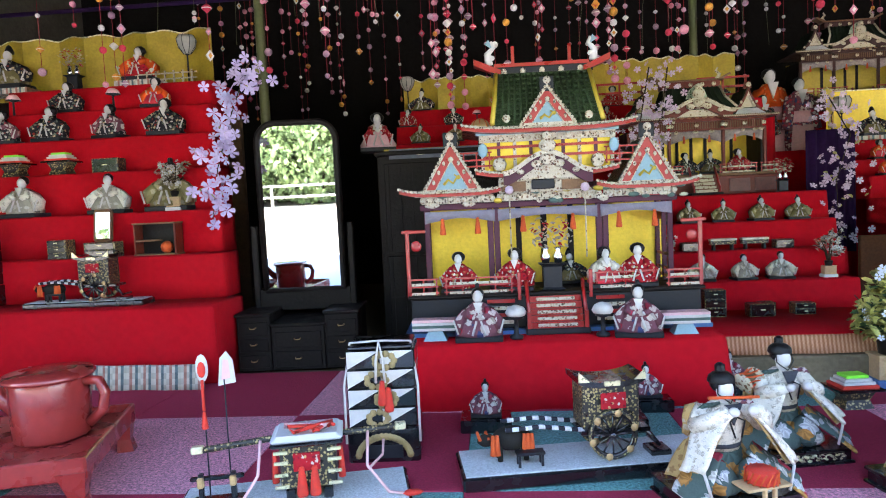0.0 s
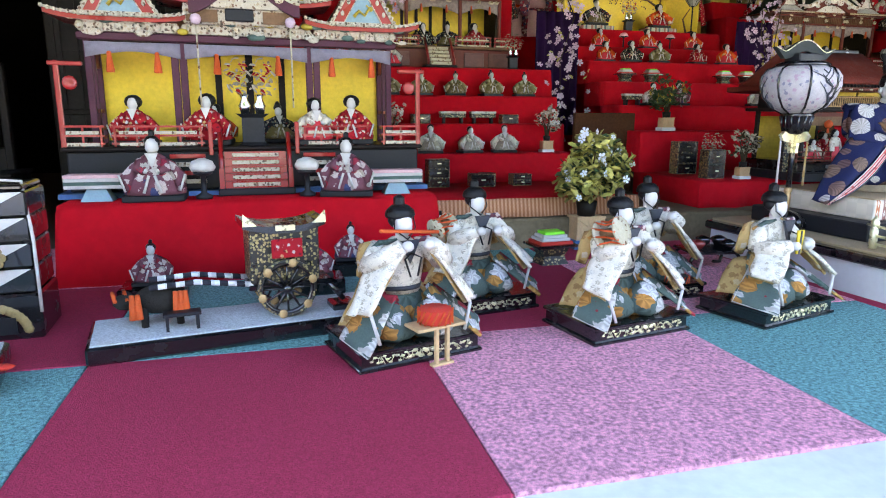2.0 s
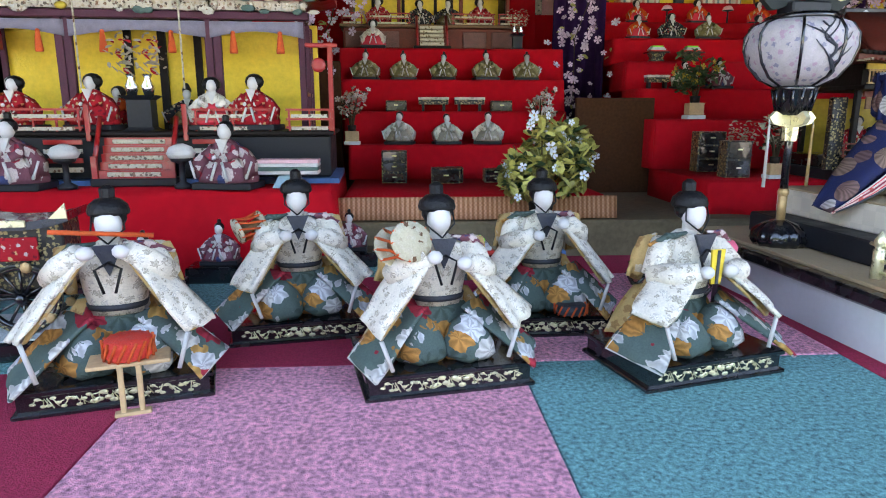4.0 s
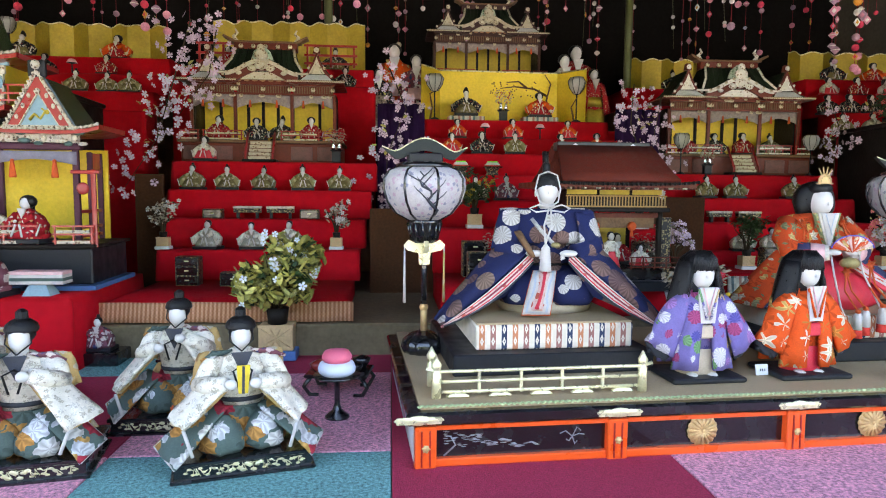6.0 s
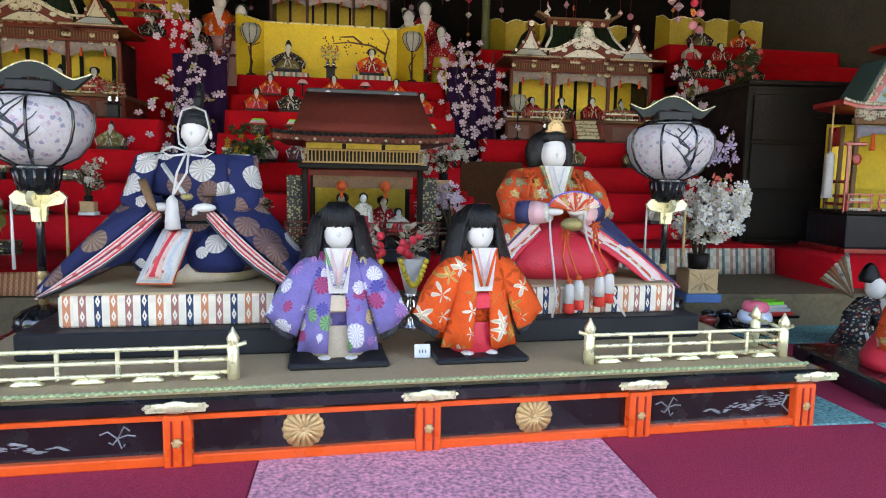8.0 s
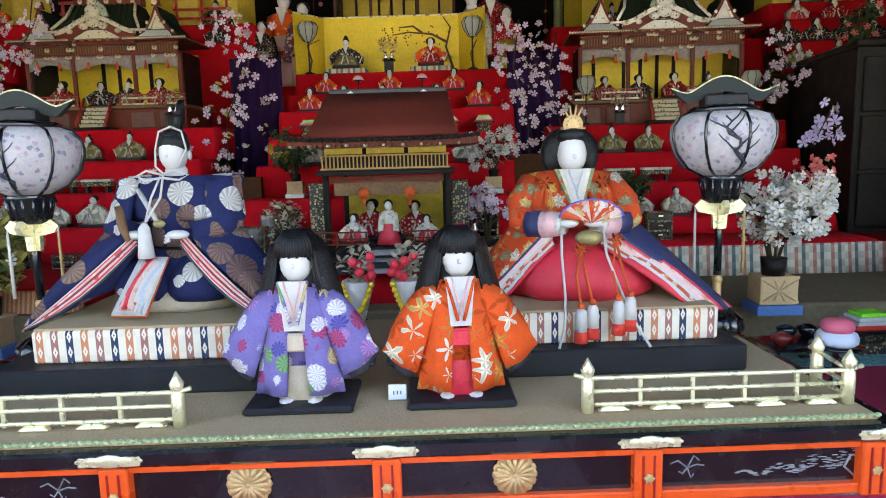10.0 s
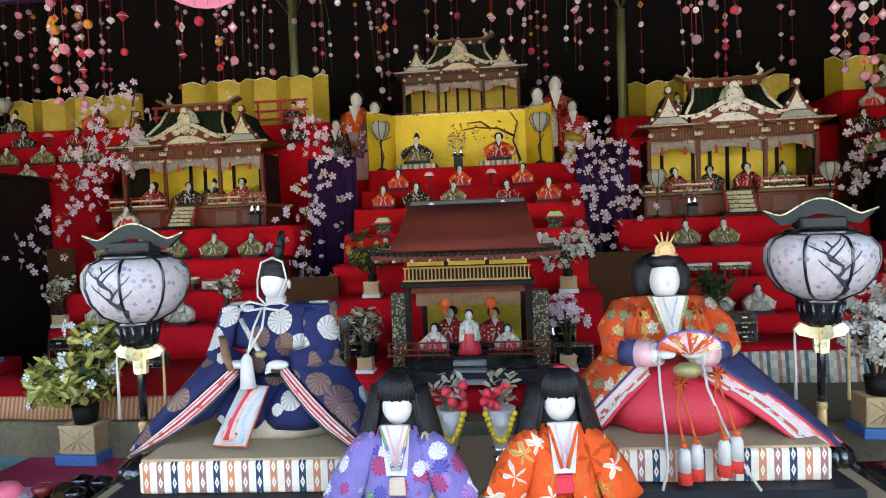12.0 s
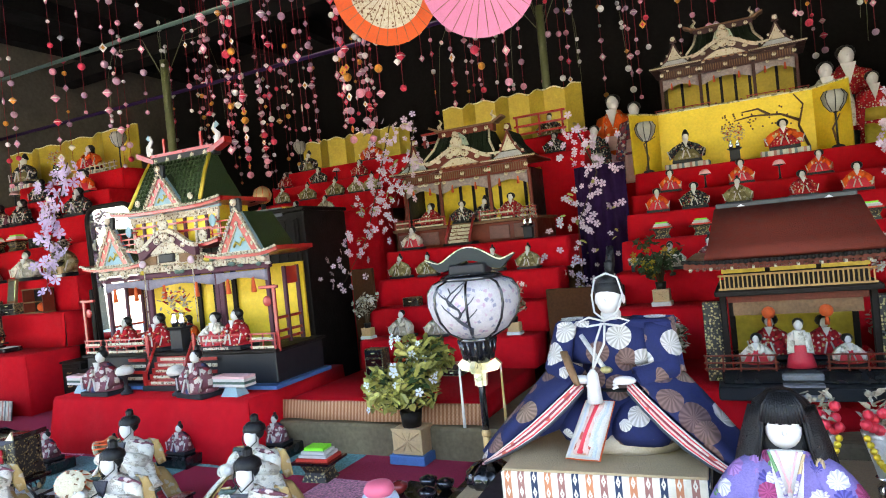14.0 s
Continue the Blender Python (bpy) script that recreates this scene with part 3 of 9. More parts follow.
part("cloth", g, t)
part("table_frame", one(0, 0.255, 0, 0.84, 0.47, 0.178, BROWN), t)
# red cloth table on the far side
t = thing("display_table", "low table under bright red cloth", "table", pose(4.03, 2.0, 0, 0, 0, -4))
g = G()
g.sheet([[(0.98 * (j / 40 - 0.5), py + k * 0.008 * math.sin(0.5 * j), pz) for j in range(41)] for py, pz, k in ((-0.03, 0, 1), (-0.01, 0.10, 0.7), (0, 0.176, 0), (0.47, 0.176, 0))], 0.004, RED)
g.sheet([[(-0.49, 0.47 * a - 0.02 * (1 - a), zz) for a in (0, 0.5, 1)] for zz in (0, 0.10, 0.176)], 0.004, RED)
part("cloth", g, t)
part("table_frame", one(0, 0.24, 0, 0.94, 0.42, 0.168, BROWN), t)
# mats at the feet of the stands
def mat_roll(label, x, y, z, w, h, m, rz=0):
    g = G()
    g.sheet([[(w * (j / 24 - 0.5), -0.012 * (1 - zz / h) + 0.004 * math.sin(0.9 * j), zz) for j in range(25)] for zz in (0, h * 0.5, h * 0.85, h)], 0.010, m)
    thing("floor_mat", label, "mat", pose(x, y, z, 0, 0, rz), g)


mat_roll("plaited reed mat in front of the red stand", 1.06, 1.966, 0.092, 0.70, 0.055, PLAIT)
mat_roll("blue and beige striped cloth hung at the stand's foot", -1.25, 2.07, 0.0, 0.66, 0.085, STRIPE_PALE, -3)
mat_roll("faded striped cloth at the stand's foot", 3.12, 2.29, 0.092, 0.86, 0.085, STRIPE_PALE, 2)
# dark violet drapes between the stands
for x, y, w, zt in ((1.56, 2.95, 0.20, 0.84), (2.62, 2.98, 0.20, 0.84)):
    g = G()
    g.sheet([[(w * (j / 20 - 0.5), 0.02 * math.sin(1.5 * j) * (1 - 0.5 * zz / zt), zz) for j in range(21)] for zz in (0.3, 0.5, 0.7, zt)], 0.004, VELVET)
    part("cloth", g, thing("drape", "dark violet cloth drape hanging between the stands", "drape", pose(x, y, 0)))
# brown boards closing the gaps between stands; the shadow there is in their colour
for x, y, w, zt in ((0.62, 2.62, 0.10, 0.52), (1.57, 2.5, 0.26, 0.40), (2.62, 2.55, 0.22, 0.45)):
    thing("partition", "brown board between stands, darkened to stand in for shadow", "partition", pose(x, y, 0), one(0, 0, 0.0, w, 0.02, zt, SHADEBOARD, b=0.002))


# ---- carved palaces ----
def gable(g, x, z, w, h, y, rim, band, fill, t=0.02):
    """A triangular gable board: pale rim, coloured band, painted field, a rosette."""
    g.slab([(x - w, z), (x + w, z), (x, z + h)], t, fill, y + 0.006)
    for k, m, yy, f in ((1.0, rim, y - 0.008, 0.90), (0.90, band, y - 0.002, 0.60), (0.60, rim, y - 0.003, 0.565)):
        for s in (-1, 1):
            a, b = (x + s * w * k, z + 0.0), (x, z + h * k)
            c, d = (x, z + h * f), (x + s * w * f, z)
            g.slab([a, b, c, d] if s < 0 else [d, c, b, a], t, m, yy)
    g.box(x, y, z - 0.012, 2 * w * 1.04, t, 0.012, rim)
    g.ball(x, y - 0.006, z + h * 0.60, w * 0.10, rim, sy=0.4, n=8)
    for s in (-1, 1):
        for f in (0.16, 0.42, 0.66):
            g.ball(x + s * w * 0.76 * (1 - f), y - 0.004, z + h * 0.76 * f + 0.004, w * 0.062, rim, sy=0.35, sz=1.4, n=7)
        n = round(w * 150)
        for k in range(n):
            g.ball(x + s * w * 0.96 * (1 - k / n), y - 0.010, z + h * 0.96 * k / n + 0.004, w * 0.055, rim, n=5)
    g.tube([(x - w * 0.28, y + 0.002, z + h * 0.10), (x - w * 0.12, y - 0.002, z + h * 0.20), (x + w * 0.05, y - 0.002, z + h * 0.12), (x + w * 0.20, y - 0.002, z + h * 0.25), (x + w * 0.10, y - 0.002, z + h * 0.30)], w * 0.055, GILTDK, 6, w * 0.03)
    g.ball(x + w * 0.24, y, z + h * 0.24, w * 0.08, GILTDK, sy=0.4, n=7)
    g.ball(x, y - 0.01, z + h + 0.010, w * 0.15, rim, n=8)
    g.box(x, y + 0.004, z + h - 0.022, w * 0.50, t, 0.045, SATIN, b=0.003)


def karahafu(g, x, z, w, h, y, rim, board, fill, t=0.025):
    """A curved gable: a bow-shaped board with a pale rim and a carved pendant."""
    n = 18
    top = [(x + w * (2 * i / n - 1), z + h * (0.5 + 0.5 * math.cos(math.pi * (2 * i / n - 1))) ** 0.8 + 0.12 * h * abs(2 * i / n - 1) ** 3) for i in range(n + 1)]
    for off, th, m, yy in ((0.0, 0.016, rim, -0.012), (-0.016, 0.03, board, -0.006)):
        g.slab([(p, q + off * w / 0.14) for p, q in top] + [(p, q + (off - th) * w / 0.14) for p, q in reversed(top)], t, m, y + yy)
    g.slab([(p, q - 0.03) for p, q in top[3:-3]] + [(x + w * 0.6, z - 0.02), (x - w * 0.6, z - 0.02)], t, fill, y + 0.004)
    for dx, r in ((-0.25, 0.09), (0, 0.13), (0.25, 0.09), (-0.62, 0.06), (0.62, 0.06)):
        g.ball(x + dx * w, y - 0.012, z + h * (0.72 - abs(dx) * 0.85) - 0.01, r * w * 1.5, rim, sy=0.4, sz=0.7, n=8)
    g.ball(x, y - 0.01, z + h + 0.012, w * 0.2, rim, sy=0.5, sz=0.8, n=10)
    g.ball(x, y - 0.01, z + h + 0.038, w * 0.12, rim, sy=0.5, n=8)


def eave(g, x, y, z, w, d, rim, under, t=0.010, lift=0.014):
    """A roof edge: a thin slab whose corners rise, with a pale beaded lip."""
    n = 10
    up = [(x + w * (2 * i / n - 1), z + lift * abs(2 * i / n - 1) ** 4) for i in range(n + 1)]
    g.slab(up + [(p, q - t * 1.4) for p, q in reversed(up)], d, under, y)
    g.slab([(p, q + t * 0.30) for p, q in up] + [(p, q - t * 0.30) for p, q in reversed(up)], 0.012, rim, y - 0.011)
    n = round(2 * w / 0.014)
    for i in range(n + 1):
        u = 2 * i / n - 1
        g.ball(x + w * u, y - 0.012, z + lift * abs(u) ** 4, 0.0052, rim, n=5)


def tassel(g, x, y, z, h, m):
    g.ball(x, y, z, h * 0.13, m, n=8)
    g.lathe([(h * 0.10, 0), (h * 0.15, -h * 0.3), (h * 0.22, -h * 0.9), (h * 0.20, -h)], m, 10, x, y, z, wave=0.1)


def railing(parent, x0, x1, y, z, h, m, dx=None, cap=None):
    g = G()
    g.box((x0 + x1) / 2, y, z + h * 0.95, x1 - x0 + h * 0.3, h * 0.10, h * 0.10, m)
    top = part("railing", g, parent)
    n = max(2, round((x1 - x0) / (dx or h * 0.9)) + 1)
    for i in range(n):
        part("post", one(x0 + (x1 - x0) * i / (n - 1), y, z, h * 0.09, h * 0.09, h * 0.95, m), top)
    for k in (0.12, 0.5):
        part("rail", one((x0 + x1) / 2, y, z + h * k, x1 - x0 + h * 0.3, h * 0.10, h * 0.10, m), top)
    if cap:
        for k in (0.05, 0.62):
            part("pale_strip", one((x0 + x1) / 2, y - h * 0.07, z + h * k, (x1 - x0) * 0.9, h * 0.03, h * 0.16, cap), top)


def castle(label, m, s=1.0, col=PURPLE, rim=CREAM, red=REDLAC, band=REDLAC, fill=BLUEPAINT, roof=GREENROOF, back=GILT, rail=REDLAC, base=SATIN, foot=BLUEBASE):
    c = thing("miniature_palace", label, "miniature palace", m @ (Matrix.Diagonal((*s, 1)) if isinstance(s, tuple) else Matrix.Scale(s, 4)), group="miniature palaces")
    trim = lip = rim
    g = G()
    g.box(0, 0.235, 0, 0.92, 0.40, 0.012, foot)
    g.box(0, 0.25, 0.012, 0.88, 0.34, 0.10, base, b=0.004)
    part("plinth", g, c)
    part("deck", one(0, 0.25, 0.112, 0.90, 0.37, 0.010, DARKWOOD, b=0.003), c)
    part("back_wall", one(0, 0.40, 0.122, 0.80, 0.012, 0.27, back), c, "gold-papered wall")
    for x in (-0.385, -0.185, -0.165, 0.155, 0.175, 0.375):
        part("column", one(x, 0.185, 0.122, 0.016 if abs(x) > 0.3 else 0.018, 0.018, 0.265, col, b=0.002), c)
    for x in (-0.39, 0.38):
        part("side_post", one(x, 0.29, 0.122, 0.014, 0.014, 0.26, col, b=0.002), c)
        part("side_post", one(x, 0.385, 0.122, 0.014, 0.014, 0.26, col, b=0.002), c)
        for zz in (0.135, 0.160, 0.205):
            part("side_rail", one(x, 0.29, zz, 0.008, 0.20, 0.009, red), c)
        part("side_panel", one(x, 0.338, 0.32, 0.006, 0.09, 0.06, red, b=0.001), c)
    for x, w in ((-0.085, 0.018), (0.0, 0.02), (0.09, 0.018)):
        part("inner_post", one(x, 0.385, 0.122, w, 0.012, 0.26, DARKWOOD), c)
    for x in (-0.28, -0.005, 0.27):
        g = G()
        w = 0.11 if abs(x) > 0.1 else 0.155
        g.sheet([[(x + w * (2 * j / 12 - 1), 0.172 + 0.004 * math.sin(2.2 * j), 0.378 - k * (0.022 + 0.016 * abs(2 * j / 12 - 1) ** 1.5)) for j in range(13)] for k in (0, 0.5, 1)], 0.002, LILAC)
        part("curtain", g, c, "lilac curtain")
        for sx in (-0.5, 0.5):
            g = G()
            tassel(g, x + sx * w, 0.165, 0.35, 0.046, ORTASSEL)
            part("tassel", g, c, "orange silk tassel")
    g = G()
    for x, w in ((-0.285, 0.24), (0, 0.34), (0.28, 0.23)):
        g.box(x, 0.178, 0.382, w, 0.03, 0.018, col, b=0.003)
        g.box(x, 0.172, 0.402, w * 0.94, 0.03, 0.024, trim)
        for k in range(6):
            g.ball(x + w * (k / 5 - 0.5) * 0.9, 0.155, 0.414, 0.011, rim, sy=0.6, n=6)
    part("beam", g, c)
    for x, w in ((-0.30, 0.165), (0.30, 0.155)):
        g = G()
        eave(g, x, 0.13, 0.438, w, 0.26, lip, red)
        f = 1.0
        gable(g, x, 0.446, 0.088 * f, 0.152 * f, 0.135, rim, band, fill)
        g.slab([(x - 0.09 * f, 0.446), (x + 0.09 * f, 0.446), (x, 0.446 + 0.134 * f)], 0.22, roof, 0.16)
        part("side_gable", g, c, "triangular gable with pale rim")
    g = G()
    g.box(-0.02, 0.15, 0.426, 0.27, 0.04, 0.05, trim, b=0.004)
    g.box(-0.02, 0.125, 0.434, 0.07, 0.02, 0.030, SATIN, b=0.003)
    for x in (-0.11, 0.075):
        g.box(x, 0.127, 0.43, 0.075, 0.008, 0.03, BROWN)
    karahafu(g, -0.005, 0.485, 0.135, 0.068, 0.11, rim, col, rim)
    eave(g, -0.005, 0.13, 0.487, 0.22, 0.2, lip, red)
    part("porch_gable", g, c, "curved porch gable with carved cloud")
    g = G()
    g.box(0, 0.27, 0.49, 0.40, 0.20, 0.125, back)
    for k in range(9):
        g.box(-0.2 + 0.4 * k / (8), 0.165, 0.49, 0.010, 0.012, 0.125, col if k % 2 else rim)
    for zz in (0.535, 0.565):
        g.box(0, 0.163, zz, 0.40, 0.012, 0.008, red)
    for k in range(10):
        g.ball(-0.19 + 0.042 * k, 0.156, 0.596, 0.012, rim, sx=1.3, sy=0.5, sz=0.7, n=7)
    for sx in (-1, 1):
        g.ball(sx * 0.15, 0.13, 0.515, 0.022, rim, sy=0.5, n=8)
        g.ball(sx * 0.20, 0.13, 0.56, 0.016, BLUEPAINT, sy=0.5, sz=1.4, n=8)
    g.box(0, 0.162, 0.585, 0.42, 0.012, 0.022, trim)
    g.box(0, 0.160, 0.607, 0.44, 0.014, 0.014, BLUEPAINT)
    part("upper_storey", g, c)
    for sx in (-1, 1):
        railing(c, sx * 0.24 - 0.06, sx * 0.24 + 0.06, 0.15, 0.505, 0.05, rail)
    g = G()
    eave(g, 0, 0.10, 0.622, 0.262, 0.32, lip, red)
    part("upper_eave", g, c)
    g = G()
    rings = [[(-0.165, 0.12, 0.632), (0.165, 0.12, 0.632), (0.165, 0.41, 0.632), (-0.165, 0.41, 0.632)], [(-0.148, 0.19, 0.74), (0.148, 0.19, 0.74), (0.148, 0.33, 0.74), (-0.148, 0.33, 0.74)], [(-0.142, 0.235, 0.80), (0.142, 0.235, 0.80), (0.142, 0.29, 0.80), (-0.142, 0.29, 0.80)]]
    g.rings(rings, roof, False)
    for k in range(17):
        x = (k / (16) - 0.5) * 0.33
        g.tube([(x * 0.98, 0.116, 0.634), (x * 0.88, 0.184, 0.742), (x * 0.85, 0.23, 0.80)], 0.0045, roof, 5)
    for k in range(11):
        f = k / 10
        y, z = (0.118 + 0.068 * f / 0.64, 0.634 + 0.108 * f / 0.64) if f < 0.64 else (0.186 + 0.044 * (f - 0.64) / 0.36, 0.742 + 0.058 * (f - 0.64) / 0.36)
        g.tube([(-0.163 + 0.02 * f, y, z), (0.163 - 0.02 * f, y, z)], 0.0042, roof, 5)
    for sx in (-1, 1):
        g.tube([(sx * 0.168, 0.112, 0.636), (sx * 0.152, 0.184, 0.744), (sx * 0.146, 0.23, 0.803)], 0.008, GILTDK, 6)
        g.ball(sx * 0.125, 0.112, 0.652, 0.013, rim, sy=0.6, n=8)
    part("main_roof", g, c, "main roof of small dark green tiles")
    g = G()
    gable(g, 0.0, 0.634, 0.082, 0.115, 0.105, rim, band, fill)
    g.slab([(-0.075, 0.634), (0.075, 0.634), (0, 0.742)], 0.13, roof, 0.125)
    part("dormer_gable", g, c, "small triangular dormer gable")
    g = G()
    g.box(0, 0.262, 0.80, 0.32, 0.05, 0.026, SATIN, b=0.003)
    g.box(0, 0.262, 0.826, 0.30, 0.035, 0.012, red)
    for k in range(5):
        g.cyl((k / 4 - 0.5) * 0.24, 0.236, 0.805, 0.009, 0.003, rim, 10, pose(0, 0, 0))
        g.ball((k / 4 - 0.5) * 0.24, 0.236, 0.812, 0.009, rim, sy=0.4, n=8)
    for sx in (-1, 1):
        g.slab([(sx * 0.13, 0.80), (sx * 0.215, 0.835), (sx * 0.215, 0.855), (sx * 0.13, 0.818)][:: sx], 0.05, red, 0.235)
        g.box(sx * 0.09, 0.262, 0.838, 0.010, 0.010, 0.055, red)
    part("ridge", g, c)
    for sx in (-1, 1):
        g = G()
        g.tube([(sx * 0.165, 0.262, 0.838), (sx * 0.17, 0.262, 0.872), (sx * 0.150, 0.262, 0.893), (sx * 0.158, 0.262, 0.912)], 0.014, WHITE, 7, 0.004)
        g.ball(sx * 0.16, 0.262, 0.86, 0.014, WHITE, sy=0.5, sz=0.7, n=7)
        g.slab([(sx * 0.150, 0.885), (sx * 0.178, 0.905), (sx * 0.165, 0.918)], 0.006, BLUEPAINT, 0.26)
        part("finial", g, c, "fish-shaped ridge finial")
    for x0, x1 in ((-0.44, -0.36), (-0.33, -0.13), (0.13, 0.30), (0.345, 0.44)):
        railing(c, x0, x1, 0.085, 0.122, 0.05, rail, cap=rim)
    for sx in (-1, 1):
        part("newel_post", one(sx * 0.108, 0.07, 0.10, 0.011, 0.011, 0.085, rail, b=0.002), c)
    for k in range(40):
        q = random.Random(k + 900)
        x, z, r = q.uniform(-0.41, 0.41), q.choice((0.398, 0.405, 0.43, 0.428)), q.uniform(0.008, 0.014)
        g = G()
        g.ball(x, 0.140, z, r, q.choice((rim, rim, rim, GILTDK, GREENSILK)), sx=q.uniform(1, 1.8), sy=0.5, sz=0.7, n=7)
        part("carving", g, c)
    for sx in (-1, 1):
        part("gate_post", one(sx * 0.445, 0.10, 0.112, 0.012, 0.012, 0.215, rail, b=0.002), c, "red lacquered gate post")
        part("gate_bar", one(sx * 0.425, 0.10, 0.315, 0.075, 0.014, 0.010, rail, b=0.002), c)
        g = G()
        g.ball(sx * 0.418, 0.095, 0.275, 0.017, rail, sy=0.3, n=12)
        part("gate_disc", g, c)
        for k in range(4):
            w = one(sx * 0.165, 0.066 - 0.004 * k, 0.030 + 0.021 * (3 - k), 0.085, 0.006, 0.011, rim if k % 2 else rail, b=0.001)
            part("step_slat", w, c)
    st = part("staircase", one(0, 0.045, 0.0, 0.19, 0.09, 0.018, SATIN, b=0.003), c)
    for k in range(5):
        g = G()
        g.box(0, 0.022 + 0.016 * k, 0.018 + 0.018 * k, 0.155, 0.020, 0.018, red)
        g.box(0, 0.010 + 0.016 * k, 0.022 + 0.018 * k, 0.118, 0.004, 0.010, rim, b=0.0015)
        part("tread", g, st)
    for sx in (-1, 1):
        g = G()
        g.tube([(sx * 0.085, 0.012, 0.05), (sx * 0.085, 0.09, 0.155)], 0.006, rail, 6)
        g.box(sx * 0.085, 0.012, 0.018, 0.012, 0.012, 0.05, rail)
        part("stair_rail", g, st)
    for sx in (-1, 1):
        g = G()
        g.tube([(sx * 0.115 - 0.01, 0.11, 0.22), (sx * 0.115 - 0.01, 0.11, 0.43)], 0.0022, CREAM, 6)
        g.ball(sx * 0.115 - 0.01, 0.105, 0.435, 0.014, PINKBLOSSOM, n=8)
        part("flower_pole", g, c, "thin pole with a pink flower ball")
    return c


def old_palace(label, m, s=1.0, gold=GILT, roof=None, pale=None, wood=None, roofs=((-0.205, 0.106), (0.205, 0.106))):
    """A carved wooden doll palace 0.62 m wide: gold hall behind columns, two steep side gables, curved centre gable, dark roof."""
    roof, pale, wood = roof or OLDROOF, pale or IVORYCARVE, wood or REDWOOD
    c = thing("miniature_palace", label, "miniature palace", m @ Matrix.Scale(s, 4), group="miniature palaces")
    part("plinth", one(0, 0.135, 0, 0.60, 0.25, 0.074, wood, b=0.003), c)
    for k in range(6):
        if k not in (2, 3):
            part("plinth_panel", one(-0.25 + 0.1 * k, 0.007, 0.010, 0.082, 0.006, 0.052, PLINTHPANEL, b=0.002), c)
    part("deck", one(0, 0.13, 0.074, 0.62, 0.275, 0.010, BROWN, b=0.002), c)
    part("back_wall", one(0, 0.232, 0.084, 0.54, 0.008, 0.20, gold), c, "gold-papered wall")
    for x in (-0.27, 0.27):
        part("side_wall", one(x, 0.16, 0.084, 0.008, 0.15, 0.19, DARKWOOD), c)
    for x in (-0.272, -0.108, 0.108, 0.272):
        part("column", one(x, 0.062, 0.084, 0.013, 0.013, 0.185, wood, b=0.002), c)
    # posts kept wide and dark to stand in for shade over the gold wall
    for x in (-0.09, -0.03, 0.03, 0.09, -0.20, 0.20):
        part("inner_post", one(x, 0.224, 0.084, 0.012, 0.006, 0.19, DARKWOOD), c)
    for x, w in ((-0.19, 0.152), (0, 0.202), (0.19, 0.152)):
        b = part("beam", one(x, 0.058, 0.262, w + 0.012, 0.018, 0.008, wood, b=0.001), c)
        part("frieze_board", one(x, 0.066, 0.270, w, 0.008, 0.030, wood), b)
        for k in range(round(w / 0.0095)):
            part("lattice_bar", LATTICE, b).matrix_local = pose(x - w / 2 + 0.005 + 0.0095 * k, 0.060, 0.271)
        part("upper_rail", one(x, 0.056, 0.299, w + 0.014, 0.016, 0.007, wood, b=0.001), b)
        for e in (-0.5, 0, 0.5):
            part("pale_boss", BOSS, b).matrix_local = pose(x + e * w, 0.050, 0.284)
        g = G()
        g.sheet([[(x + w * (j / 12 - 0.5), 0.060 + 0.003 * math.sin(2.2 * j), 0.262 - k * (0.026 + 0.024 * abs(2 * j / 12 - 1) ** 1.5)) for j in range(13)] for k in (0, 0.5, 1)], 0.002, DIMCURTAIN)
        part("curtain", g, c, "faded lilac curtain")
        for e in (-0.25, 0.25):
            g = G()
            tassel(g, x + e * w, 0.054, 0.240, 0.026, ORTASSEL)
            part("tassel", g, c, "orange silk tassel")
    # side roofs: beaded eave, pale sloping apron, steep gable
    for x, w in roofs:
        e = part("side_eave", one(x, 0.135, 0.306, 2 * w, 0.23, 0.008, wood, b=0.002), c)
        for k in range(round(2 * w / 0.0085) + 1):
            part("eave_bead", BEAD, e).matrix_local = pose(x - w + 0.0085 * k, 0.018, 0.3135)
        g = G()
        h, gw = 0.098, 0.056
        g.rings([[(x - 0.086, 0.030, 0.314), (x + 0.086, 0.030, 0.314), (x + 0.086, 0.24, 0.314), (x - 0.086, 0.24, 0.314)], [(x - 0.052, 0.060, 0.344), (x + 0.052, 0.060, 0.344), (x + 0.052, 0.22, 0.344), (x - 0.052, 0.22, 0.344)], [(x - 0.022, 0.064, 0.380), (x + 0.022, 0.064, 0.380), (x + 0.022, 0.20, 0.380), (x - 0.022, 0.20, 0.380)], [(x - 0.003, 0.066, 0.424), (x + 0.003, 0.066, 0.424), (x + 0.003, 0.20, 0.424), (x - 0.003, 0.20, 0.424)]], roof, False)
        part("side_roof", g, c, "steep dark green side roof")
        g = G()
        g.add([(x - 0.060, 0.026, 0.318), (x + 0.060, 0.026, 0.318), (x + 0.036, 0.050, 0.343), (x - 0.036, 0.050, 0.343), (x - 0.060, 0.034, 0.314), (x + 0.060, 0.034, 0.314), (x + 0.036, 0.060, 0.341), (x - 0.036, 0.060, 0.341)], [(0, 1, 2, 3), (7, 6, 5, 4), (0, 4, 5, 1), (1, 5, 6, 2), (2, 6, 7, 3), (3, 7, 4, 0)], SHINGLE)
        part("roof_apron", g, c, "pale grey shingled apron")
        for sg in (-1, 1):
            g = G()
            g.slab([(x + sg * 0.066, 0.328), (x + sg * 0.040, 0.350), (x + sg * 0.016, 0.388), (x, 0.428), (x, 0.410), (x + sg * 0.010, 0.384), (x + sg * 0.030, 0.348), (x + sg * 0.054, 0.326)][::sg], 0.014, wood, 0.044)
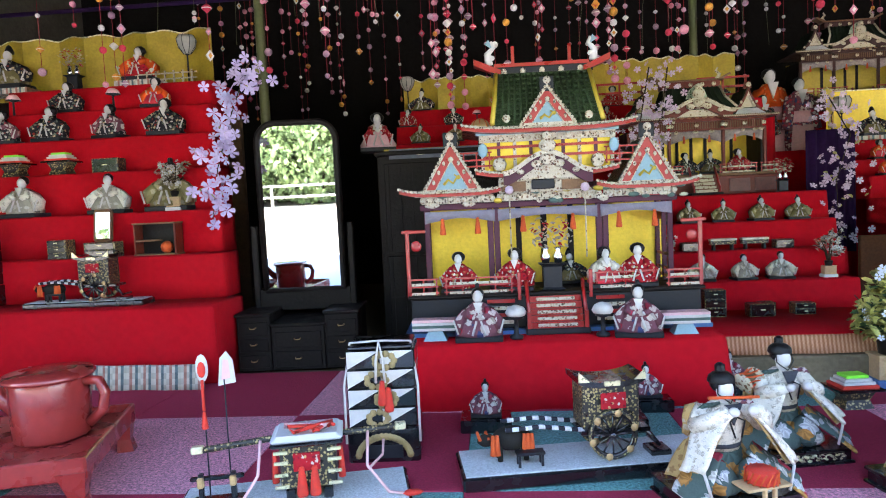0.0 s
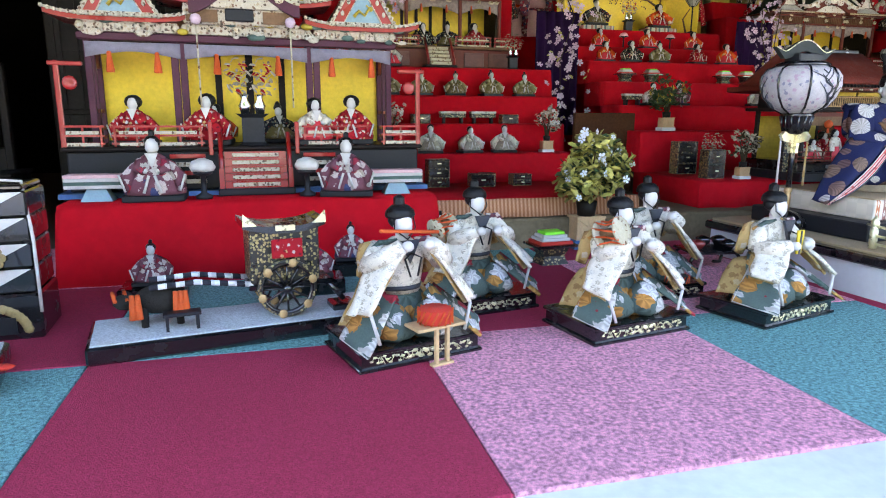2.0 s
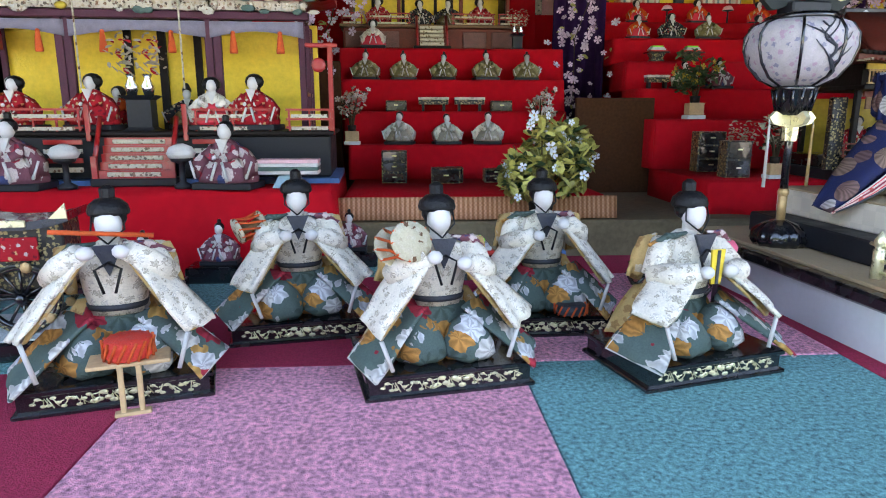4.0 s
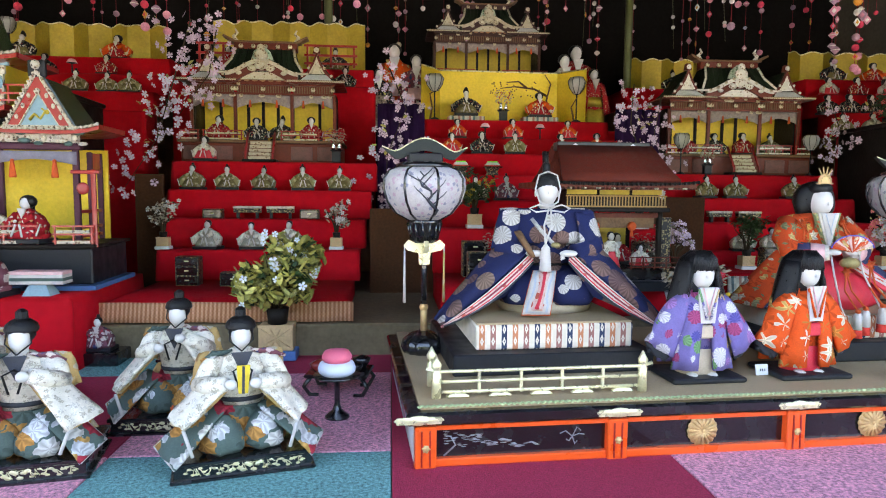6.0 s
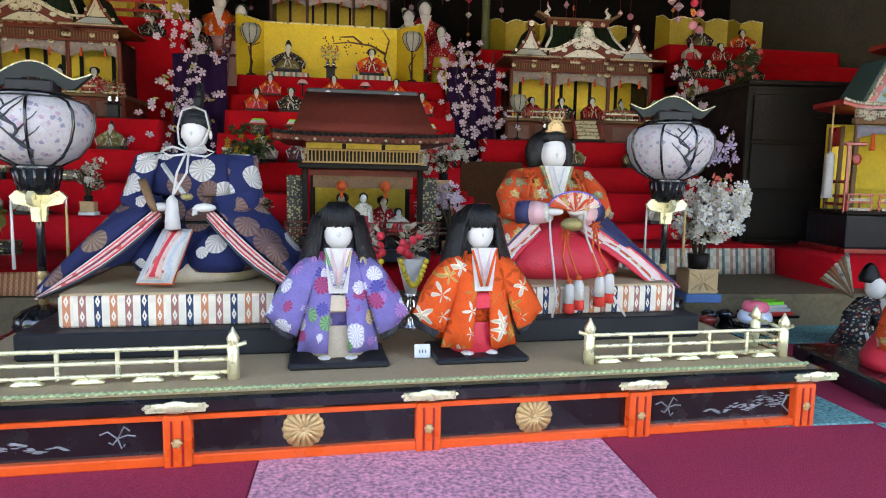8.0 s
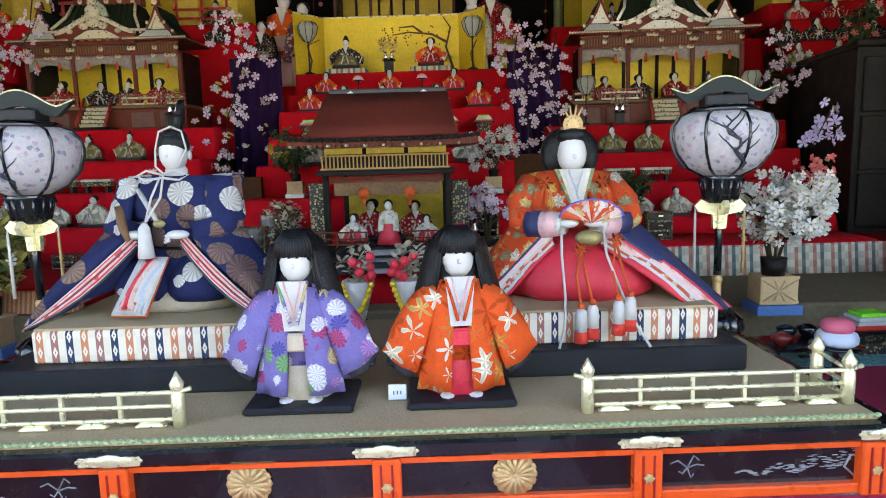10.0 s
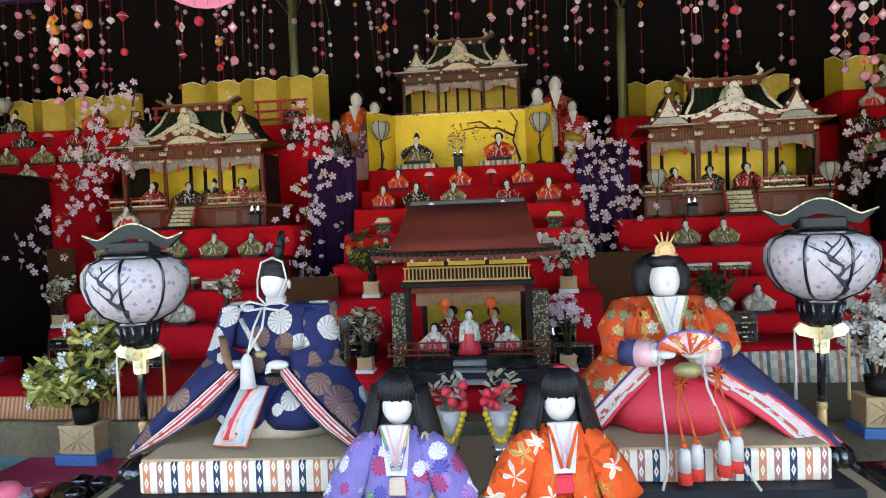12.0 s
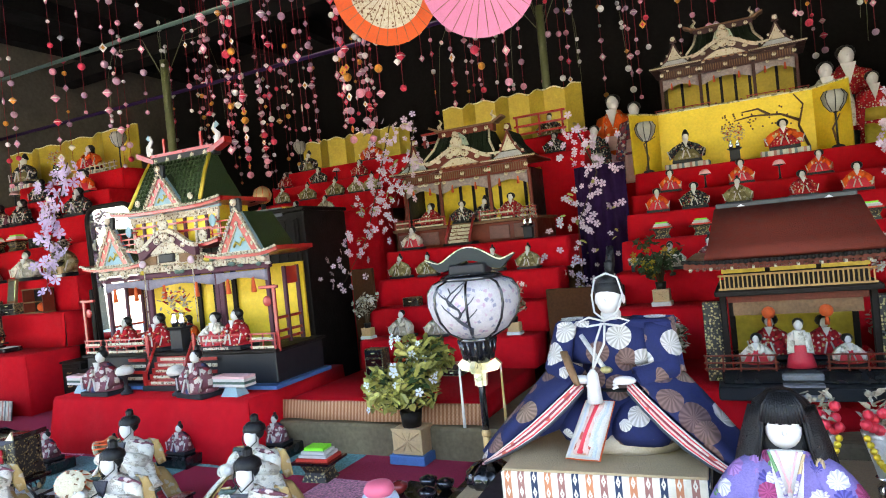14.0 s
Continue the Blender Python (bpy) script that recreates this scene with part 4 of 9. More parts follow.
            g.slab([(x + sg * 0.030, 0.348), (x + sg * 0.010, 0.384), (x, 0.410), (x, 0.394), (x + sg * 0.007, 0.378), (x + sg * 0.022, 0.346)][::sg], 0.010, pale, 0.046)
            for u, zz in ((0.056, 0.338), (0.030, 0.367)):
                g.ball(x + sg * u, 0.042, zz, 0.006, pale, sy=0.5, n=7)
            part("bargeboard", g, c)
        g = G()
        g.slab([(x - 0.020, 0.347), (x + 0.020, 0.347), (x, 0.396)], 0.008, pale, 0.052)
        part("gable_field", g, c, "pale gable field")
        g = G()
        g.ball(x, 0.044, 0.436, 0.0105, pale, sy=0.5, n=12)
        g.slab([(x - 0.014, 0.424), (x + 0.014, 0.424), (x + 0.009, 0.450), (x - 0.009, 0.450)], 0.016, wood, 0.050)
        part("gable_finial", g, c)
    # centre: carved frieze, curved gable, small pale dormer, dark roof, ridge
    g = G()
    g.box(0, 0.058, 0.306, 0.225, 0.02, 0.026, wood, b=0.002)
    for k in range(7):
        g.ball(-0.09 + 0.03 * k, 0.046, 0.319, 0.010, FRIEZE, sx=1.3, sy=0.4, sz=0.8, n=8)
    part("frieze", g, c)
    g = G()
    karahafu(g, 0, 0.338, 0.135, 0.056, 0.028, pale, wood, pale)
    part("porch_gable", g, c, "curved porch gable with carved cloud")
    for k in range(9):
        u = k / 4 - 1
        part("gable_stud", STUD, c).matrix_local = pose(0.125 * u, 0.014, 0.340 + 0.052 * (0.5 + 0.5 * math.cos(math.pi * u)) ** 0.8)
    g = G()
    g.slab([(-0.042, 0.392), (0.042, 0.392), (0.030, 0.425), (0.006, 0.446), (-0.006, 0.446), (-0.030, 0.425)], 0.012, GREENCARVE, 0.040)
    part("dormer", g, c, "pale green carved dormer panel")
    g = G()
    g.rings([[(-0.150, 0.030, 0.345), (0.150, 0.030, 0.345), (0.150, 0.26, 0.345), (-0.150, 0.26, 0.345)], [(-0.122, 0.070, 0.395), (0.122, 0.070, 0.395), (0.122, 0.22, 0.395), (-0.122, 0.22, 0.395)], [(-0.112, 0.105, 0.445), (0.112, 0.105, 0.445), (0.112, 0.18, 0.445), (-0.112, 0.18, 0.445)]], roof, False)
    part("main_roof", g, c, "dark green main roof")
    for k in range(12):
        x = (k + 0.5) / 12 * 2 - 1
        g = G()
        g.tube([(0.146 * x, 0.030, 0.347), (0.119 * x, 0.068, 0.397), (0.109 * x, 0.103, 0.446)], 0.0028, roof, 5)
        part("roof_rib", g, c)
    for sg in (-1, 1):
        g = G()
        g.tube([(sg * 0.152, 0.026, 0.350), (sg * 0.122, 0.068, 0.398), (sg * 0.112, 0.103, 0.447)], 0.0052, pale, 6)
        part("hip_rib", g, c)
        part("eave_lip", one(sg * 0.150, 0.030, 0.338, 0.05, 0.012, 0.007, pale, b=0.001), c)
    ri = part("ridge", one(0, 0.142, 0.445, 0.245, 0.040, 0.030, wood, b=0.002), c)
    part("ridge_cap", one(0, 0.142, 0.475, 0.275, 0.048, 0.007, BROWN, b=0.002), ri)
    for k in range(5):
        part("ridge_roundel", BOSS, ri).matrix_local = pose(-0.095 + 0.0475 * k, 0.118, 0.460)
    for sg in (-1, 1):
        g = G()
        g.slab([(sg * 0.12, 0.474), (sg * 0.165, 0.496), (sg * 0.162, 0.504), (sg * 0.12, 0.484)][::sg], 0.05, BROWN, 0.118)
        part("ridge_tip", g, ri)
        g = G()
        g.tube([(sg * 0.118, 0.142, 0.484), (sg * 0.126, 0.142, 0.502), (sg * 0.112, 0.142, 0.516), (sg * 0.120, 0.142, 0.530)], 0.010, pale, 7, 0.003)
        part("finial", g, c, "fish-shaped ridge finial")
    for x0, x1 in ((-0.30, -0.235), (-0.215, -0.075), (0.075, 0.215), (0.235, 0.30)):
        railing(c, x0, x1, 0.004, 0.084, 0.036, REDLAC, cap=pale)
    st = part("staircase", one(0, -0.030, 0, 0.125, 0.066, 0.010, DARKWOOD, b=0.002), c)
    for k in range(5):
        part("tread", one(0, -0.052 + 0.012 * k, 0.010 + 0.0145 * k, 0.080, 0.014, 0.011, IVORYCARVE, b=0.001), st)
    for sg in (-1, 1):
        g = G()
        g.tube([(sg * 0.050, -0.058, 0.026), (sg * 0.050, 0.004, 0.112)], 0.005, REDLAC, 6)
        g.tube([(sg * 0.050, -0.058, 0.010), (sg * 0.050, -0.058, 0.034)], 0.0045, REDLAC, 6)
        part("stair_rail", g, st)
    rnd = random.Random(round(100 * s))
    for k in range(16):
        x = rnd.uniform(-0.26, 0.26)
        part("carving", STUD, c).matrix_local = pose(x, 0.050, rnd.choice((0.258, 0.303, 0.310)), 0, 0, 0) @ Matrix.Diagonal((rnd.uniform(1.2, 2.2), 1, rnd.uniform(0.8, 1.2), 1))
    return c


OLDROOF = mat("dark_green_roof", (0.012, 0.020, 0.010), 0.8, 0, 60, 0.4, 0.5)
IVORYCARVE = brocade("ivory_carving", (0.52, 0.45, 0.31), [(0.60, 0.54, 0.40), (0.24, 0.16, 0.08), (0.56, 0.48, 0.32)], 110, 0.38, 0.7, weave=260.0)
WHITECARVE = brocade("white_carving", (0.70, 0.66, 0.58), [(0.72, 0.69, 0.62), (0.30, 0.20, 0.12), (0.66, 0.60, 0.48)], 110, 0.36, 0.7, weave=260.0)
DARKRED = mat("dark_red_wood", (0.05, 0.014, 0.010), 0.7, 0, 30, 0.3, 0.3, 90)
SHINGLE = mat("pale_shingle", (0.50, 0.51, 0.50), 0.7, 0, 160, 0.35, 0.5)
GREENCARVE = brocade("green_carving", (0.34, 0.42, 0.30), [(0.55, 0.55, 0.42), (0.10, 0.18, 0.10), (0.46, 0.50, 0.38)], 120, 0.42, 0.7)
FRIEZE = mat("brown_gilt_carving", (0.34, 0.17, 0.08), 0.6, 0.1, 120, 0.5, 0.5)
PLINTHPANEL = mat("mauve_panel", (0.15, 0.065, 0.055), 0.7, 0, 50, 0.35, 0.4)
DIMCURTAIN = mat("faded_curtain", (0.30, 0.24, 0.22), 0.8, 0, 90, 0.4, 0.4)
BEAD = G().ball(0, 0, 0, 0.0046, IVORYCARVE, n=6).mesh("eave_bead")
BOSS = G().ball(0, 0, 0, 0.0092, IVORYCARVE, sy=0.5, n=9).mesh("pale_boss")
STUD = G().ball(0, 0, 0, 0.0066, IVORYCARVE, sy=0.6, n=7).mesh("stud")
LATTICE = one(0, 0, 0, 0.0035, 0.004, 0.028, BROWN).mesh("lattice_bar")
castle("ornate red, cream and gold miniature palace with triangular gables", pose(0.262, 1.885, 0.187, 0, 0, 2.5), (1.0, 0.76, 1.0), rim=PALECARVE)
old_palace("brown wooden palace with ivory gables and green carved dormer", pose(0.985, 2.86, 0.578, 0, 0, 1), 1.08)
old_palace("red-brown wooden palace with white curved gable and dark roof", pose(3.12, 3.00, 0.553, 0, 0, -2), 1.14, pale=WHITECARVE)
old_palace("dark wooden palace with cream gables above the gold screen", pose(2.03, 3.56, 0.985, 0, 0, 0), 1.04, gold=GILTDK, wood=DARKRED)
castle("red and gold miniature palace with blue gable, far table", pose(4.10, 2.07, 0.180, 0, 0, -8), (0.92, 0.66, 1.08), col=BROWN, roof=mat("teal_roof", (0.03, 0.07, 0.07), 0.7, 0, 60, 0.4, 0.5), rim=PALECARVE, foot=REDLAC)
rail_thing = thing("miniature_fence", "small red lacquered railing behind the carved palace", "miniature fence", pose(0.98, 3.30, 1.052), group="red railings")
for x0, x1 in ((-0.36, -0.14), (0.14, 0.36)):
    railing(rail_thing, x0, x1, 0, 0, 0.10, REDLAC)


# ---- dolls: each one plain mesh ----
def seated(robe, sleeve, collar=WHITESILK, hair="man", h=0.1, lap=None, base=True, reach=1.0, tilt=0.0):
    """A small seated figure h metres high: flared robe, two wide sleeves, plain head, hair or cap, low black stand."""
    g = G()
    k = h / 0.1
    M = Matrix.Scale(k, 4) @ pose(0, 0, 0, 0, 0, tilt)
    z = 0.0
    if base:
        g.box(0, 0, 0, 0.088, 0.060, 0.010, SATIN, M, b=0.0015)
        z = 0.010
    g.lathe([(0.041, z), (0.042, z + 0.008), (0.034, z + 0.022), (0.024, z + 0.036), (0.017, z + 0.052), (0.008, z + 0.060)], lap or robe, 18, 0, 0, 0, 1.08, 0.78, M, wave=0.05)
    g.lathe([(0.022, z + 0.030), (0.0205, z + 0.045), (0.016, z + 0.056), (0.006, z + 0.062)], robe, 12, 0, -0.001, 0, 1.1, 0.8, M)
    for s in (-1, 1):
        q = reach
        sh = [(s * 0.006, -0.010, z + 0.060), (s * 0.006, 0.010, z + 0.060), (s * 0.010, 0.010, z + 0.044), (s * 0.010, -0.010, z + 0.044)]
        el = [(s * 0.030 * q, -0.014, z + 0.046), (s * 0.030 * q, 0.010, z + 0.046), (s * 0.028 * q, 0.008, z + 0.022), (s * 0.026 * q, -0.016, z + 0.022)]
        cu = [(s * 0.044 * q, -0.022, z + 0.030), (s * 0.046 * q, 0.004, z + 0.028), (s * 0.044 * q, 0.0, z + 0.006), (s * 0.036 * q, -0.026, z + 0.004)]
        g.rings([sh, el, cu], sleeve, True, M)
        g.ball(s * 0.010, -0.024, z + 0.036, 0.0042, WHITE, n=6, M=M)
        g.tube([M @ Vector(p) for p in ((s * 0.017, -0.010, z + 0.050), (s * 0.020, -0.020, z + 0.040), (s * 0.010, -0.025, z + 0.036))], 0.007 * k, sleeve, 6)
    g.slab([(-0.009, z + 0.062), (0.009, z + 0.062), (0, z + 0.040)], 0.004, collar, -0.0185, M)
    for s in (-1, 1):
        g.tube([M @ Vector(p) for p in ((s * 0.046 * reach, -0.024, z + 0.031), (s * 0.038 * reach, -0.028, z + 0.006))], 0.0018 * k, collar, 5)
        g.tube([M @ Vector(p) for p in ((s * 0.004, -0.030, z + 0.030), (s * 0.012, -0.034, z + 0.004))], 0.0022 * k, collar, 5)
    hz = z + 0.072
    g.cyl(0, -0.002, z + 0.056, 0.0045, 0.010, WHITE, 8, M)
    g.ball(0, -0.005, hz, 0.0112, WHITE, sx=0.90, sz=1.15, n=10, M=M)
    if hair == "man":
        g.ball(0, 0.0005, hz + 0.005, 0.0122, HAIR, sz=0.95, n=10, M=M)
        g.box(0, 0.002, hz + 0.010, 0.008, 0.010, 0.014, HAIR, M, b=0.002)
    elif hair == "hat":
        g.lathe([(0.0105, 0), (0.011, 0.006), (0.006, 0.018), (0.002, 0.022)], HAIR, 10, 0, 0.002, hz + 0.006, M=M)
    elif hair == "lady":
        g.ball(0, 0.004, hz + 0.004, 0.0148, HAIR, sx=1.18, sz=0.95, n=12, M=M)
        g.tube([M @ Vector(p) for p in ((0, 0.010, hz), (0, 0.015, z + 0.045), (0, 0.018, z + 0.012))], 0.008 * k, HAIR, 6, 0.004 * k)
    elif hair == "white":
        g.ball(0, 0.002, hz + 0.006, 0.0122, HAIR, n=10, M=M)
    return g.mesh("seated_doll")


PALEOLIVE = brocade("pale_olive_brocade", (0.27, 0.23, 0.11), [(0.48, 0.42, 0.28), (0.14, 0.11, 0.06), (0.42, 0.36, 0.24)], 75, 0.42)
SD = {
    "court": seated(DARKBROC, DARKBROC, hair="lady", reach=1.15),
    "olive": seated(OLIVEBROC, PALEOLIVE, hair="man", reach=1.12),
    "grey": seated(GREYBROC, WHITEBROC, hair="white", reach=1.1),
    "red": seated(REDBROC, REDBROC, hair="lady"),
    "purple": seated(PURPLEBROC, PURPLEBROC, hair="man"),
    "orange": seated(TANGERINE, TANGERINE, hair="lady", lap=REDSILK),
    "emperor": seated(DARKBROC, DARKBROC, hair="hat", reach=1.25, lap=OLIVEBROC),
    "empress": seated(REDBROC, TANGERINE, hair="lady", reach=1.25),
    "white": seated(WHITEBROC, WHITEBROC, hair="lady", lap=REDSILK),
    "flower": seated(DARKBROC, PURPLEBROC, hair="lady"),
}
WORDS = {
    "court": "seated doll in a dark flowered robe, long black hair",
    "olive": "seated doll in an olive-gold brocade robe",
    "grey": "seated doll in a faded grey and white robe",
    "red": "seated doll in a red brocade robe",
    "purple": "seated doll in a purple patterned robe",
    "orange": "seated doll in an orange and red robe",
    "emperor": "seated doll in dark court robe and tall black cap",
    "empress": "seated doll in red and orange layered court robes",
    "white": "seated doll in a white jacket and red skirt",
    "flower": "seated doll in a black and purple flowered robe",
}


def doll(kind, x, y, z, s=1.0, rz=0.0, group="small dolls on the stands"):
    ob = new("seated_doll", SD[kind])
    ob.matrix_world = pose(x, y, z + 0.001, 0, 0, rz) @ Matrix.Scale(s, 4)
    return tagged(ob, WORDS[kind], "doll", group)


def cape(g, pts, m, t=0.006, M=None, n=6, sag=0.012, fold=0.004, ph=0.0):
    """A stiff cloth panel between four corners, slightly bowed."""
    a, b, c, d = (Vector(p) for p in pts)
    grid = []
    for i in range(n + 1):
        r = []
        for j in range(n + 1):
            u, v = i / n, j / n
            p = (a * (1 - v) + b * v) * (1 - u) + (d * (1 - v) + c * v) * u
            p.y -= sag * math.sin(math.pi * u) * math.sin(math.pi * v) + fold * math.sin(9 * v + 5 * u + ph) * (0.25 + 0.75 * u)
            r.append(p)
        grid.append(r)
    g.sheet(grid, t, m, M)


def head(g, x, y, z, r, M=None):
    g.ball(x, y, z, r, WHITE, sx=0.86, sy=0.92, sz=1.15, n=20, M=M)
    g.ball(x, y - 0.9 * r, z - 0.12 * r, r * 0.12, WHITE, n=8, sz=1.3, M=M)


def musician(rz, x, y, arm=(0.0, 0.0), item="drum", spread=1.0):
    """A kneeling court musician in white jacket and wide dark green trousers."""
    g = G()
    q = random.Random(item)
    j = lambda v=0.008: q.uniform(-v, v)
    # trousers: two gathered knees and stiff panels that flare to both sides
    g.lathe([(0.050, 0.0), (0.058, 0.014), (0.050, 0.040), (0.038, 0.068), (0.028, 0.095)], GREENBROC, 30, 0, 0.018, 0, 1.10, 0.80, wave=0.10, waves=9)
    for s in (-1, 1):
        g.lathe([(0.026, 0), (0.034, 0.010), (0.032, 0.026), (0.022, 0.046), (0.008, 0.062)], GREENBROC, 18, s * 0.030, -0.034 + j(), 0.0, 1.05, 1.1, wave=0.12, waves=6)
        low = (s * 0.120 * spread + j(0.010), -0.030 + j(), 0.012)
        tip = (s * 0.090 + j(0.010), -0.094 + j(0.006), -0.002)
        top = (s * 0.056, 0.000, 0.078)
        cape(g, [(s * 0.022, -0.034, 0.074), top, low, tip], GREENBROC, 0.005, n=8, sag=0.008, fold=0.005, ph=2 * s)
        g.tube([top, low, tip], 0.0020, WHITESILK, 5)
        cape(g, [(s * 0.03, 0.03, 0.085), (s * 0.05, 0.045, 0.08), (s * 0.092, 0.050, 0.008), (s * 0.065, 0.0, 0.010)], GOLDBROC, 0.005, sag=0.008)
    # jacket: chest, arms, hanging sleeves, shoulder flaps
    g.lathe([(0.028, 0.070), (0.033, 0.100), (0.037, 0.135), (0.030, 0.158), (0.014, 0.172)], WHITEBROC, 22, 0, 0.006, 0, 1.1, 0.82, wave=0.03, waves=7)
    g.lathe([(0.030, 0.078), (0.032, 0.086)], DARKSILK, 18, 0, 0.004, 0, 1.1, 0.86)
    for s, up in ((-1, arm[0]), (1, arm[1])):
        el = (s * 0.056 + j(0.005), -0.018 + j(), 0.112 + up * 0.35)
        g.tube([(s * 0.034, 0.006, 0.156), (s * 0.048, -0.004, 0.138 + up * 0.15), el], 0.017, WHITEBROC, 12, 0.016)
        g.tube([el, (s * 0.046, -0.042, 0.118 + up * 0.7), (s * 0.024, -0.056, 0.124 + up)], 0.019, WHITEBROC, 12, 0.013)
        o = (s * 0.108 + j(0.010), -0.036 + j(), 0.062 + j())
        i = (s * 0.078 + j(0.010), -0.084 + j(0.006), 0.052 + 0.2 * up + j(0.006))
        w = (s * 0.022, -0.058, 0.118 + up)
        cape(g, [w, (s * 0.064, -0.012, 0.112 + up * 0.3), o, i], WHITEBROC, 0.006, n=9, sag=0.010, fold=0.006, ph=q.uniform(0, 6))
        cape(g, [(w[0], w[1] + 0.006, w[2] - 0.006), (s * 0.068, -0.006, 0.104 + up * 0.3), (o[0] * 0.95, o[1] + 0.010, o[2] - 0.004), (i[0] * 0.97, i[1] + 0.010, i[2] - 0.005)], GOLDBROC, 0.004, n=7, sag=0.008, fold=0.005)
        cape(g, [(s * 0.014, -0.014, 0.173), (s * 0.044, -0.012, 0.172), (s * 0.064 + j(0.006), 0.004, 0.152), (s * 0.040, 0.0, 0.156)], GREENBROC if s < 0 else PURPLEBROC, 0.005, n=6, sag=0.004, fold=0.003)
        cape(g, [(s * 0.040, 0.016, 0.168), (s * 0.064, 0.018, 0.163), (s * 0.072 + j(0.006), 0.024, 0.104), (s * 0.050, 0.028, 0.092)], GOLDBROC, 0.005, fold=0.005)
        g.ball(s * 0.018, -0.062, 0.124 + up, 0.0095, WHITE, n=10)
        g.tube([i, (i[0] - s * 0.012, i[1] - 0.004, 0.012)], 0.0028, WHITESILK, 5)
    g.slab([(-0.016, 0.172), (0.016, 0.172), (0, 0.13)], 0.005, DARKSILK, -0.034)
    for s in (-1, 1):
        g.tube([(0, -0.037, 0.150), (s * 0.014, -0.043, 0.142), (s * 0.006, -0.046, 0.110)], 0.0018, HAIR, 5)
    g.cyl(0, 0.0, 0.165, 0.010, 0.018, WHITE, 10)
    g.ball(0, -0.006, 0.196, 0.0172, WHITE, sx=0.88, sy=0.92, sz=1.34, n=20)
    g.ball(0, 0.005, 0.204, 0.0185, HAIR, sx=1.08, sz=0.95, n=14)
    g.lathe([(0.0225, 0), (0.0240, 0.004), (0.0220, 0.013), (0.014, 0.021), (0.004, 0.024)], HAIR, 16, 0, 0.005, 0.208, 1.0, 1.0)
    g.box(0, 0.008, 0.226, 0.016, 0.018, 0.022, HAIR, b=0.005)
    for s in (-1, 1):
        g.tube([(s * 0.016, -0.010, 0.21), (s * 0.018, -0.014, 0.19), (0, -0.024, 0.172)], 0.0012, HAIR, 4)
    if item == "flute":
        g.tube([(-0.055, -0.045, 0.196), (0.05, -0.030, 0.182)], 0.0032, ORTASSEL, 6)
    if item in ("shoulder", "hand"):
        M = pose(-0.070, 0.0, 0.150, 0, 74, 20) if item == "shoulder" else pose(-0.052, -0.040, 0.170, 70, 0, 24)
        r = 0.022 if item == "shoulder" else 0.027
        g.lathe([(r * 0.45, -0.017), (r * 0.34, 0.0), (r * 0.45, 0.017)], BROWN, 14, M=M)
        for e in (-1, 1):
            g.lathe([(0.001, e * 0.022), (r, e * 0.0215), (r * 1.05, e * 0.019), (r, e * 0.0165), (0.001, e * 0.016)], CREAM, 18, M=M)
        for n in range(10):
            a = n * 0.628
            g.tube([M @ Vector((r * math.cos(a), r * math.sin(a), -0.021)), M @ Vector((r * 0.75 * math.cos(a + 0.3), r * 0.75 * math.sin(a + 0.3), 0)), M @ Vector((r * math.cos(a + 0.6), r * math.sin(a + 0.6), 0.021))], 0.0020, ORTASSEL, 5)
    if item == "taiko":
        g.lathe([(0.020, 0), (0.024, 0.005), (0.024, 0.012), (0.020, 0.017)], DARKSILK, 16, 0.03, -0.078, 0.006)
        for n in range(14):
            a = n * 0.449
            g.tube([(0.03 + 0.0245 * math.cos(a), -0.078 + 0.0245 * math.sin(a), 0.006), (0.03 + 0.0245 * math.cos(a + 0.3), -0.078 + 0.0245 * math.sin(a + 0.3), 0.023)], 0.0016, ORTASSEL, 4)
    if item == "fan":
        g.slab([(-0.007, 0.105), (0.007, 0.105), (0.011, 0.155), (-0.009, 0.155)], 0.003, GILT, -0.058)
        g.slab([(-0.002, 0.105), (0.002, 0.105), (0.003, 0.154), (-0.001, 0.154)], 0.003, DARKSILK, -0.0595)
    ob = thing("musician_doll", {"flute": "kneeling court musician doll in white brocade playing a flute", "shoulder": "kneeling musician doll in white brocade with orange shoulder drum", "hand": "kneeling musician doll in white brocade holding a hand drum", "taiko": "kneeling musician doll in white brocade with small drum", "fan": "kneeling singer doll in white brocade with gold fan"}[item], "doll", pose(x, y, 0.0352, 0, 0, rz) @ Matrix.Diagonal((1.06, 1.0, 0.92, 1.0)), g, group="five court musicians")
    pl = thing("doll_plinth", "black lacquered plinth with gold scrollwork on the carpet", "plinth", pose(x, y, 0.0012, 0, 0, rz), group="musicians' plinths")
    g = G()
    g.box(0, 0, 0, 0.224, 0.160, 0.006, BLACK, b=0.0015)
    g.box(0, 0, 0.006, 0.212, 0.148, 0.020, BLACK)
    g.box(0, 0, 0.026, 0.222, 0.158, 0.007, BLACK, b=0.0015)
    part("body", g, pl)
    rnd = random.Random(3)
    g = G()
    for i in range(34):
        u = (i / 33 - 0.5) * 0.178
        a = rnd.uniform(0, 3)
        zz = 0.016 + 0.006 * math.sin(i * 1.9)
        g.ball(u, -0.0745, zz, 0.0035 if abs(u) < 0.025 else 0.0024, PALEGOLD, sx=1.6, sy=0.3, sz=0.9, n=6)
        g.tube([(u, -0.0748, zz), (u + 0.004 * math.cos(a), -0.0748, 0.016 + 0.007 * math.sin(a)), (u + 0.006, -0.0748, 0.016 + 0.007 * math.cos(i))], 0.0008, PALEGOLD, 4)
    part("scrollwork", g, pl, "gold scrollwork inlay")


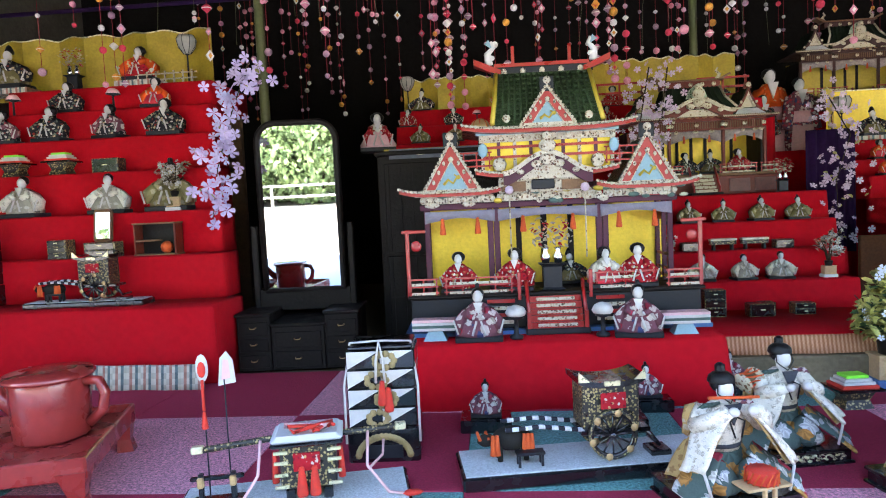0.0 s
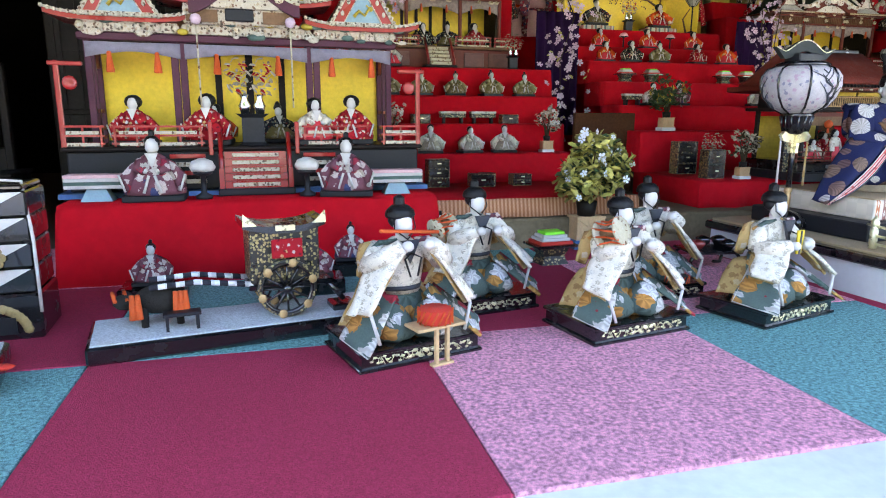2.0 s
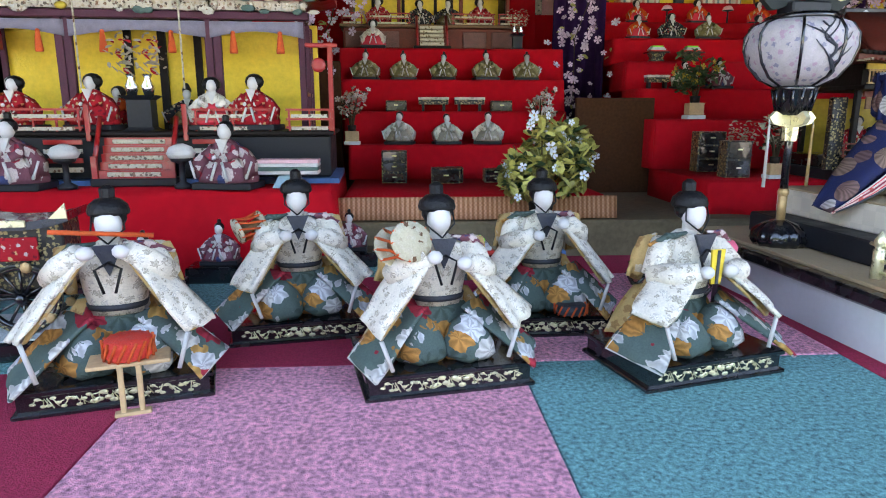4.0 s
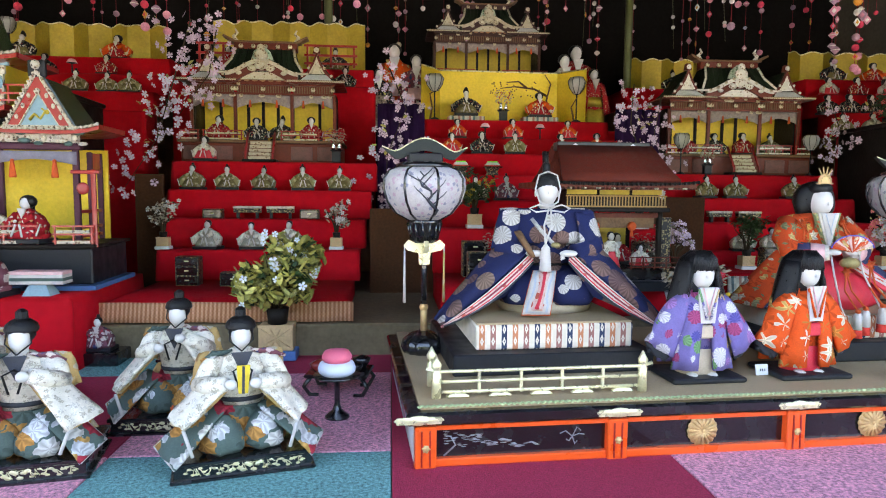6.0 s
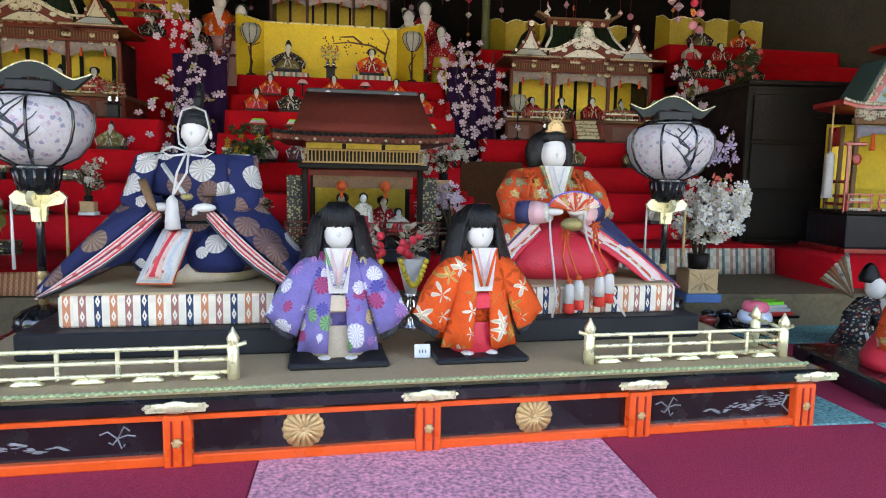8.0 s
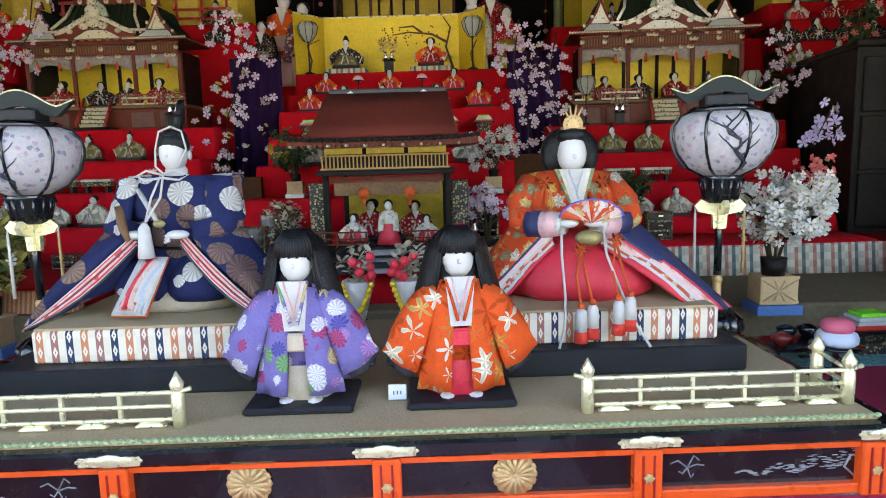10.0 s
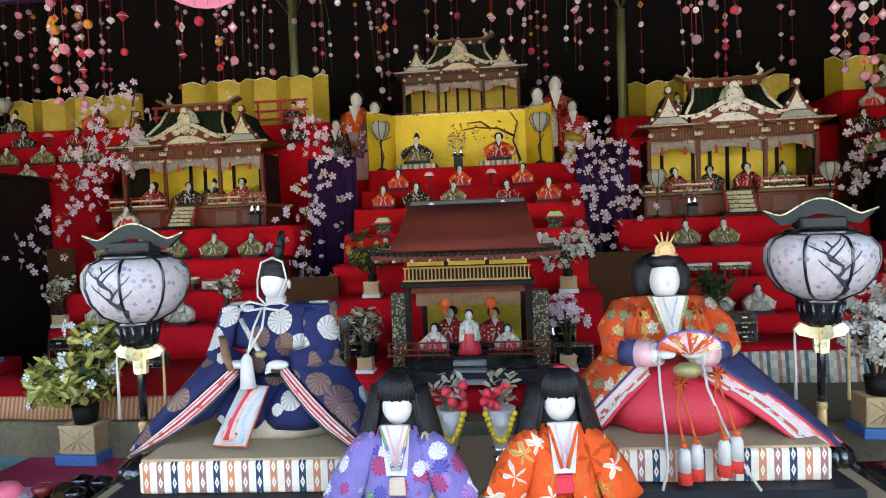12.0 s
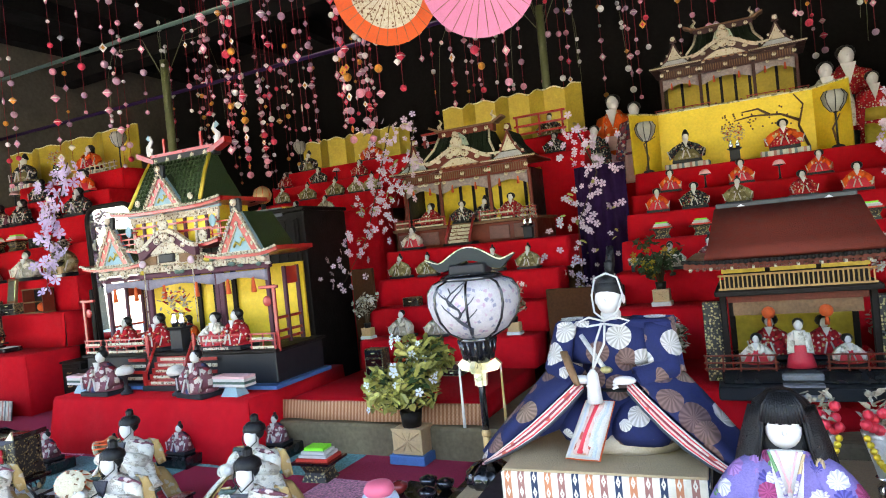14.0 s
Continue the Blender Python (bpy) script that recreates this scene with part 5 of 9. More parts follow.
musician(15, 0.502, 1.207, (0.045, 0.045), "flute")
musician(10, 0.700, 1.425, (0.02, 0.02), "shoulder", 1.0)
musician(11, 0.916, 1.222, (0.03, 0.02), "hand", 1.0)
musician(2, 1.100, 1.425, (0.015, 0.035), "taiko", 1.0)
musician(15, 1.264, 1.233, (0.0, 0.0), "fan", 1.0)


DARKREDSILK = mat("dark_red_silk", (0.22, 0.012, 0.03), 0.6, 0, 60, 0.3, 0.4, 300)
SILVERSILK = mat("silver_cord", (0.42, 0.42, 0.40), 0.5, 0.2, 200, 0.5, 0.5)
OLDGILT = mat("dull_gilt", (0.30, 0.24, 0.10), 0.5, 0.4, 90, 0.4)
PALEBLUE = mat("pale_blue_silk", (0.40, 0.46, 0.54), 0.6, 0, 100, 0.15, 0.5, 400)


def emperor(m):
    g = G()
    hakama = mat("cream_hakama", (0.46, 0.39, 0.30), 0.6, 0, 60, 0.2, 0.5, 300)
    g.lathe([(0.098, 0), (0.104, 0.012), (0.100, 0.032), (0.08, 0.046)], hakama, 30, 0, 0.02, 0, 1.04, 0.82, wave=0.02)
    # folded knees, higher at the middle
    for s in (-1, 1):
        g.lathe([(0.052, 0.020), (0.060, 0.036), (0.056, 0.058), (0.040, 0.082), (0.012, 0.096)], NAVY, 22, s * 0.046, -0.018, 0, 1.05, 1.0, wave=0.05, waves=5)
    g.lathe([(0.092, 0.030), (0.094, 0.050), (0.078, 0.080), (0.060, 0.105)], NAVY, 26, 0, 0.016, 0, 1.04, 0.82, wave=0.03, waves=5)
    g.lathe([(0.056, 0.085), (0.058, 0.13), (0.060, 0.18), (0.048, 0.210), (0.022, 0.224)], NAVY, 22, 0, 0.015, 0, 1.08, 0.76, wave=0.03, waves=6)
    g.lathe([(0.058, 0.092), (0.060, 0.098), (0.058, 0.106)], HAIR, 22, 0, 0.012, 0, 1.08, 0.80)
    for s in (-1, 1):
        # stiff shoulder that stands out from the neck, upper arm, cuff
        cape(g, [(s * 0.012, -0.006, 0.222), (s * 0.098, 0.010, 0.220), (s * 0.092, -0.012, 0.150), (s * 0.018, -0.034, 0.150)], NAVY, 0.010, sag=0.010, n=8, fold=0.003)
        cape(g, [(s * 0.028, 0.036, 0.224), (s * 0.102, 0.026, 0.224), (s * 0.106, 0.020, 0.150), (s * 0.04, 0.05, 0.11)], NAVY, 0.010)
        g.tube([(s * 0.078, 0.006, 0.204), (s * 0.096, -0.008, 0.170), (s * 0.100, -0.026, 0.142), (s * 0.052, -0.058, 0.130)], 0.022, NAVY, 14, 0.021)
        g.box(s * 0.058, 0.016, 0.206, 0.088, 0.058, 0.016, NAVY, b=0.004)
        cape(g, [(s * 0.060, -0.014, 0.216), (s * 0.102, 0.000, 0.218), (s * 0.124, -0.020, 0.138), (s * 0.070, -0.046, 0.140)], NAVY, 0.008, sag=0.012, n=8)
        # great hanging sleeve: outer cloth, lining, layered hems
        fan = [(s * 0.042, -0.064, 0.136), (s * 0.118, -0.018, 0.134), (s * 0.246, -0.062, -0.012), (s * 0.226, -0.100, -0.022)]
        cape(g, fan, WINGNAVY, 0.012, sag=0.030, n=10, fold=0.005)
        cape(g, [(s * 0.040, -0.058, 0.112), (s * 0.10, -0.03, 0.13), (s * 0.226, -0.090, -0.020), (s * 0.095, -0.066, 0.040)], WINGNAVY, 0.008, sag=0.006, fold=0.005)
        a, b = Vector((s * 0.040, -0.070, 0.134)), Vector((s * 0.232, -0.104, -0.022))
        for k, mm, r in ((0.000, WHITESILK, 0.0014), (0.0028, REDSILK, 0.0018), (0.006, PINKBROC, 0.0026), (0.010, DARKREDSILK, 0.0028), (0.014, PINKBROC, 0.0026), (0.0175, REDSILK, 0.0020), (0.0205, WHITESILK, 0.0013), (0.0235, DARKSILK, 0.0026)):
            p, q = a + Vector((-s * 0.1 * k, -0.1 * k, -0.9 * k)), b + Vector((-s * 0.25 * k, -0.06 * k, 0.10 * k))
            g.tube([p.lerp(q, u) + Vector((-s * 0.25 * k * math.sin(math.pi * u), -0.010 * math.sin(math.pi * u), -(0.006 + 0.35 * k) * math.sin(math.pi * u))) for u in (0, 0.16, 0.33, 0.5, 0.67, 0.84, 1)], r, mm, 6)
        g.ball(s * 0.036, -0.076, 0.132, 0.012, WHITE, sx=1.6, sz=0.62, n=12)
        for f in range(3):
            g.tube([(s * (0.030 - 0.002 * f), -0.078 - 0.003 * f, 0.134 - 0.005 * f), (s * 0.018, -0.083 - 0.002 * f, 0.130 - 0.005 * f)], 0.003, WHITE, 6, 0.002)
    g.lathe([(0.022, 0.205), (0.024, 0.220), (0.015, 0.230), (0.012, 0.245)], NAVY, 14, 0, 0.006, 0)
    g.lathe([(0.017, 0.224), (0.018, 0.234), (0.0125, 0.244)], WHITESILK, 14, 0, 0.001, 0)
    head(g, 0, -0.004, 0.262, 0.0265)
    g.ball(0, 0.000, 0.2775, 0.0262, HAIR, sx=1.0, sz=0.85, n=16)
    for s in (-1, 1):
        g.ball(s * 0.0245, 0.004, 0.258, 0.006, WHITE, sx=0.5, sz=1.4, n=8)
    g.lathe([(0.0225, 0), (0.022, 0.012), (0.016, 0.020), (0.005, 0.023)], HAIR, 16, 0, 0.001, 0.280)
    g.lathe([(0.008, 0), (0.009, 0.022), (0.004, 0.028)], HAIR, 10, 0, 0.018, 0.300)
    cape(g, [(-0.007, 0.024, 0.310), (0.007, 0.024, 0.310), (0.006, 0.034, 0.352), (-0.006, 0.034, 0.352)], HAIR, 0.003)
    # white cord under the chin, bow, long tassel
    for s in (-1, 1):
        g.tube([(0, -0.008, 0.306), (s * 0.020, -0.010, 0.298), (s * 0.0275, -0.012, 0.268), (s * 0.020, -0.028, 0.240), (0, -0.040, 0.228)], 0.0018, WHITESILK, 6)
        g.tube([(0, -0.042, 0.226), (s * 0.024, -0.050, 0.234), (s * 0.044, -0.044, 0.226), (s * 0.030, -0.048, 0.218), (0, -0.046, 0.222)], 0.0019, WHITESILK, 6)
    for dx in (-0.010, 0.006):
        g.tube([(dx * 0.3, -0.046, 0.224), (dx - 0.004, -0.060, 0.19), (-0.014, -0.082, 0.152)], 0.0020, WHITESILK, 6)
    g.tube([(-0.040, -0.052, 0.204), (-0.020, -0.062, 0.178), (0.004, -0.076, 0.152)], 0.0042, SILVERSILK, 7)
    g.ball(0.008, -0.080, 0.150, 0.008, OLDGILT, sx=1.4, sz=0.8, n=8)
    g.lathe([(0.003, 0), (0.009, -0.008), (0.012, -0.044), (0.013, -0.056)], WHITESILK, 14, -0.014, -0.086, 0.152, wave=0.06)
    cape(g, [(-0.078, -0.060, 0.176), (-0.064, -0.062, 0.178), (-0.036, -0.092, 0.126), (-0.044, -0.092, 0.124)], BROWN, 0.004, fold=0.0)
    # embroidered apron strip laid over the knees
    for k, mm, w in ((0, ORTASSEL, 0.060), (1, WHITESILK, 0.057), (2, PALEBLUE, 0.046), (3, WHITESILK, 0.036), (4, PINKBROC, 0.026), (5, REDSILK, 0.009)):
        y = -0.078 - 0.0022 * k
        cape(g, [(-0.012 - w * 0.42, y + 0.012, 0.094), (-0.012 + w * 0.42, y + 0.012, 0.094), (-0.036 + w / 2, y - 0.036, 0.006 + 0.0030 * k), (-0.036 - w / 2, y - 0.036, 0.006 + 0.0030 * k)], mm, 0.003, sag=0.016, fold=0.0, n=8)
    thing("emperor_doll", "large seated emperor doll in navy medallion brocade, tall black cap", "doll", m, g)


NAVYPLAIN = mat("navy_silk", (0.020, 0.024, 0.085), 0.6, 0, 50, 0.3, 0.4, 300)
PALECUFF = mat("ivory_brocade", (0.58, 0.53, 0.47), 0.6, 0, 160, 0.3, 0.5, 300)
MAPLEEDGE = brocade("red_gold_hem", (0.50, 0.10, 0.05), [(0.62, 0.46, 0.28), (0.60, 0.56, 0.50)], 90, 0.40)
COLLARGREEN = brocade("green_gold_hem", (0.20, 0.24, 0.12), [(0.50, 0.40, 0.18), (0.52, 0.12, 0.04)], 90, 0.40)
FANBLUE = mat("blue_fan_rim", (0.10, 0.08, 0.42), 0.6, 0, 90, 0.3)


def empress(m):
    g = G()
    # red skirt like a low cushion, creased at the front
    g.lathe([(0.100, 0), (0.118, 0.014), (0.122, 0.036), (0.104, 0.066), (0.072, 0.096), (0.046, 0.118)], REDSILK, 36, 0.008, -0.004, 0, 1.12, 0.88, wave=0.065, waves=8)
    g.lathe([(0.050, 0.10), (0.054, 0.14), (0.054, 0.175), (0.040, 0.202), (0.018, 0.220)], COURTORANGE, 24, 0, 0.015, 0, 1.15, 0.8, wave=0.03, waves=5)
    for s in (-1, 1):
        cape(g, [(s * 0.016, -0.004, 0.218), (s * 0.072, 0.012, 0.212), (s * 0.096, -0.012, 0.135), (s * 0.034, -0.040, 0.130)], COURTORANGE, 0.010, n=8)
        g.tube([(s * 0.066, 0.012, 0.196), (s * 0.092, -0.012, 0.160), (s * 0.092, -0.034, 0.138), (s * 0.066, -0.052, 0.130)], 0.025, COURTORANGE, 14, 0.025)
        g.tube([(s * 0.078, -0.046, 0.131), (s * 0.054, -0.064, 0.130)], 0.025, NAVYPLAIN, 14, 0.0225)
        g.tube([(s * 0.057, -0.062, 0.130), (s * 0.034, -0.078, 0.131)], 0.0235, PINKSILK, 14, 0.020)
        g.tube([(s * 0.036, -0.076, 0.131), (s * 0.026, -0.084, 0.132)], 0.0205, PALECUFF, 14, 0.017)
        # layered robes that open to both sides
        left = [(s * 0.046, -0.060, 0.128), (s * 0.098, 0.004, 0.130), (s * 0.196, 0.044, 0.002), (s * 0.172, -0.070, 0.002)]
        right = [(s * 0.040, -0.064, 0.128), (s * 0.108, 0.000, 0.132), (s * 0.262, -0.066, -0.020), (s * 0.236, -0.100, -0.016)]
        for k, mm in enumerate((COURTORANGE, NAVYPLAIN, PINKSILK, WHITESILK, PINKBROC, MAPLEEDGE, WHITESILK, REDSILK) if s < 0 else (NAVYPLAIN, REDSILK, PINKBROC, PINKSILK, WHITESILK, MAPLEEDGE, WHITESILK, REDSILK)):
            o = 0.007 * k
            p = [Vector(q) for q in (left if s < 0 else right)]
            p[0] += Vector((-s * 0.10 * o, -0.35 * o, -0.70 * o))
            p[1] += Vector((-s * 0.60 * o, -0.50 * o, -0.60 * o))
            p[2] += Vector((-s * (0.9 if s < 0 else 0.35) * o, -0.9 * o if s < 0 else -0.25 * o, 0.12 * o))
            p[3] += Vector((-s * (1.0 if s < 0 else 1.25) * o, -0.25 * o, 0.20 * o))
            cape(g, p, mm, 0.004, sag=0.018, n=8, fold=0.003, ph=0.5 * k)
        g.ball(s * 0.020, -0.092, 0.134, 0.011, WHITE, sx=1.5, sz=0.7, n=12)
        # orange knots on the shoulders
        for q in range(6):
            a = q * 1.05
            g.tube([(s * 0.050, -0.018, 0.198), (s * 0.050 + 0.013 * math.cos(a), -0.026, 0.198 + 0.011 * math.sin(a)), (s * 0.050 + 0.004 * math.cos(a + 0.8), -0.022, 0.198 + 0.004 * math.sin(a + 0.8))], 0.0026, ORTASSEL, 6)
        for dx in (-0.005, 0.005):
            g.tube([(s * 0.050, -0.022, 0.195), (s * 0.052 + dx, -0.036, 0.176), (s * 0.056 + dx, -0.044, 0.160)], 0.0022, ORTASSEL, 6)
        # long white cords that trail over the step
        x1 = 0.088 if s > 0 else -0.052
        g.tube([(s * 0.034, -0.100, 0.128), (s * 0.036, -0.116, 0.085), (x1 * 0.66, -0.140, 0.018), (x1 * 0.8, -0.176, -0.020), (x1, -0.186, -0.050)], 0.0022, WHITESILK, 6)
        # knot, cord and a pair of tassels
        kx = -0.006 if s < 0 else 0.052
        kz = 0.092 if s < 0 else 0.108
        for q in range(6):
            a = q * 1.05
            g.tube([(kx, -0.112, kz), (kx + 0.013 * math.cos(a), -0.118, kz + 0.010 * math.sin(a)), (kx + 0.004 * math.cos(a + 0.8), -0.114, kz + 0.004 * math.sin(a + 0.8))], 0.0028, ORTASSEL, 6)
        for q in (-1, 1):
            tx, tz = kx + 0.009 * q, (0.014 if s < 0 else 0.026) + 0.003 * q
            g.tube([(kx, -0.114, kz), (kx + 0.008 * q, -0.124, kz * 0.55), (tx, -0.168, tz)], 0.0022, ORTASSEL, 6)
            g.ball(tx, -0.168, tz, 0.0062, ORTASSEL, n=8)
            g.lathe([(0.005, 0), (0.0088, -0.006), (0.0100, -0.036)], WHITESILK, 14, tx, -0.168, tz - 0.003, wave=0.06)
            g.lathe([(0.0100, 0), (0.0112, -0.018)], REDTASSEL, 14, tx, -0.168, tz - 0.039, wave=0.06)
    # wide white collars
    for k, mm in enumerate((COLLARGREEN, PALECUFF, WHITESILK)):
        w = 0.034 - 0.007 * k
        g.slab([(-w, 0.221), (w, 0.221), (0.012 - 0.003 * k, 0.140 + 0.004 * k), (0.002, 0.138 + 0.004 * k)], 0.010, mm, -0.037 - 0.003 * k)
    g.tube([(-0.012, -0.046, 0.220), (0.004, -0.050, 0.170)], 0.0012, PALEBLUE, 5)
    g.tube([(0.012, -0.046, 0.220), (0.0, -0.050, 0.176)], 0.0012, PALEBLUE, 5)
    # folding fan held open and flat
    n = 13
    pts = [(0.052 * math.cos(math.pi * (0.06 + 0.88 * j / n)), 0.034 * math.sin(math.pi * (0.06 + 0.88 * j / n))) for j in range(n + 1)]
    for j in range(n):
        g.slab([(0.014, 0.134), (0.014 + pts[j][0], 0.138 + pts[j][1]), (0.014 + pts[j + 1][0], 0.138 + pts[j + 1][1])], 0.003, (COURTORANGE, PINKBROC, MAPLEEDGE)[j % 3], -0.104 - 0.002 * (j % 2))
    g.tube([(0.014 + x * 1.02, -0.105, 0.138 + z * 1.02) for x, z in pts], 0.0016, FANBLUE, 6)
    g.ball(0.010, -0.104, 0.110, 0.017, OLDGILT, sx=1.4, sz=0.8, n=10)
    g.cyl(0, 0, 0.210, 0.012, 0.03, WHITE, 12)
    head(g, 0, -0.010, 0.246, 0.0295)
    g.ball(0, 0.016, 0.252, 0.045, HAIR, sx=1.14, sy=0.70, sz=0.98, n=22)
    for s in (-1, 1):
        g.ball(s * 0.030, 0.012, 0.240, 0.024, HAIR, sx=0.85, sy=0.8, sz=1.25, n=14)
    g.ball(0, -0.004, 0.278, 0.028, HAIR, sz=0.62, n=14)
    g.tube([(0, 0.04, 0.25), (0, 0.06, 0.15), (0, 0.075, 0.03)], 0.022, HAIR, 10, 0.012)
    # gold crown: disc, bar and rays
    g.lathe([(0.0165, -0.002), (0.0175, 0), (0.0165, 0.002), (0.010, 0.003)], GOLD, 20, M=pose(0, -0.020, 0.296, 90))
    g.tube([(-0.021, -0.020, 0.290), (0.021, -0.020, 0.290)], 0.0022, GOLD, 6)
    for a in (-0.55, -0.2, 0.2, 0.55):
        g.tube([(0.012 * a, -0.020, 0.306), (0.030 * a, -0.020, 0.332 - 0.012 * abs(a))], 0.0022, GOLD, 6, 0.0012)
    for k in range(10):
        g.ball(0.011 * math.cos(k * 0.628), -0.023, 0.296 + 0.011 * math.sin(k * 0.628), 0.0018, OLDGILT, n=5)
    thing("empress_doll", "large seated empress doll in orange brocade, red skirt, gold crown", "doll", m, g)


def girl(m, robe, inner, skirt, label):
    g = G()
    g.lathe([(0.040, 0.0), (0.041, 0.03), (0.038, 0.10)], skirt, 20, 0, 0.0, 0, 1.0, 0.7, wave=0.06)
    for s in (-1, 1):
        cape(g, [(s * 0.006, -0.030, 0.170), (s * 0.036, -0.008, 0.165), (s * 0.062, -0.020, 0.020), (s * 0.016, -0.040, 0.020)], robe, 0.008, sag=0.012)
        cape(g, [(s * 0.020, -0.012, 0.172), (s * 0.058, 0.0, 0.150), (s * 0.110, -0.012, 0.075), (s * 0.064, -0.028, 0.045)], robe, 0.016, sag=0.014)
        cape(g, [(s * 0.064, -0.020, 0.048), (s * 0.108, -0.006, 0.078), (s * 0.100, -0.004, 0.052), (s * 0.070, -0.016, 0.034)], DARKSILK, 0.008, sag=0.0)
        g.ball(s * 0.020, -0.026, 0.006, 0.013, WHITE, sy=1.4, sz=0.6, n=8)
    cape(g, [(-0.045, 0.028, 0.17), (0.045, 0.028, 0.17), (0.062, 0.036, 0.02), (-0.062, 0.036, 0.02)], robe, 0.010, sag=-0.01)
    g.lathe([(0.046, 0.06), (0.044, 0.12), (0.036, 0.165), (0.016, 0.180)], robe, 18, 0, 0.004, 0, 1.05, 0.72)
    g.slab([(-0.020, 0.180), (0.020, 0.180), (0.014, 0.112), (-0.014, 0.112)], 0.006, inner, -0.040)
    for s in (-1, 1):
        g.tube([(s * 0.020, -0.038, 0.180), (s * 0.004, -0.043, 0.120)], 0.0025, robe, 5)
        g.tube([(s * 0.012, -0.040, 0.180), (-s * 0.002, -0.0435, 0.128)], 0.0014, PINKSILK, 5)
    g.box(0, -0.034, 0.082, 0.040, 0.010, 0.026, skirt, b=0.003)
    g.cyl(0, 0, 0.170, 0.012, 0.02, WHITE, 12)
    head(g, 0, -0.008, 0.203, 0.0265)
    g.ball(0, 0.004, 0.216, 0.0325, HAIR, sx=1.02, sz=0.95, n=20)
    g.lathe([(0.046, 0.150), (0.042, 0.18), (0.036, 0.210), (0.030, 0.230), (0.012, 0.246)], HAIR, 32, 0, 0.016, 0, 1.12, 0.78, wave=0.05, waves=16)
    for s in (-1, 1):
        cape(g, [(s * 0.021, -0.016, 0.226), (s * 0.036, 0.010, 0.226), (s * 0.066, 0.010, 0.126), (s * 0.034, -0.016, 0.146)], HAIR, 0.009, sag=0.004, fold=0.002)
        for k in range(9):
            u = k / 8
            g.tube([(s * (0.022 + 0.012 * u), -0.020 + 0.022 * u, 0.226), (s * (0.028 + 0.016 * u), -0.022 + 0.022 * u, 0.18), (s * (0.035 + 0.032 * u), -0.020 + 0.026 * u, 0.140 - 0.022 * u + 0.006 * math.sin(5 * k))], 0.0026, HAIR, 5, 0.001)
    for k in range(15):
        u = 2 * k / 14 - 1
        g.tube([(0.012 * u, -0.012, 0.246), (0.022 * u, -0.026 + 0.006 * u * u, 0.232), (0.0255 * u, -0.0335 + 0.012 * u * u, 0.2115 + 0.001 * math.sin(4 * k))], 0.0034, HAIR, 6, 0.0022)
    g.box(0.004, 0.0, 0.240, 0.020, 0.010, 0.008, REDSILK if skirt is REDSILK else HAIR, b=0.003)
    thing("girl_doll", label, "doll", m, g, group="two standing girl dolls")


PLAT = pose(1.556, 1.176, 0, 0, 0, 3.4)
girl(PLAT @ pose(0.567, 0.125, 0.104, 0, 0, -2), VIOLET, WHITESILK, mat("pale_skirt", (0.46, 0.37, 0.28), 0.7, 0, 50, 0.15), "standing girl doll in violet flowered kimono, black bobbed hair")
girl(PLAT @ pose(0.790, 0.125, 0.104, 0, 0, 2), MAPLE, WHITESILK, REDSILK, "standing girl doll in orange kimono over red skirt, black bob")
emperor(PLAT @ pose(0.325, 0.345, 0.201, 0, 0, -8))
empress(PLAT @ pose(1.005, 0.37, 0.198, 0, 0, -2))


# ---- the low lacquered platform and what stands on it ----
p = thing("lacquer_platform", "low black lacquered platform with orange frame and gold chrysanthemum discs", "platform", PLAT)
L = 1.330
g = G()
g.box(L / 2, 0.30, 0.0, L - 0.02, 0.56, 0.072, SATIN)
part("core", g, p)
part("base_rail", one(L / 2, 0.006, 0.001, L, 0.02, 0.014, ORANGE, b=0.002), p)
part("top_rail", one(L / 2, 0.006, 0.064, L, 0.018, 0.008, ORANGE, b=0.001), p)
for x in (0.018, 0.352, 0.69, 1.02, L - 0.018):
    po = part("post", one(x, 0.002, 0.0005, 0.036, 0.022, 0.072, ORANGE, b=0.002), p)
    g = G()
    g.ball(x, -0.011, 0.036, 0.0062, GOLD, sy=0.35, n=10)
    for k in range(6):
        g.ball(x + 0.0055 * math.cos(k), -0.0115, 0.036 + 0.0055 * math.sin(k), 0.002, GOLD, sy=0.5, n=6)
    part("boss", g, po, "small gold flower boss")
    for dx in (-0.007, 0.007):
        part("groove", one(x + dx, -0.0095, 0.004, 0.0025, 0.002, 0.062, REDLAC), po)
for x0, x1 in ((0.036, 0.334), (0.37, 0.672), (0.708, 1.002), (1.038, L - 0.036)):
    part("panel", one((x0 + x1) / 2, 0.010, 0.014, x1 - x0, 0.006, 0.052, BLACK), p, "glossy black lacquer panel")
for x in (0.515, 0.852):
    g = G()
    for k in range(16):
        a = 2 * math.pi * k / 16
        g.ball(x + 0.0225 * math.cos(a), 0.004, 0.041 + 0.0225 * math.sin(a), 0.0072, GOLD, sy=0.3, n=8)
        g.tube([(x, 0.002, 0.041), (x + 0.025 * math.cos(a), 0.002, 0.041 + 0.025 * math.sin(a))], 0.0036, GOLD, 5)
    g.ball(x, 0.001, 0.041, 0.006, GOLD, sy=0.5, n=10)
    part("chrysanthemum_disc", g, p, "gold sixteen-petal chrysanthemum disc")
SILVERINK = mat("silver_painting", (0.26, 0.25, 0.27), 0.5, 0.2, 90, 0.3)
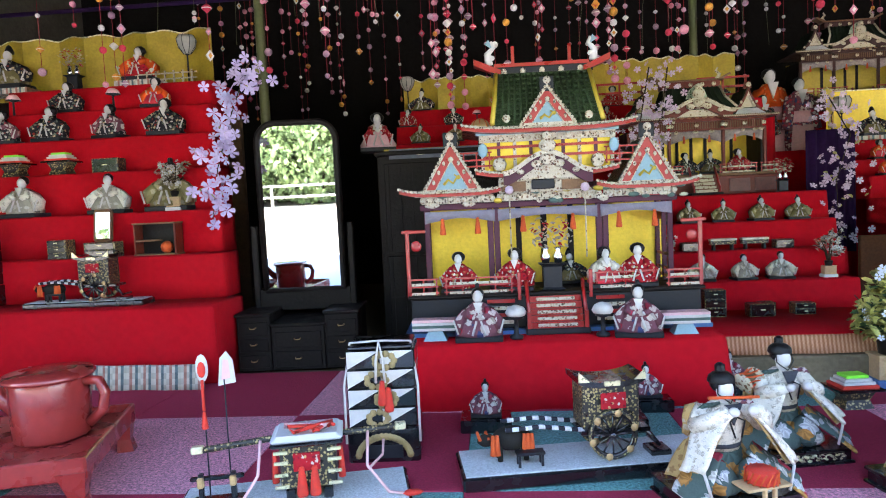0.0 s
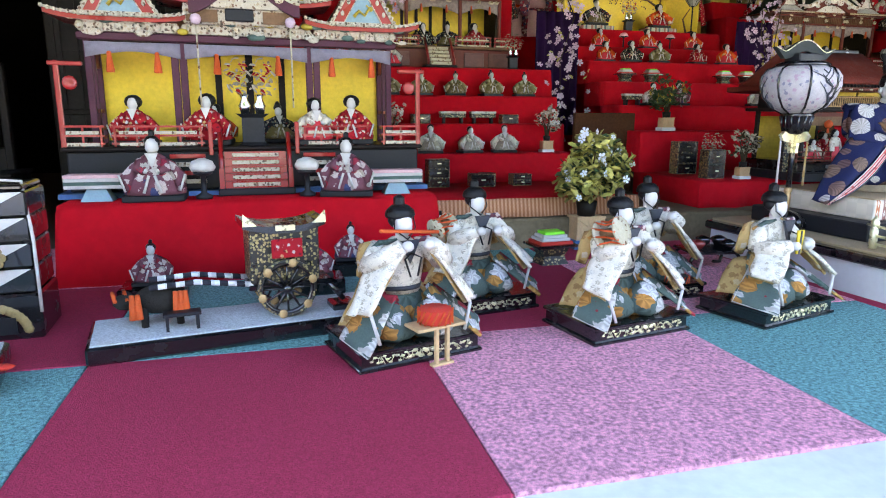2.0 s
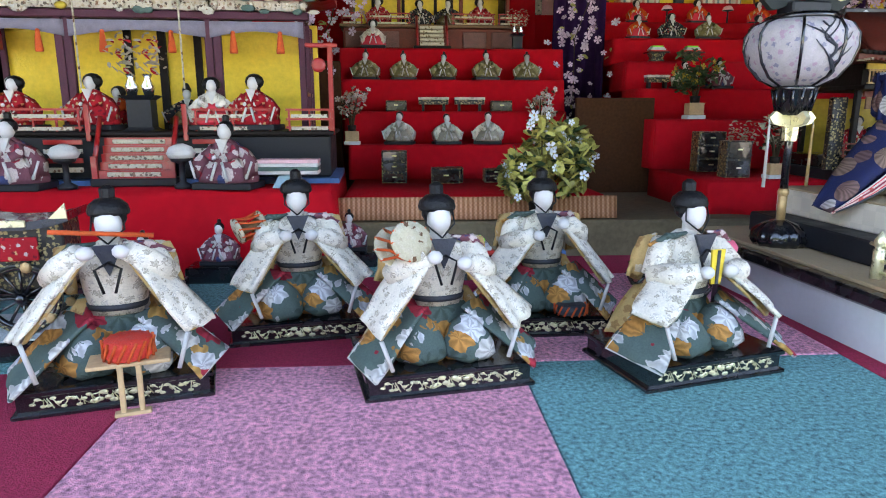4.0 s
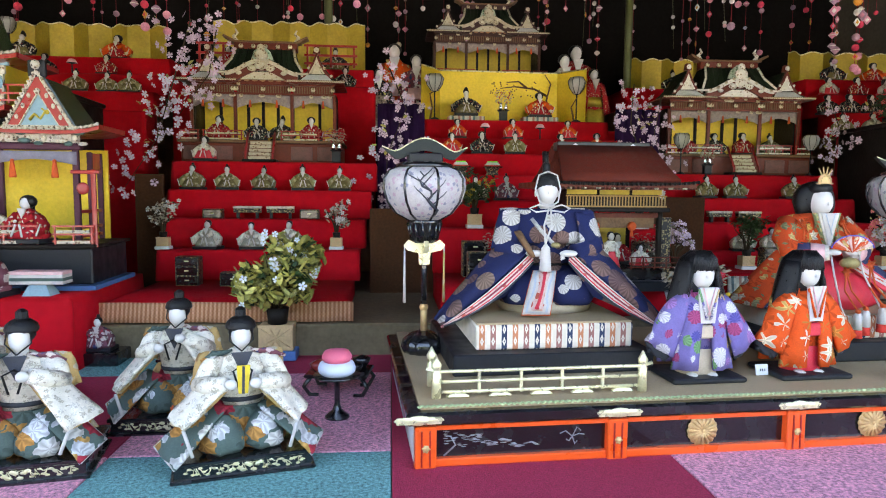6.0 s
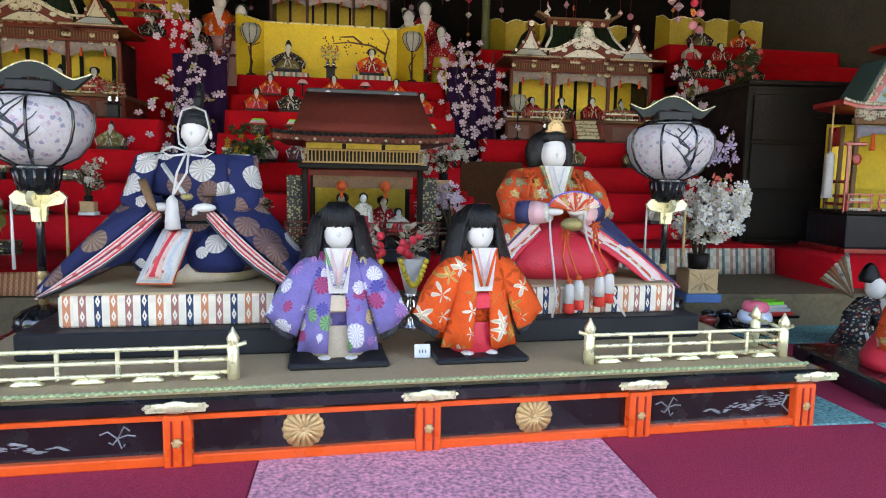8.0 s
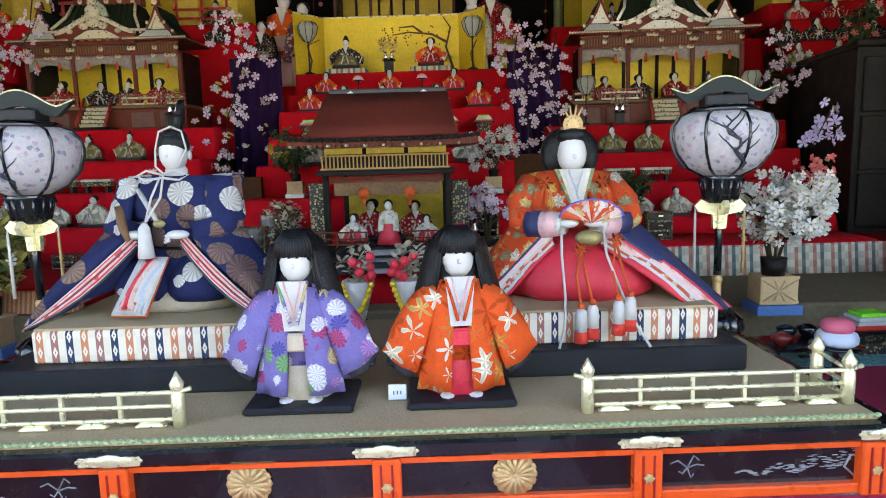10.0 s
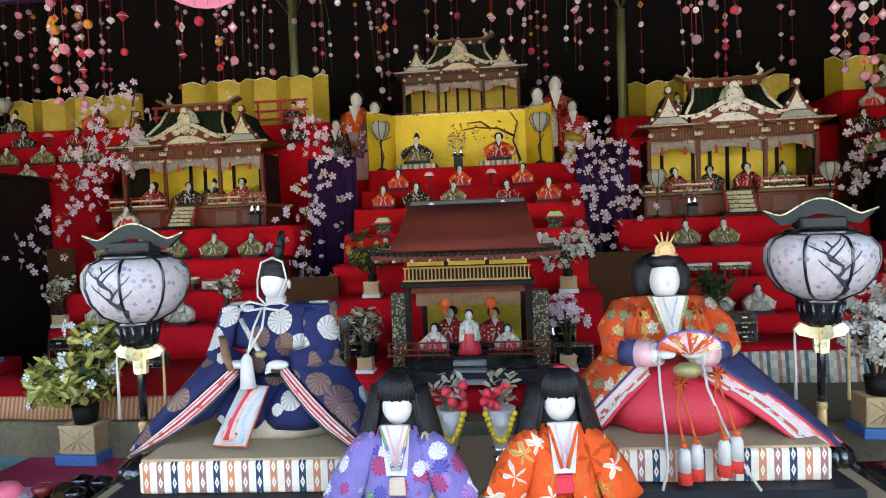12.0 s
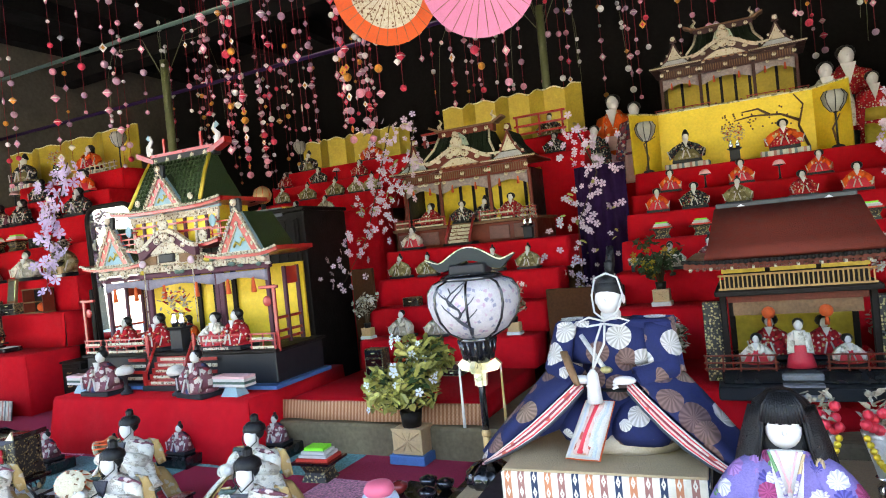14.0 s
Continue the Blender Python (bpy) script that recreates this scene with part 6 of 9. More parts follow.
def pine(x, s):
    g = G()
    rnd = random.Random(int(x * 100))
    g.tube([(x, 0.006, 0.016), (x + s * 0.02, 0.006, 0.034), (x + s * 0.012, 0.006, 0.050)], 0.0016, SILVERINK, 5)
    for k in range(110):
        u = rnd.random()
        px, pz = x + s * (0.003 + 0.16 * u), 0.028 + 0.004 * math.sin(22 * u) + 0.034 * (1 - u) ** 1.2 * rnd.uniform(0.2, 1)
        g.ball(px, 0.0068, pz, 0.0026, SILVERINK, sx=1.8, sy=0.12, sz=0.28, n=6)
    part("painted_pine", g, p, "silver pine tree painted on lacquer")
def crane(x):
    g = G()
    for dx, dz in ((-0.02, 0.01), (0.02, 0.004), (0.008, -0.014), (-0.01, -0.008), (0.014, 0.016)):
        g.tube([(x, 0.0065, 0.040), (x + dx * 0.6, 0.0065, 0.040 + dz), (x + dx * 1.1, 0.0065, 0.040 + dz * 0.6)], 0.0011, SILVERINK, 4)
    part("painted_crane", g, p, "silver bird outline painted on lacquer")
pine(0.05, 1)
pine(1.30, -1)
crane(0.275)
crane(1.075)
part("white_side", one(0.004, 0.30, 0.001, 0.008, 0.55, 0.075, WHITEPANEL), p, "plain white end board")
part("white_side", one(L - 0.004, 0.30, 0.001, 0.008, 0.55, 0.075, WHITEPANEL), p, "plain white end board")
part("top_edge", one(L / 2, 0.287, 0.075, L + 0.03, 0.60, 0.022, BLACK, b=0.004), p)
part("tatami_top", one(L / 2, 0.295, 0.097, L - 0.02, 0.58, 0.006, MAT_TATAMI, b=0.001), p, "woven straw tatami top")
g = G()
for i in range(260):
    g.ball(0.008 + (L - 0.016) * i / 259, 0.004 + 0.004 * (i % 2), 0.1025, 0.0042, MAT_EDGE, sz=0.5, n=6)
part("braid", g, p, "green and gold braid along the edge")
for x in (0.006, 0.352, 0.69, 1.02, L - 0.006):
    g = G()
    for dx, r in ((0, 0.016), (-0.02, 0.011), (0.02, 0.011), (-0.034, 0.006), (0.034, 0.006)):
        g.ball(x + dx, -0.014, 0.086, r, PALEGOLD, sx=1.3, sy=0.2, sz=0.55, n=10)
    g.box(x, -0.0135, 0.079, 0.075, 0.004, 0.012, PALEGOLD, b=0.001)
    part("corner_fitting", g, p, "engraved pale brass fitting")


def fence_run(x0, x1, y, back):
    f = thing("miniature_fence", "pale gilt miniature railing with pointed posts on the platform", "miniature fence", PLAT @ pose(0, 0, 0.104), group="gilt railings")
    for x in (x0, x1):
        g = G()
        g.lathe([(0.0085, 0), (0.0085, 0.044), (0.006, 0.046), (0.008, 0.052), (0.0095, 0.058), (0.005, 0.066), (0.001, 0.074)], PALEGOLD, 12, x, y, 0)
        part("post", g, f)
    g = G()
    xb = x0 if back < 0 else x1
    g.lathe([(0.0085, 0), (0.0085, 0.044), (0.006, 0.046), (0.008, 0.052), (0.0095, 0.058), (0.005, 0.066), (0.001, 0.074)], PALEGOLD, 12, xb, y + 0.07, 0)
    part("post", g, f)
    n = 5
    for k in range(1, n):
        part("baluster", one(x0 + (x1 - x0) * k / n, y, 0.006, 0.005, 0.005, 0.040, PALEGOLD), f)
    for z, e in ((0.046, 0.018), (0.028, 0.0), (0.010, 0.0)):
        g = G()
        g.tube([(x0 - e, y, z + 0.3 * e), (x0, y, z), (x1, y, z), (x1 + e, y, z + 0.3 * e)], 0.0032, PALEGOLD, 8)
        part("rail", g, f)
        g = G()
        g.tube([(xb, y, z), (xb, y + 0.07 + e, z + 0.3 * e)], 0.0032, PALEGOLD, 8)
        part("rail", g, f)
    for k in range(n):
        xx = x0 + (x1 - x0) * (k + 0.5) / n
        part("foot", one(xx, y, 0, 0.042, 0.010, 0.008, PALEGOLD, b=0.002, taper=0.7), f)


fence_run(0.042, 0.418, 0.045, -1)
fence_run(0.955, 1.305, 0.045, 1)


def dais(x0, x1, y0, d, label):
    c = PLAT @ pose(0, 0, 0.104)
    th = thing("doll_dais", label, "dais", c, group="seats of the emperor and empress")
    part("black_step", one((x0 + x1) / 2, y0 + d / 2, 0, x1 - x0, d, 0.042, SATIN, b=0.003), th)
    part("mat_block", one((x0 + x1) / 2 + 0.01, y0 + d / 2 + 0.012, 0.0425, (x1 - x0) * 0.80, d * 0.88, 0.050, STRIPE, b=0.003), th, "dais block bound in striped woven cloth")
    part("mat_top", one((x0 + x1) / 2 + 0.01, y0 + d / 2 + 0.012, 0.0925, (x1 - x0) * 0.79, d * 0.86, 0.004, MAT_TATAMI, b=0.001), th)


dais(0.090, 0.500, 0.165, 0.36, "stepped black dais topped with a striped woven mat block")
dais(0.815, 1.240, 0.185, 0.36, "stepped black dais topped with a striped woven mat block")
for x, lb in ((0.567, ""), (0.790, "")):
    thing("low_plinth", "flat black board under a standing girl doll", "plinth", PLAT @ pose(x, 0.125, 0.1035), one(0, 0, 0, 0.150, 0.115, 0.010, SATIN, b=0.003), group="girl dolls' bases")
tg = thing("wooden_tag", "small pale wooden plaque with dark marks beside the doll", "tag", PLAT @ pose(0.700, 0.110, 0.1045, -12))
part("plaque", one(0, 0, 0, 0.026, 0.004, 0.022, WHITEPANEL, b=0.001), tg)
g = G()
for i in range(3):
    g.box(-0.005 + 0.005 * i, -0.0032, 0.008, 0.0014, 0.001, 0.005, DARKSILK)
part("marks", g, tg)


def bonbori(m, s=1.0):
    """A standing lantern: ribbed foot, pole, bracket, painted shade with black ribs, winged top."""
    b = thing("standing_lantern", "black lacquered lantern with blossom-painted white shade and pale brackets", "lantern", m @ Matrix.Scale(s, 4), group="large paper lanterns")
    g = G()
    n = 26
    rings = []
    for r, z in ((0.046, 0.0), (0.052, 0.010), (0.048, 0.028), (0.032, 0.042), (0.012, 0.050)):
        rings.append([(r * (1 + 0.05 * math.cos(13 * 2 * math.pi * j / 52)) * math.cos(2 * math.pi * j / 52), r * (1 + 0.05 * math.cos(13 * 2 * math.pi * j / 52)) * math.sin(2 * math.pi * j / 52), z) for j in range(52)])
    g.rings(rings, BLACK)
    part("foot", g, b, "ribbed black lacquer foot")
    g = G()
    g.cyl(0, 0, 0.05, 0.0085, 0.055, GOLD, 12)
    g.ball(0, 0, 0.105, 0.011, GOLD, n=10)
    part("collar", g, b, "gold pole sleeve")
    g = G()
    g.cyl(0, 0, 0.10, 0.0075, 0.19, BLACK, 12)
    part("pole", g, b)
    g = G()
    for a in (0, 90):
        M = pose(0, 0, 0, 0, 0, a)
        g.slab([(-0.012, 0.205), (0.012, 0.205), (0.014, 0.232), (0.040, 0.238), (0.048, 0.250), (0.036, 0.262), (0.020, 0.254), (-0.020, 0.254), (-0.036, 0.262), (-0.048, 0.250), (-0.040, 0.238), (-0.014, 0.232)], 0.010, PALEGOLD, -0.005, M)
    part("bracket", g, b, "pale scalloped brackets")
    g = G()
    g.lathe([(0.022, 0.255), (0.036, 0.275), (0.038, 0.300), (0.042, 0.304), (0.034, 0.312)], BLACK, 24)
    for k in range(14):
        a = 2 * math.pi * k / 14
        g.tube([(0.030 * math.cos(a), 0.030 * math.sin(a), 0.262), (0.0395 * math.cos(a), 0.0395 * math.sin(a), 0.302)], 0.003, BLACK, 5)
    part("cup", g, b, "fluted black cup")
    prof = [(0.036, 0.308), (0.066, 0.324), (0.086, 0.350), (0.095, 0.378), (0.094, 0.402), (0.082, 0.420), (0.062, 0.428)]
    g = G()
    g.lathe(prof, LAMPSHADE, 36)
    sh = part("shade", g, b, "white paper shade painted with plum blossom")
    g = G()
    rnd = random.Random(5)
    def on(a, z):
        for (r0, z0), (r1, z1) in zip(prof, prof[1:]):
            if z0 <= z <= z1:
                r = r0 + (r1 - r0) * (z - z0) / (z1 - z0) + 0.0012
                return (r * math.cos(a), r * math.sin(a), z)
        return (0.06 * math.cos(a), 0.06 * math.sin(a), z)
    for base_a in (-1.35, 0.75, 2.8):
        at = lambda i: base_a - 0.055 * i + 0.10 * math.sin(1.7 * i)
        g.tube([on(at(i), 0.322 + 0.0105 * i) for i in range(10)], 0.0042, DARKSILK, 5, 0.0016)
        for i in range(1, 9):
            sg = (-1) ** i
            rise = rnd.uniform(0.004, 0.009)
            g.tube([on(at(i) + sg * (0.085 * k + 0.02 * math.sin(3 * k)), 0.322 + 0.0105 * i + rise * k) for k in range(5)], 0.0019, DARKSILK, 5, 0.0007)
    part("painted_branch", g, sh, "dark painted plum branch")
    for k in range(8):
        a = 2 * math.pi * k / 8 + 0.2
        g = G()
        g.tube([((r + 0.0012) * math.cos(a), (r + 0.0012) * math.sin(a), z) for r, z in prof], 0.0028, BLACK, 6)
        part("rib", g, b)
    g = G()
    g.lathe([(0.064, 0.426), (0.066, 0.434), (0.050, 0.440)], BLACK, 28)
    g.box(0, 0, 0.438, 0.078, 0.05, 0.022, SATIN, b=0.003)
    part("cap_ring", g, b)
    n = 20
    prof2, low2 = [], []
    for i in range(n + 1):
        u = abs(2 * i / n - 1)
        x = 0.098 * (2 * i / n - 1)
        prof2.append((x, 0.464 + 0.030 * max(0, math.cos(u * 2.3)) ** 1.3 + 0.04 * max(0, u - 0.74)))
        low2.append((x, 0.446 + 0.020 * max(0, math.cos(u * 2.6)) ** 1.5 + 0.09 * max(0, u - 0.70)))
    GREYWING = mat("grey_lacquer", (0.022, 0.026, 0.025), 0.6, 0, 40, 0.2)
    GREYWING.node_tree.nodes["Principled BSDF"].inputs["Specular IOR Level"].default_value = 0.2
    g = G()
    g.slab(prof2 + low2[::-1], 0.014, GREYWING, -0.007)
    g.tube([(x, -0.007, z) for x, z in prof2], 0.0016, PALEGOLD, 5)
    part("wing_top", g, b, "scalloped dark top board with pale edge")
    for sx in (-1, 1):
        g = G()
        g.tube([(sx * 0.046, 0, 0.25), (sx * 0.046, -0.002, 0.235)], 0.0015, WHITESILK, 5)
        g.lathe([(0.0022, 0), (0.0024, -0.03), (0.0034, -0.12)], GOLDBROC if sx > 0 else WHITESILK, 10, sx * 0.046, -0.002, 0.236, wave=0.05)
        part("tassel", g, b, "long pale silk tassel")
    return b


bonbori(pose(1.590, 1.553, 0.1045, 0, 0, 4), 0.955)
bonbori(pose(2.822, 1.665, 0.1045, 0, 0, -4), 0.955)


# ---- standing mirror, cabinets and lacquerware ----
mm = thing("standing_mirror", "dark wooden dressing mirror with arched glass and drawers", "mirror", pose(-0.665, 2.30, -0.001, 0, 0, 4))
W, H0 = 0.165, 0.27
arch = [(-W, 0.0)] + [(-W + 0.075 * (1 - math.cos(a * math.pi / 16)), 0.595 + 0.075 * math.sin(a * math.pi / 16)) for a in range(0, 9)]
arch = arch + [(-x, z) for x, z in reversed(arch)]
tip = pose(0, 0.16, H0, 1.5)
g = G()
g.slab(arch[::-1], 0.022, DARKWOOD, 0.006, tip)
part("mirror_back", g, mm)
g = G()
g.slab([(x * 0.86, 0.020 + z * 0.955) for x, z in arch][::-1], 0.004, MIRROR, 0.0, tip)
part("mirror_glass", g, mm, "clear silvered mirror glass")
g = G()
g.tube([tip @ Vector((x * 0.94, 0.0, 0.010 + z * 0.978)) for x, z in arch] + [tip @ Vector((arch[0][0] * 0.94, 0, 0.01))], 0.012, DARKWOOD, 8)
part("mirror_frame", g, mm, "rounded dark wooden frame")
for sx in (-1, 1):
    part("upright", one(sx * 0.19, 0.165, 0.20, 0.024, 0.03, 0.34, DARKWOOD, b=0.004), mm)
part("cross_board", one(0, 0.17, 0.20, 0.40, 0.03, 0.085, DARKWOOD, b=0.004), mm)
for x, w, h, nd in ((-0.165, 0.125, 0.205, 3), (0.165, 0.125, 0.205, 3), (0, 0.20, 0.165, 2)):
    c = part("drawer_case", one(x, 0.10, 0.0, w, 0.22, h, DARKWOOD, b=0.003), mm)
    part("case_top", one(x, 0.10, h, w + 0.012, 0.235, 0.012, DARKWOOD, b=0.003), c)
    for k in range(nd):
        hh = (h - 0.02) / nd
        part("drawer", one(x, -0.012, 0.012 + k * hh, w * 0.88, 0.008, hh - 0.012, DARKWOOD, b=0.003), c)
        g = G()
        g.tube([(x - 0.012, -0.018, 0.012 + k * hh + hh / 2), (x - 0.008, -0.026, 0.008 + k * hh + hh / 2), (x + 0.008, -0.026, 0.008 + k * hh + hh / 2), (x + 0.012, -0.018, 0.012 + k * hh + hh / 2)], 0.002, GOLD, 5)
        part("handle", g, c)


def tansu(label, m, w, d, h, rows, slats=False):
    c = thing("wooden_chest", label, "chest", m, group="dark wooden chests")
    part("carcass", one(0, d / 2, 0, w, d, h, DARKWOOD, b=0.004), c)
    part("top_board", one(0, d / 2 - 0.005, h, w + 0.02, d + 0.02, 0.018, DARKWOOD, b=0.004), c)
    for k in range(rows):
        hh = (h - 0.04) / rows
        for s in (-1, 1) if slats else (0,):
            ww = w * (0.45 if slats else 0.93)
            f = part("front_panel", one(s * w * 0.235, -0.006, 0.02 + k * hh, ww, 0.012, hh - 0.012, DARKWOOD, b=0.003), c)
            if slats:
                for q in range(7):
                    part("slat", one(s * w * 0.235 + ww * (q / 6 - 0.5) * 0.9, -0.015, 0.03 + k * hh, 0.006, 0.006, hh - 0.03, DARKWOOD), f)
                part("bar", one(s * w * 0.235, -0.017, 0.02 + k * hh + hh * 0.5, ww * 0.94, 0.006, 0.008, DARKWOOD), f)
            else:
                g = G()
                g.tube([(-0.025, -0.014, 0.02 + k * hh + hh * 0.55), (-0.02, -0.024, 0.02 + k * hh + hh * 0.47), (0.02, -0.024, 0.02 + k * hh + hh * 0.47), (0.025, -0.014, 0.02 + k * hh + hh * 0.55)], 0.003, DARKWOOD, 6)
                part("iron_handle", g, f)
    return c


tansu("tall black-stained wooden cabinet with latticed doors", pose(-0.03, 2.62, -0.001, 0, 0, 3), 0.72, 0.34, 0.80, 2, True)
tansu("tall black-stained wooden chest with iron handles", pose(3.82, 2.50, -0.001, 0, 0, -6), 0.52, 0.5, 0.75, 4)
# brocade runner on the cabinet
g = G()
g.box(0, 0.10, 0, 0.60, 0.30, 0.006, GILTDK)
g.box(0, -0.052, -0.035, 0.56, 0.004, 0.040, mat("blue_grey_brocade", (0.11, 0.12, 0.15), 0.7, 0, 40, 0.4))
for i in range(3):
    g.ball(-0.15 + 0.15 * i, -0.055, -0.015, 0.018, PALEGOLD, sx=1.5, sy=0.2, sz=0.4, n=8)
thing("runner_cloth", "blue-grey and gold brocade runner over the cabinet top", "cloth", pose(-0.06, 2.665, 0.819, 0, 0, 3), g)
DANCE = seated(WHITEBROC, REDBROC, hair="lady", h=0.17, lap=PINKSILK, reach=0.8)
tagged(thing("dancer_doll", "standing dancer doll in white and red kimono", "doll", pose(-0.4, 2.72, 0.827, 0, 0, 10), DANCE))
g = G()
g.ball(0, 0, 0.075, 0.042, GOLD, n=20)
g.lathe([(0.03, 0), (0.012, 0.01), (0.01, 0.034)], SATIN, 12)
for k in range(8):
    a = k * math.pi / 4
    g.tube([(0.043 * math.sin(b) * math.cos(a), 0.043 * math.sin(b) * math.sin(a), 0.075 - 0.043 * math.cos(b)) for b in (0.1, 0.8, 1.57, 2.3, 3.0)], 0.0022, ORTASSEL, 4)
thing("thread_ball", "gold embroidered thread ball on a small stand", "ornament", pose(0.038, 2.72, 0.827), g)

OLDGOLD = mat("old_gold", (0.30, 0.22, 0.10), 0.5, 0.3, 90, 0.4)
# stacked lacquer case with white triangles
b = thing("lacquer_case", "tall black lacquer case with white triangles, gold crests, red cord", "lacquer box", pose(-0.185, 1.395, 0.001, 0, 0, 4))
g = G()
g.box(0, 0.07, 0, 0.166, 0.13, 0.082, BLACK, b=0.004)
part("lower_stand", g, b, "black lacquer stand with gold clouds")
g = G()
for k in range(18):
    a = math.pi * (0.05 + 0.9 * k / 17)
    g.ball(0.060 * math.cos(a), 0.004, 0.012 + 0.050 * math.sin(a), 0.009, OLDGOLD, sy=0.15, n=7)
part("gold_cloud", g, b)
part("stand_opening", one(0, 0.004, 0.012, 0.085, 0.004, 0.030, SATIN), b)
for k in range(4):
    z = 0.084 + 0.0445 * k
    t = part("tier", one(0, 0.07, z, 0.158, 0.125, 0.0435, BLACK, b=0.003), b)
    for i in range(2):
        x0 = -0.076 + 0.076 * i
        g = G()
        g.slab([(x0, z + 0.002), (x0 + 0.074, z + 0.042), (x0, z + 0.042)][:: 1 if k % 1 == 0 else -1], 0.003, WHITESILK, 0.0045)
        part("white_triangle", g, t)
    g = G()
    for q in range(9):
        a = q * 0.7
        g.ball(-0.01 + 0.02 * (k % 2) + 0.022 * math.cos(a), 0.004, z + 0.02 + 0.016 * math.sin(a), 0.0085, OLDGOLD, sy=0.15, n=7)
    part("gold_crest", g, t)
g = G()
g.box(0, 0.07, 0.262, 0.150, 0.120, 0.010, BLACK, b=0.003)
part("lid", g, b)
g = G()
for sx in (-1, 1):
    g.tube([(sx * 0.084, 0.0, 0.05), (sx * 0.084, 0.002, 0.18), (sx * 0.07, 0.03, 0.276), (0, 0.0, 0.285), (sx * 0.008, -0.006, 0.24), (sx * 0.010, -0.006, 0.19)], 0.003, WHITESILK, 6)
part("cord", g, b, "pale twisted silk cord")
g = G()
for dx, z in ((0.004, 0.19), (0.018, 0.175)):
    tassel(g, dx, -0.010, z, 0.05, REDTASSEL)
part("tassel", g, b, "red silk tassels")
g = G()
g.tube([(0.0, -0.006, 0.06), (0.0, -0.03, 0.035), (-0.02, -0.10, 0.034)], 0.003, PINKSILK, 6)
part("trailing_cord", g, b)


def base_board(name, label, p0, p1, d, h=0.03):
    """A long black base board with a pale speckled top, whose front foot runs from p0 to p1."""
    a, c = Vector(p0), Vector(p1)
    ang = math.degrees(math.atan2(c.y - a.y, c.x - a.x))
    w = (c - a).length
    t = thing(name, label, name.replace("_", " "), pose(a.x, a.y, 0.0012, 0, 0, ang))
    part("base_board", one(w / 2, d / 2, 0, w, d, h, BLACK, b=0.004), t, "black lacquer base")
    part("base_top", one(w / 2, d / 2, h - 0.002, w - 0.014, d - 0.014, 0.004, mat("speckled_paper", (0.52, 0.56, 0.58), 0.8, 0, 260, 0.5, 0.4)), t, "pale speckled paper top")
    return t, w


sed, w = base_board("sedan_model", "black and gold palanquin model with red tassels on black base", (-0.521, 1.040), (-0.084, 1.140), 0.175)
SX = 0.255
g = G()
g.box(SX, 0.085, 0.058, 0.105, 0.075, 0.085, LACQUERGOLD, b=0.004)
part("cabin", g, sed, "black lacquer cabin with gold scrolls")
for dx in (-0.05, 0.05):
    for z in (0.062, 0.085, 0.108, 0.128):
        part("gold_mount", one(SX + dx, 0.046, z, 0.026, 0.006, 0.006, PALEGOLD, b=0.001), sed)
    part("leg", one(SX + dx * 0.7, 0.085, 0.032, 0.018, 0.07, 0.026, BLACK, b=0.003), sed)
    g = G()
    g.lathe([(0.004, 0), (0.007, -0.06)], REDTASSEL, 8, SX + dx * 1.25, 0.06, 0.13)
    part("side_tassel", g, sed, "red silk tassel")
part("red_blind", one(SX - 0.002, 0.045, 0.094, 0.050, 0.006, 0.034, REDBROC, b=0.001), sed, "red brocade blind")
for dx in (-0.012, 0.012):
    g = G()
    tassel(g, SX + dx, 0.040, 0.098, 0.05, REDTASSEL)
    part("tassel", g, sed)
part("roof_lip", one(SX, 0.085, 0.143, 0.135, 0.105, 0.008, BLACK, b=0.003), sed)
part("roof", one(SX, 0.085, 0.151, 0.135, 0.10, 0.012, WHITEPANEL, b=0.004, taper=0.9), sed, "pale roof boards")
g = G()
g.tube([(SX - 0.215, 0.085, 0.136), (SX - 0.08, 0.085, 0.147), (SX + 0.08, 0.085, 0.147), (SX + 0.19, 0.085, 0.150)], 0.0065, LACQUERGOLD, 8)
part("carrying_pole", g, sed, "gold-lacquered carrying pole")
for dx in (-0.208, 0.18):
    part("pole_end", one(SX + dx, 0.085, 0.132 if dx < 0 else 0.143, 0.022, 0.016, 0.014, PALEGOLD, b=0.002), sed)
g = G()
rnd = random.Random(8)
pts = [(SX + rnd.uniform(-0.05, 0.05), 0.06 + rnd.uniform(-0.02, 0.03), 0.168 + rnd.uniform(0, 0.012)) for _ in range(26)]
g.tube(pts, 0.0035, PINKSILK, 6)
g.tube([(p[0] + 0.005, p[1] - 0.01, p[2] + 0.002) for p in pts[::-2]], 0.0035, REDTASSEL, 6)
part("cord_heap", g, sed, "heaped pink and red silk cords")
for x0, x1 in ((SX - 0.09, SX - 0.13), (SX + 0.115, SX + 0.15)):
    g = G()
    g.tube([(x0, 0.08, 0.147), (x0 - 0.004, 0.05, 0.09), (x1, 0.035, 0.04), (x1 + 0.03, 0.03, 0.036)], 0.003, PINKSILK, 6)
    tassel(g, x1 + 0.04, 0.03, 0.042, 0.012, REDTASSEL)
    g.ball(x1 + 0.045, 0.03, 0.036, 0.012, REDTASSEL, sx=1.8, sz=0.4, n=8)
    part("cord", g, sed, "pink cord ending in red tassel")
for dx in (0.05, 0.11):
    st = part("pole_rest", one(dx, 0.085, 0.032, 0.010, 0.012, 0.06, BLACK, b=0.002), sed)
    part("cap", one(dx, 0.079, 0.066, 0.012, 0.012, 0.02, GOLD, b=0.002), st)
part("rest_bar", one(0.08, 0.085, 0.078, 0.10, 0.010, 0.008, BLACK, b=0.002), sed)
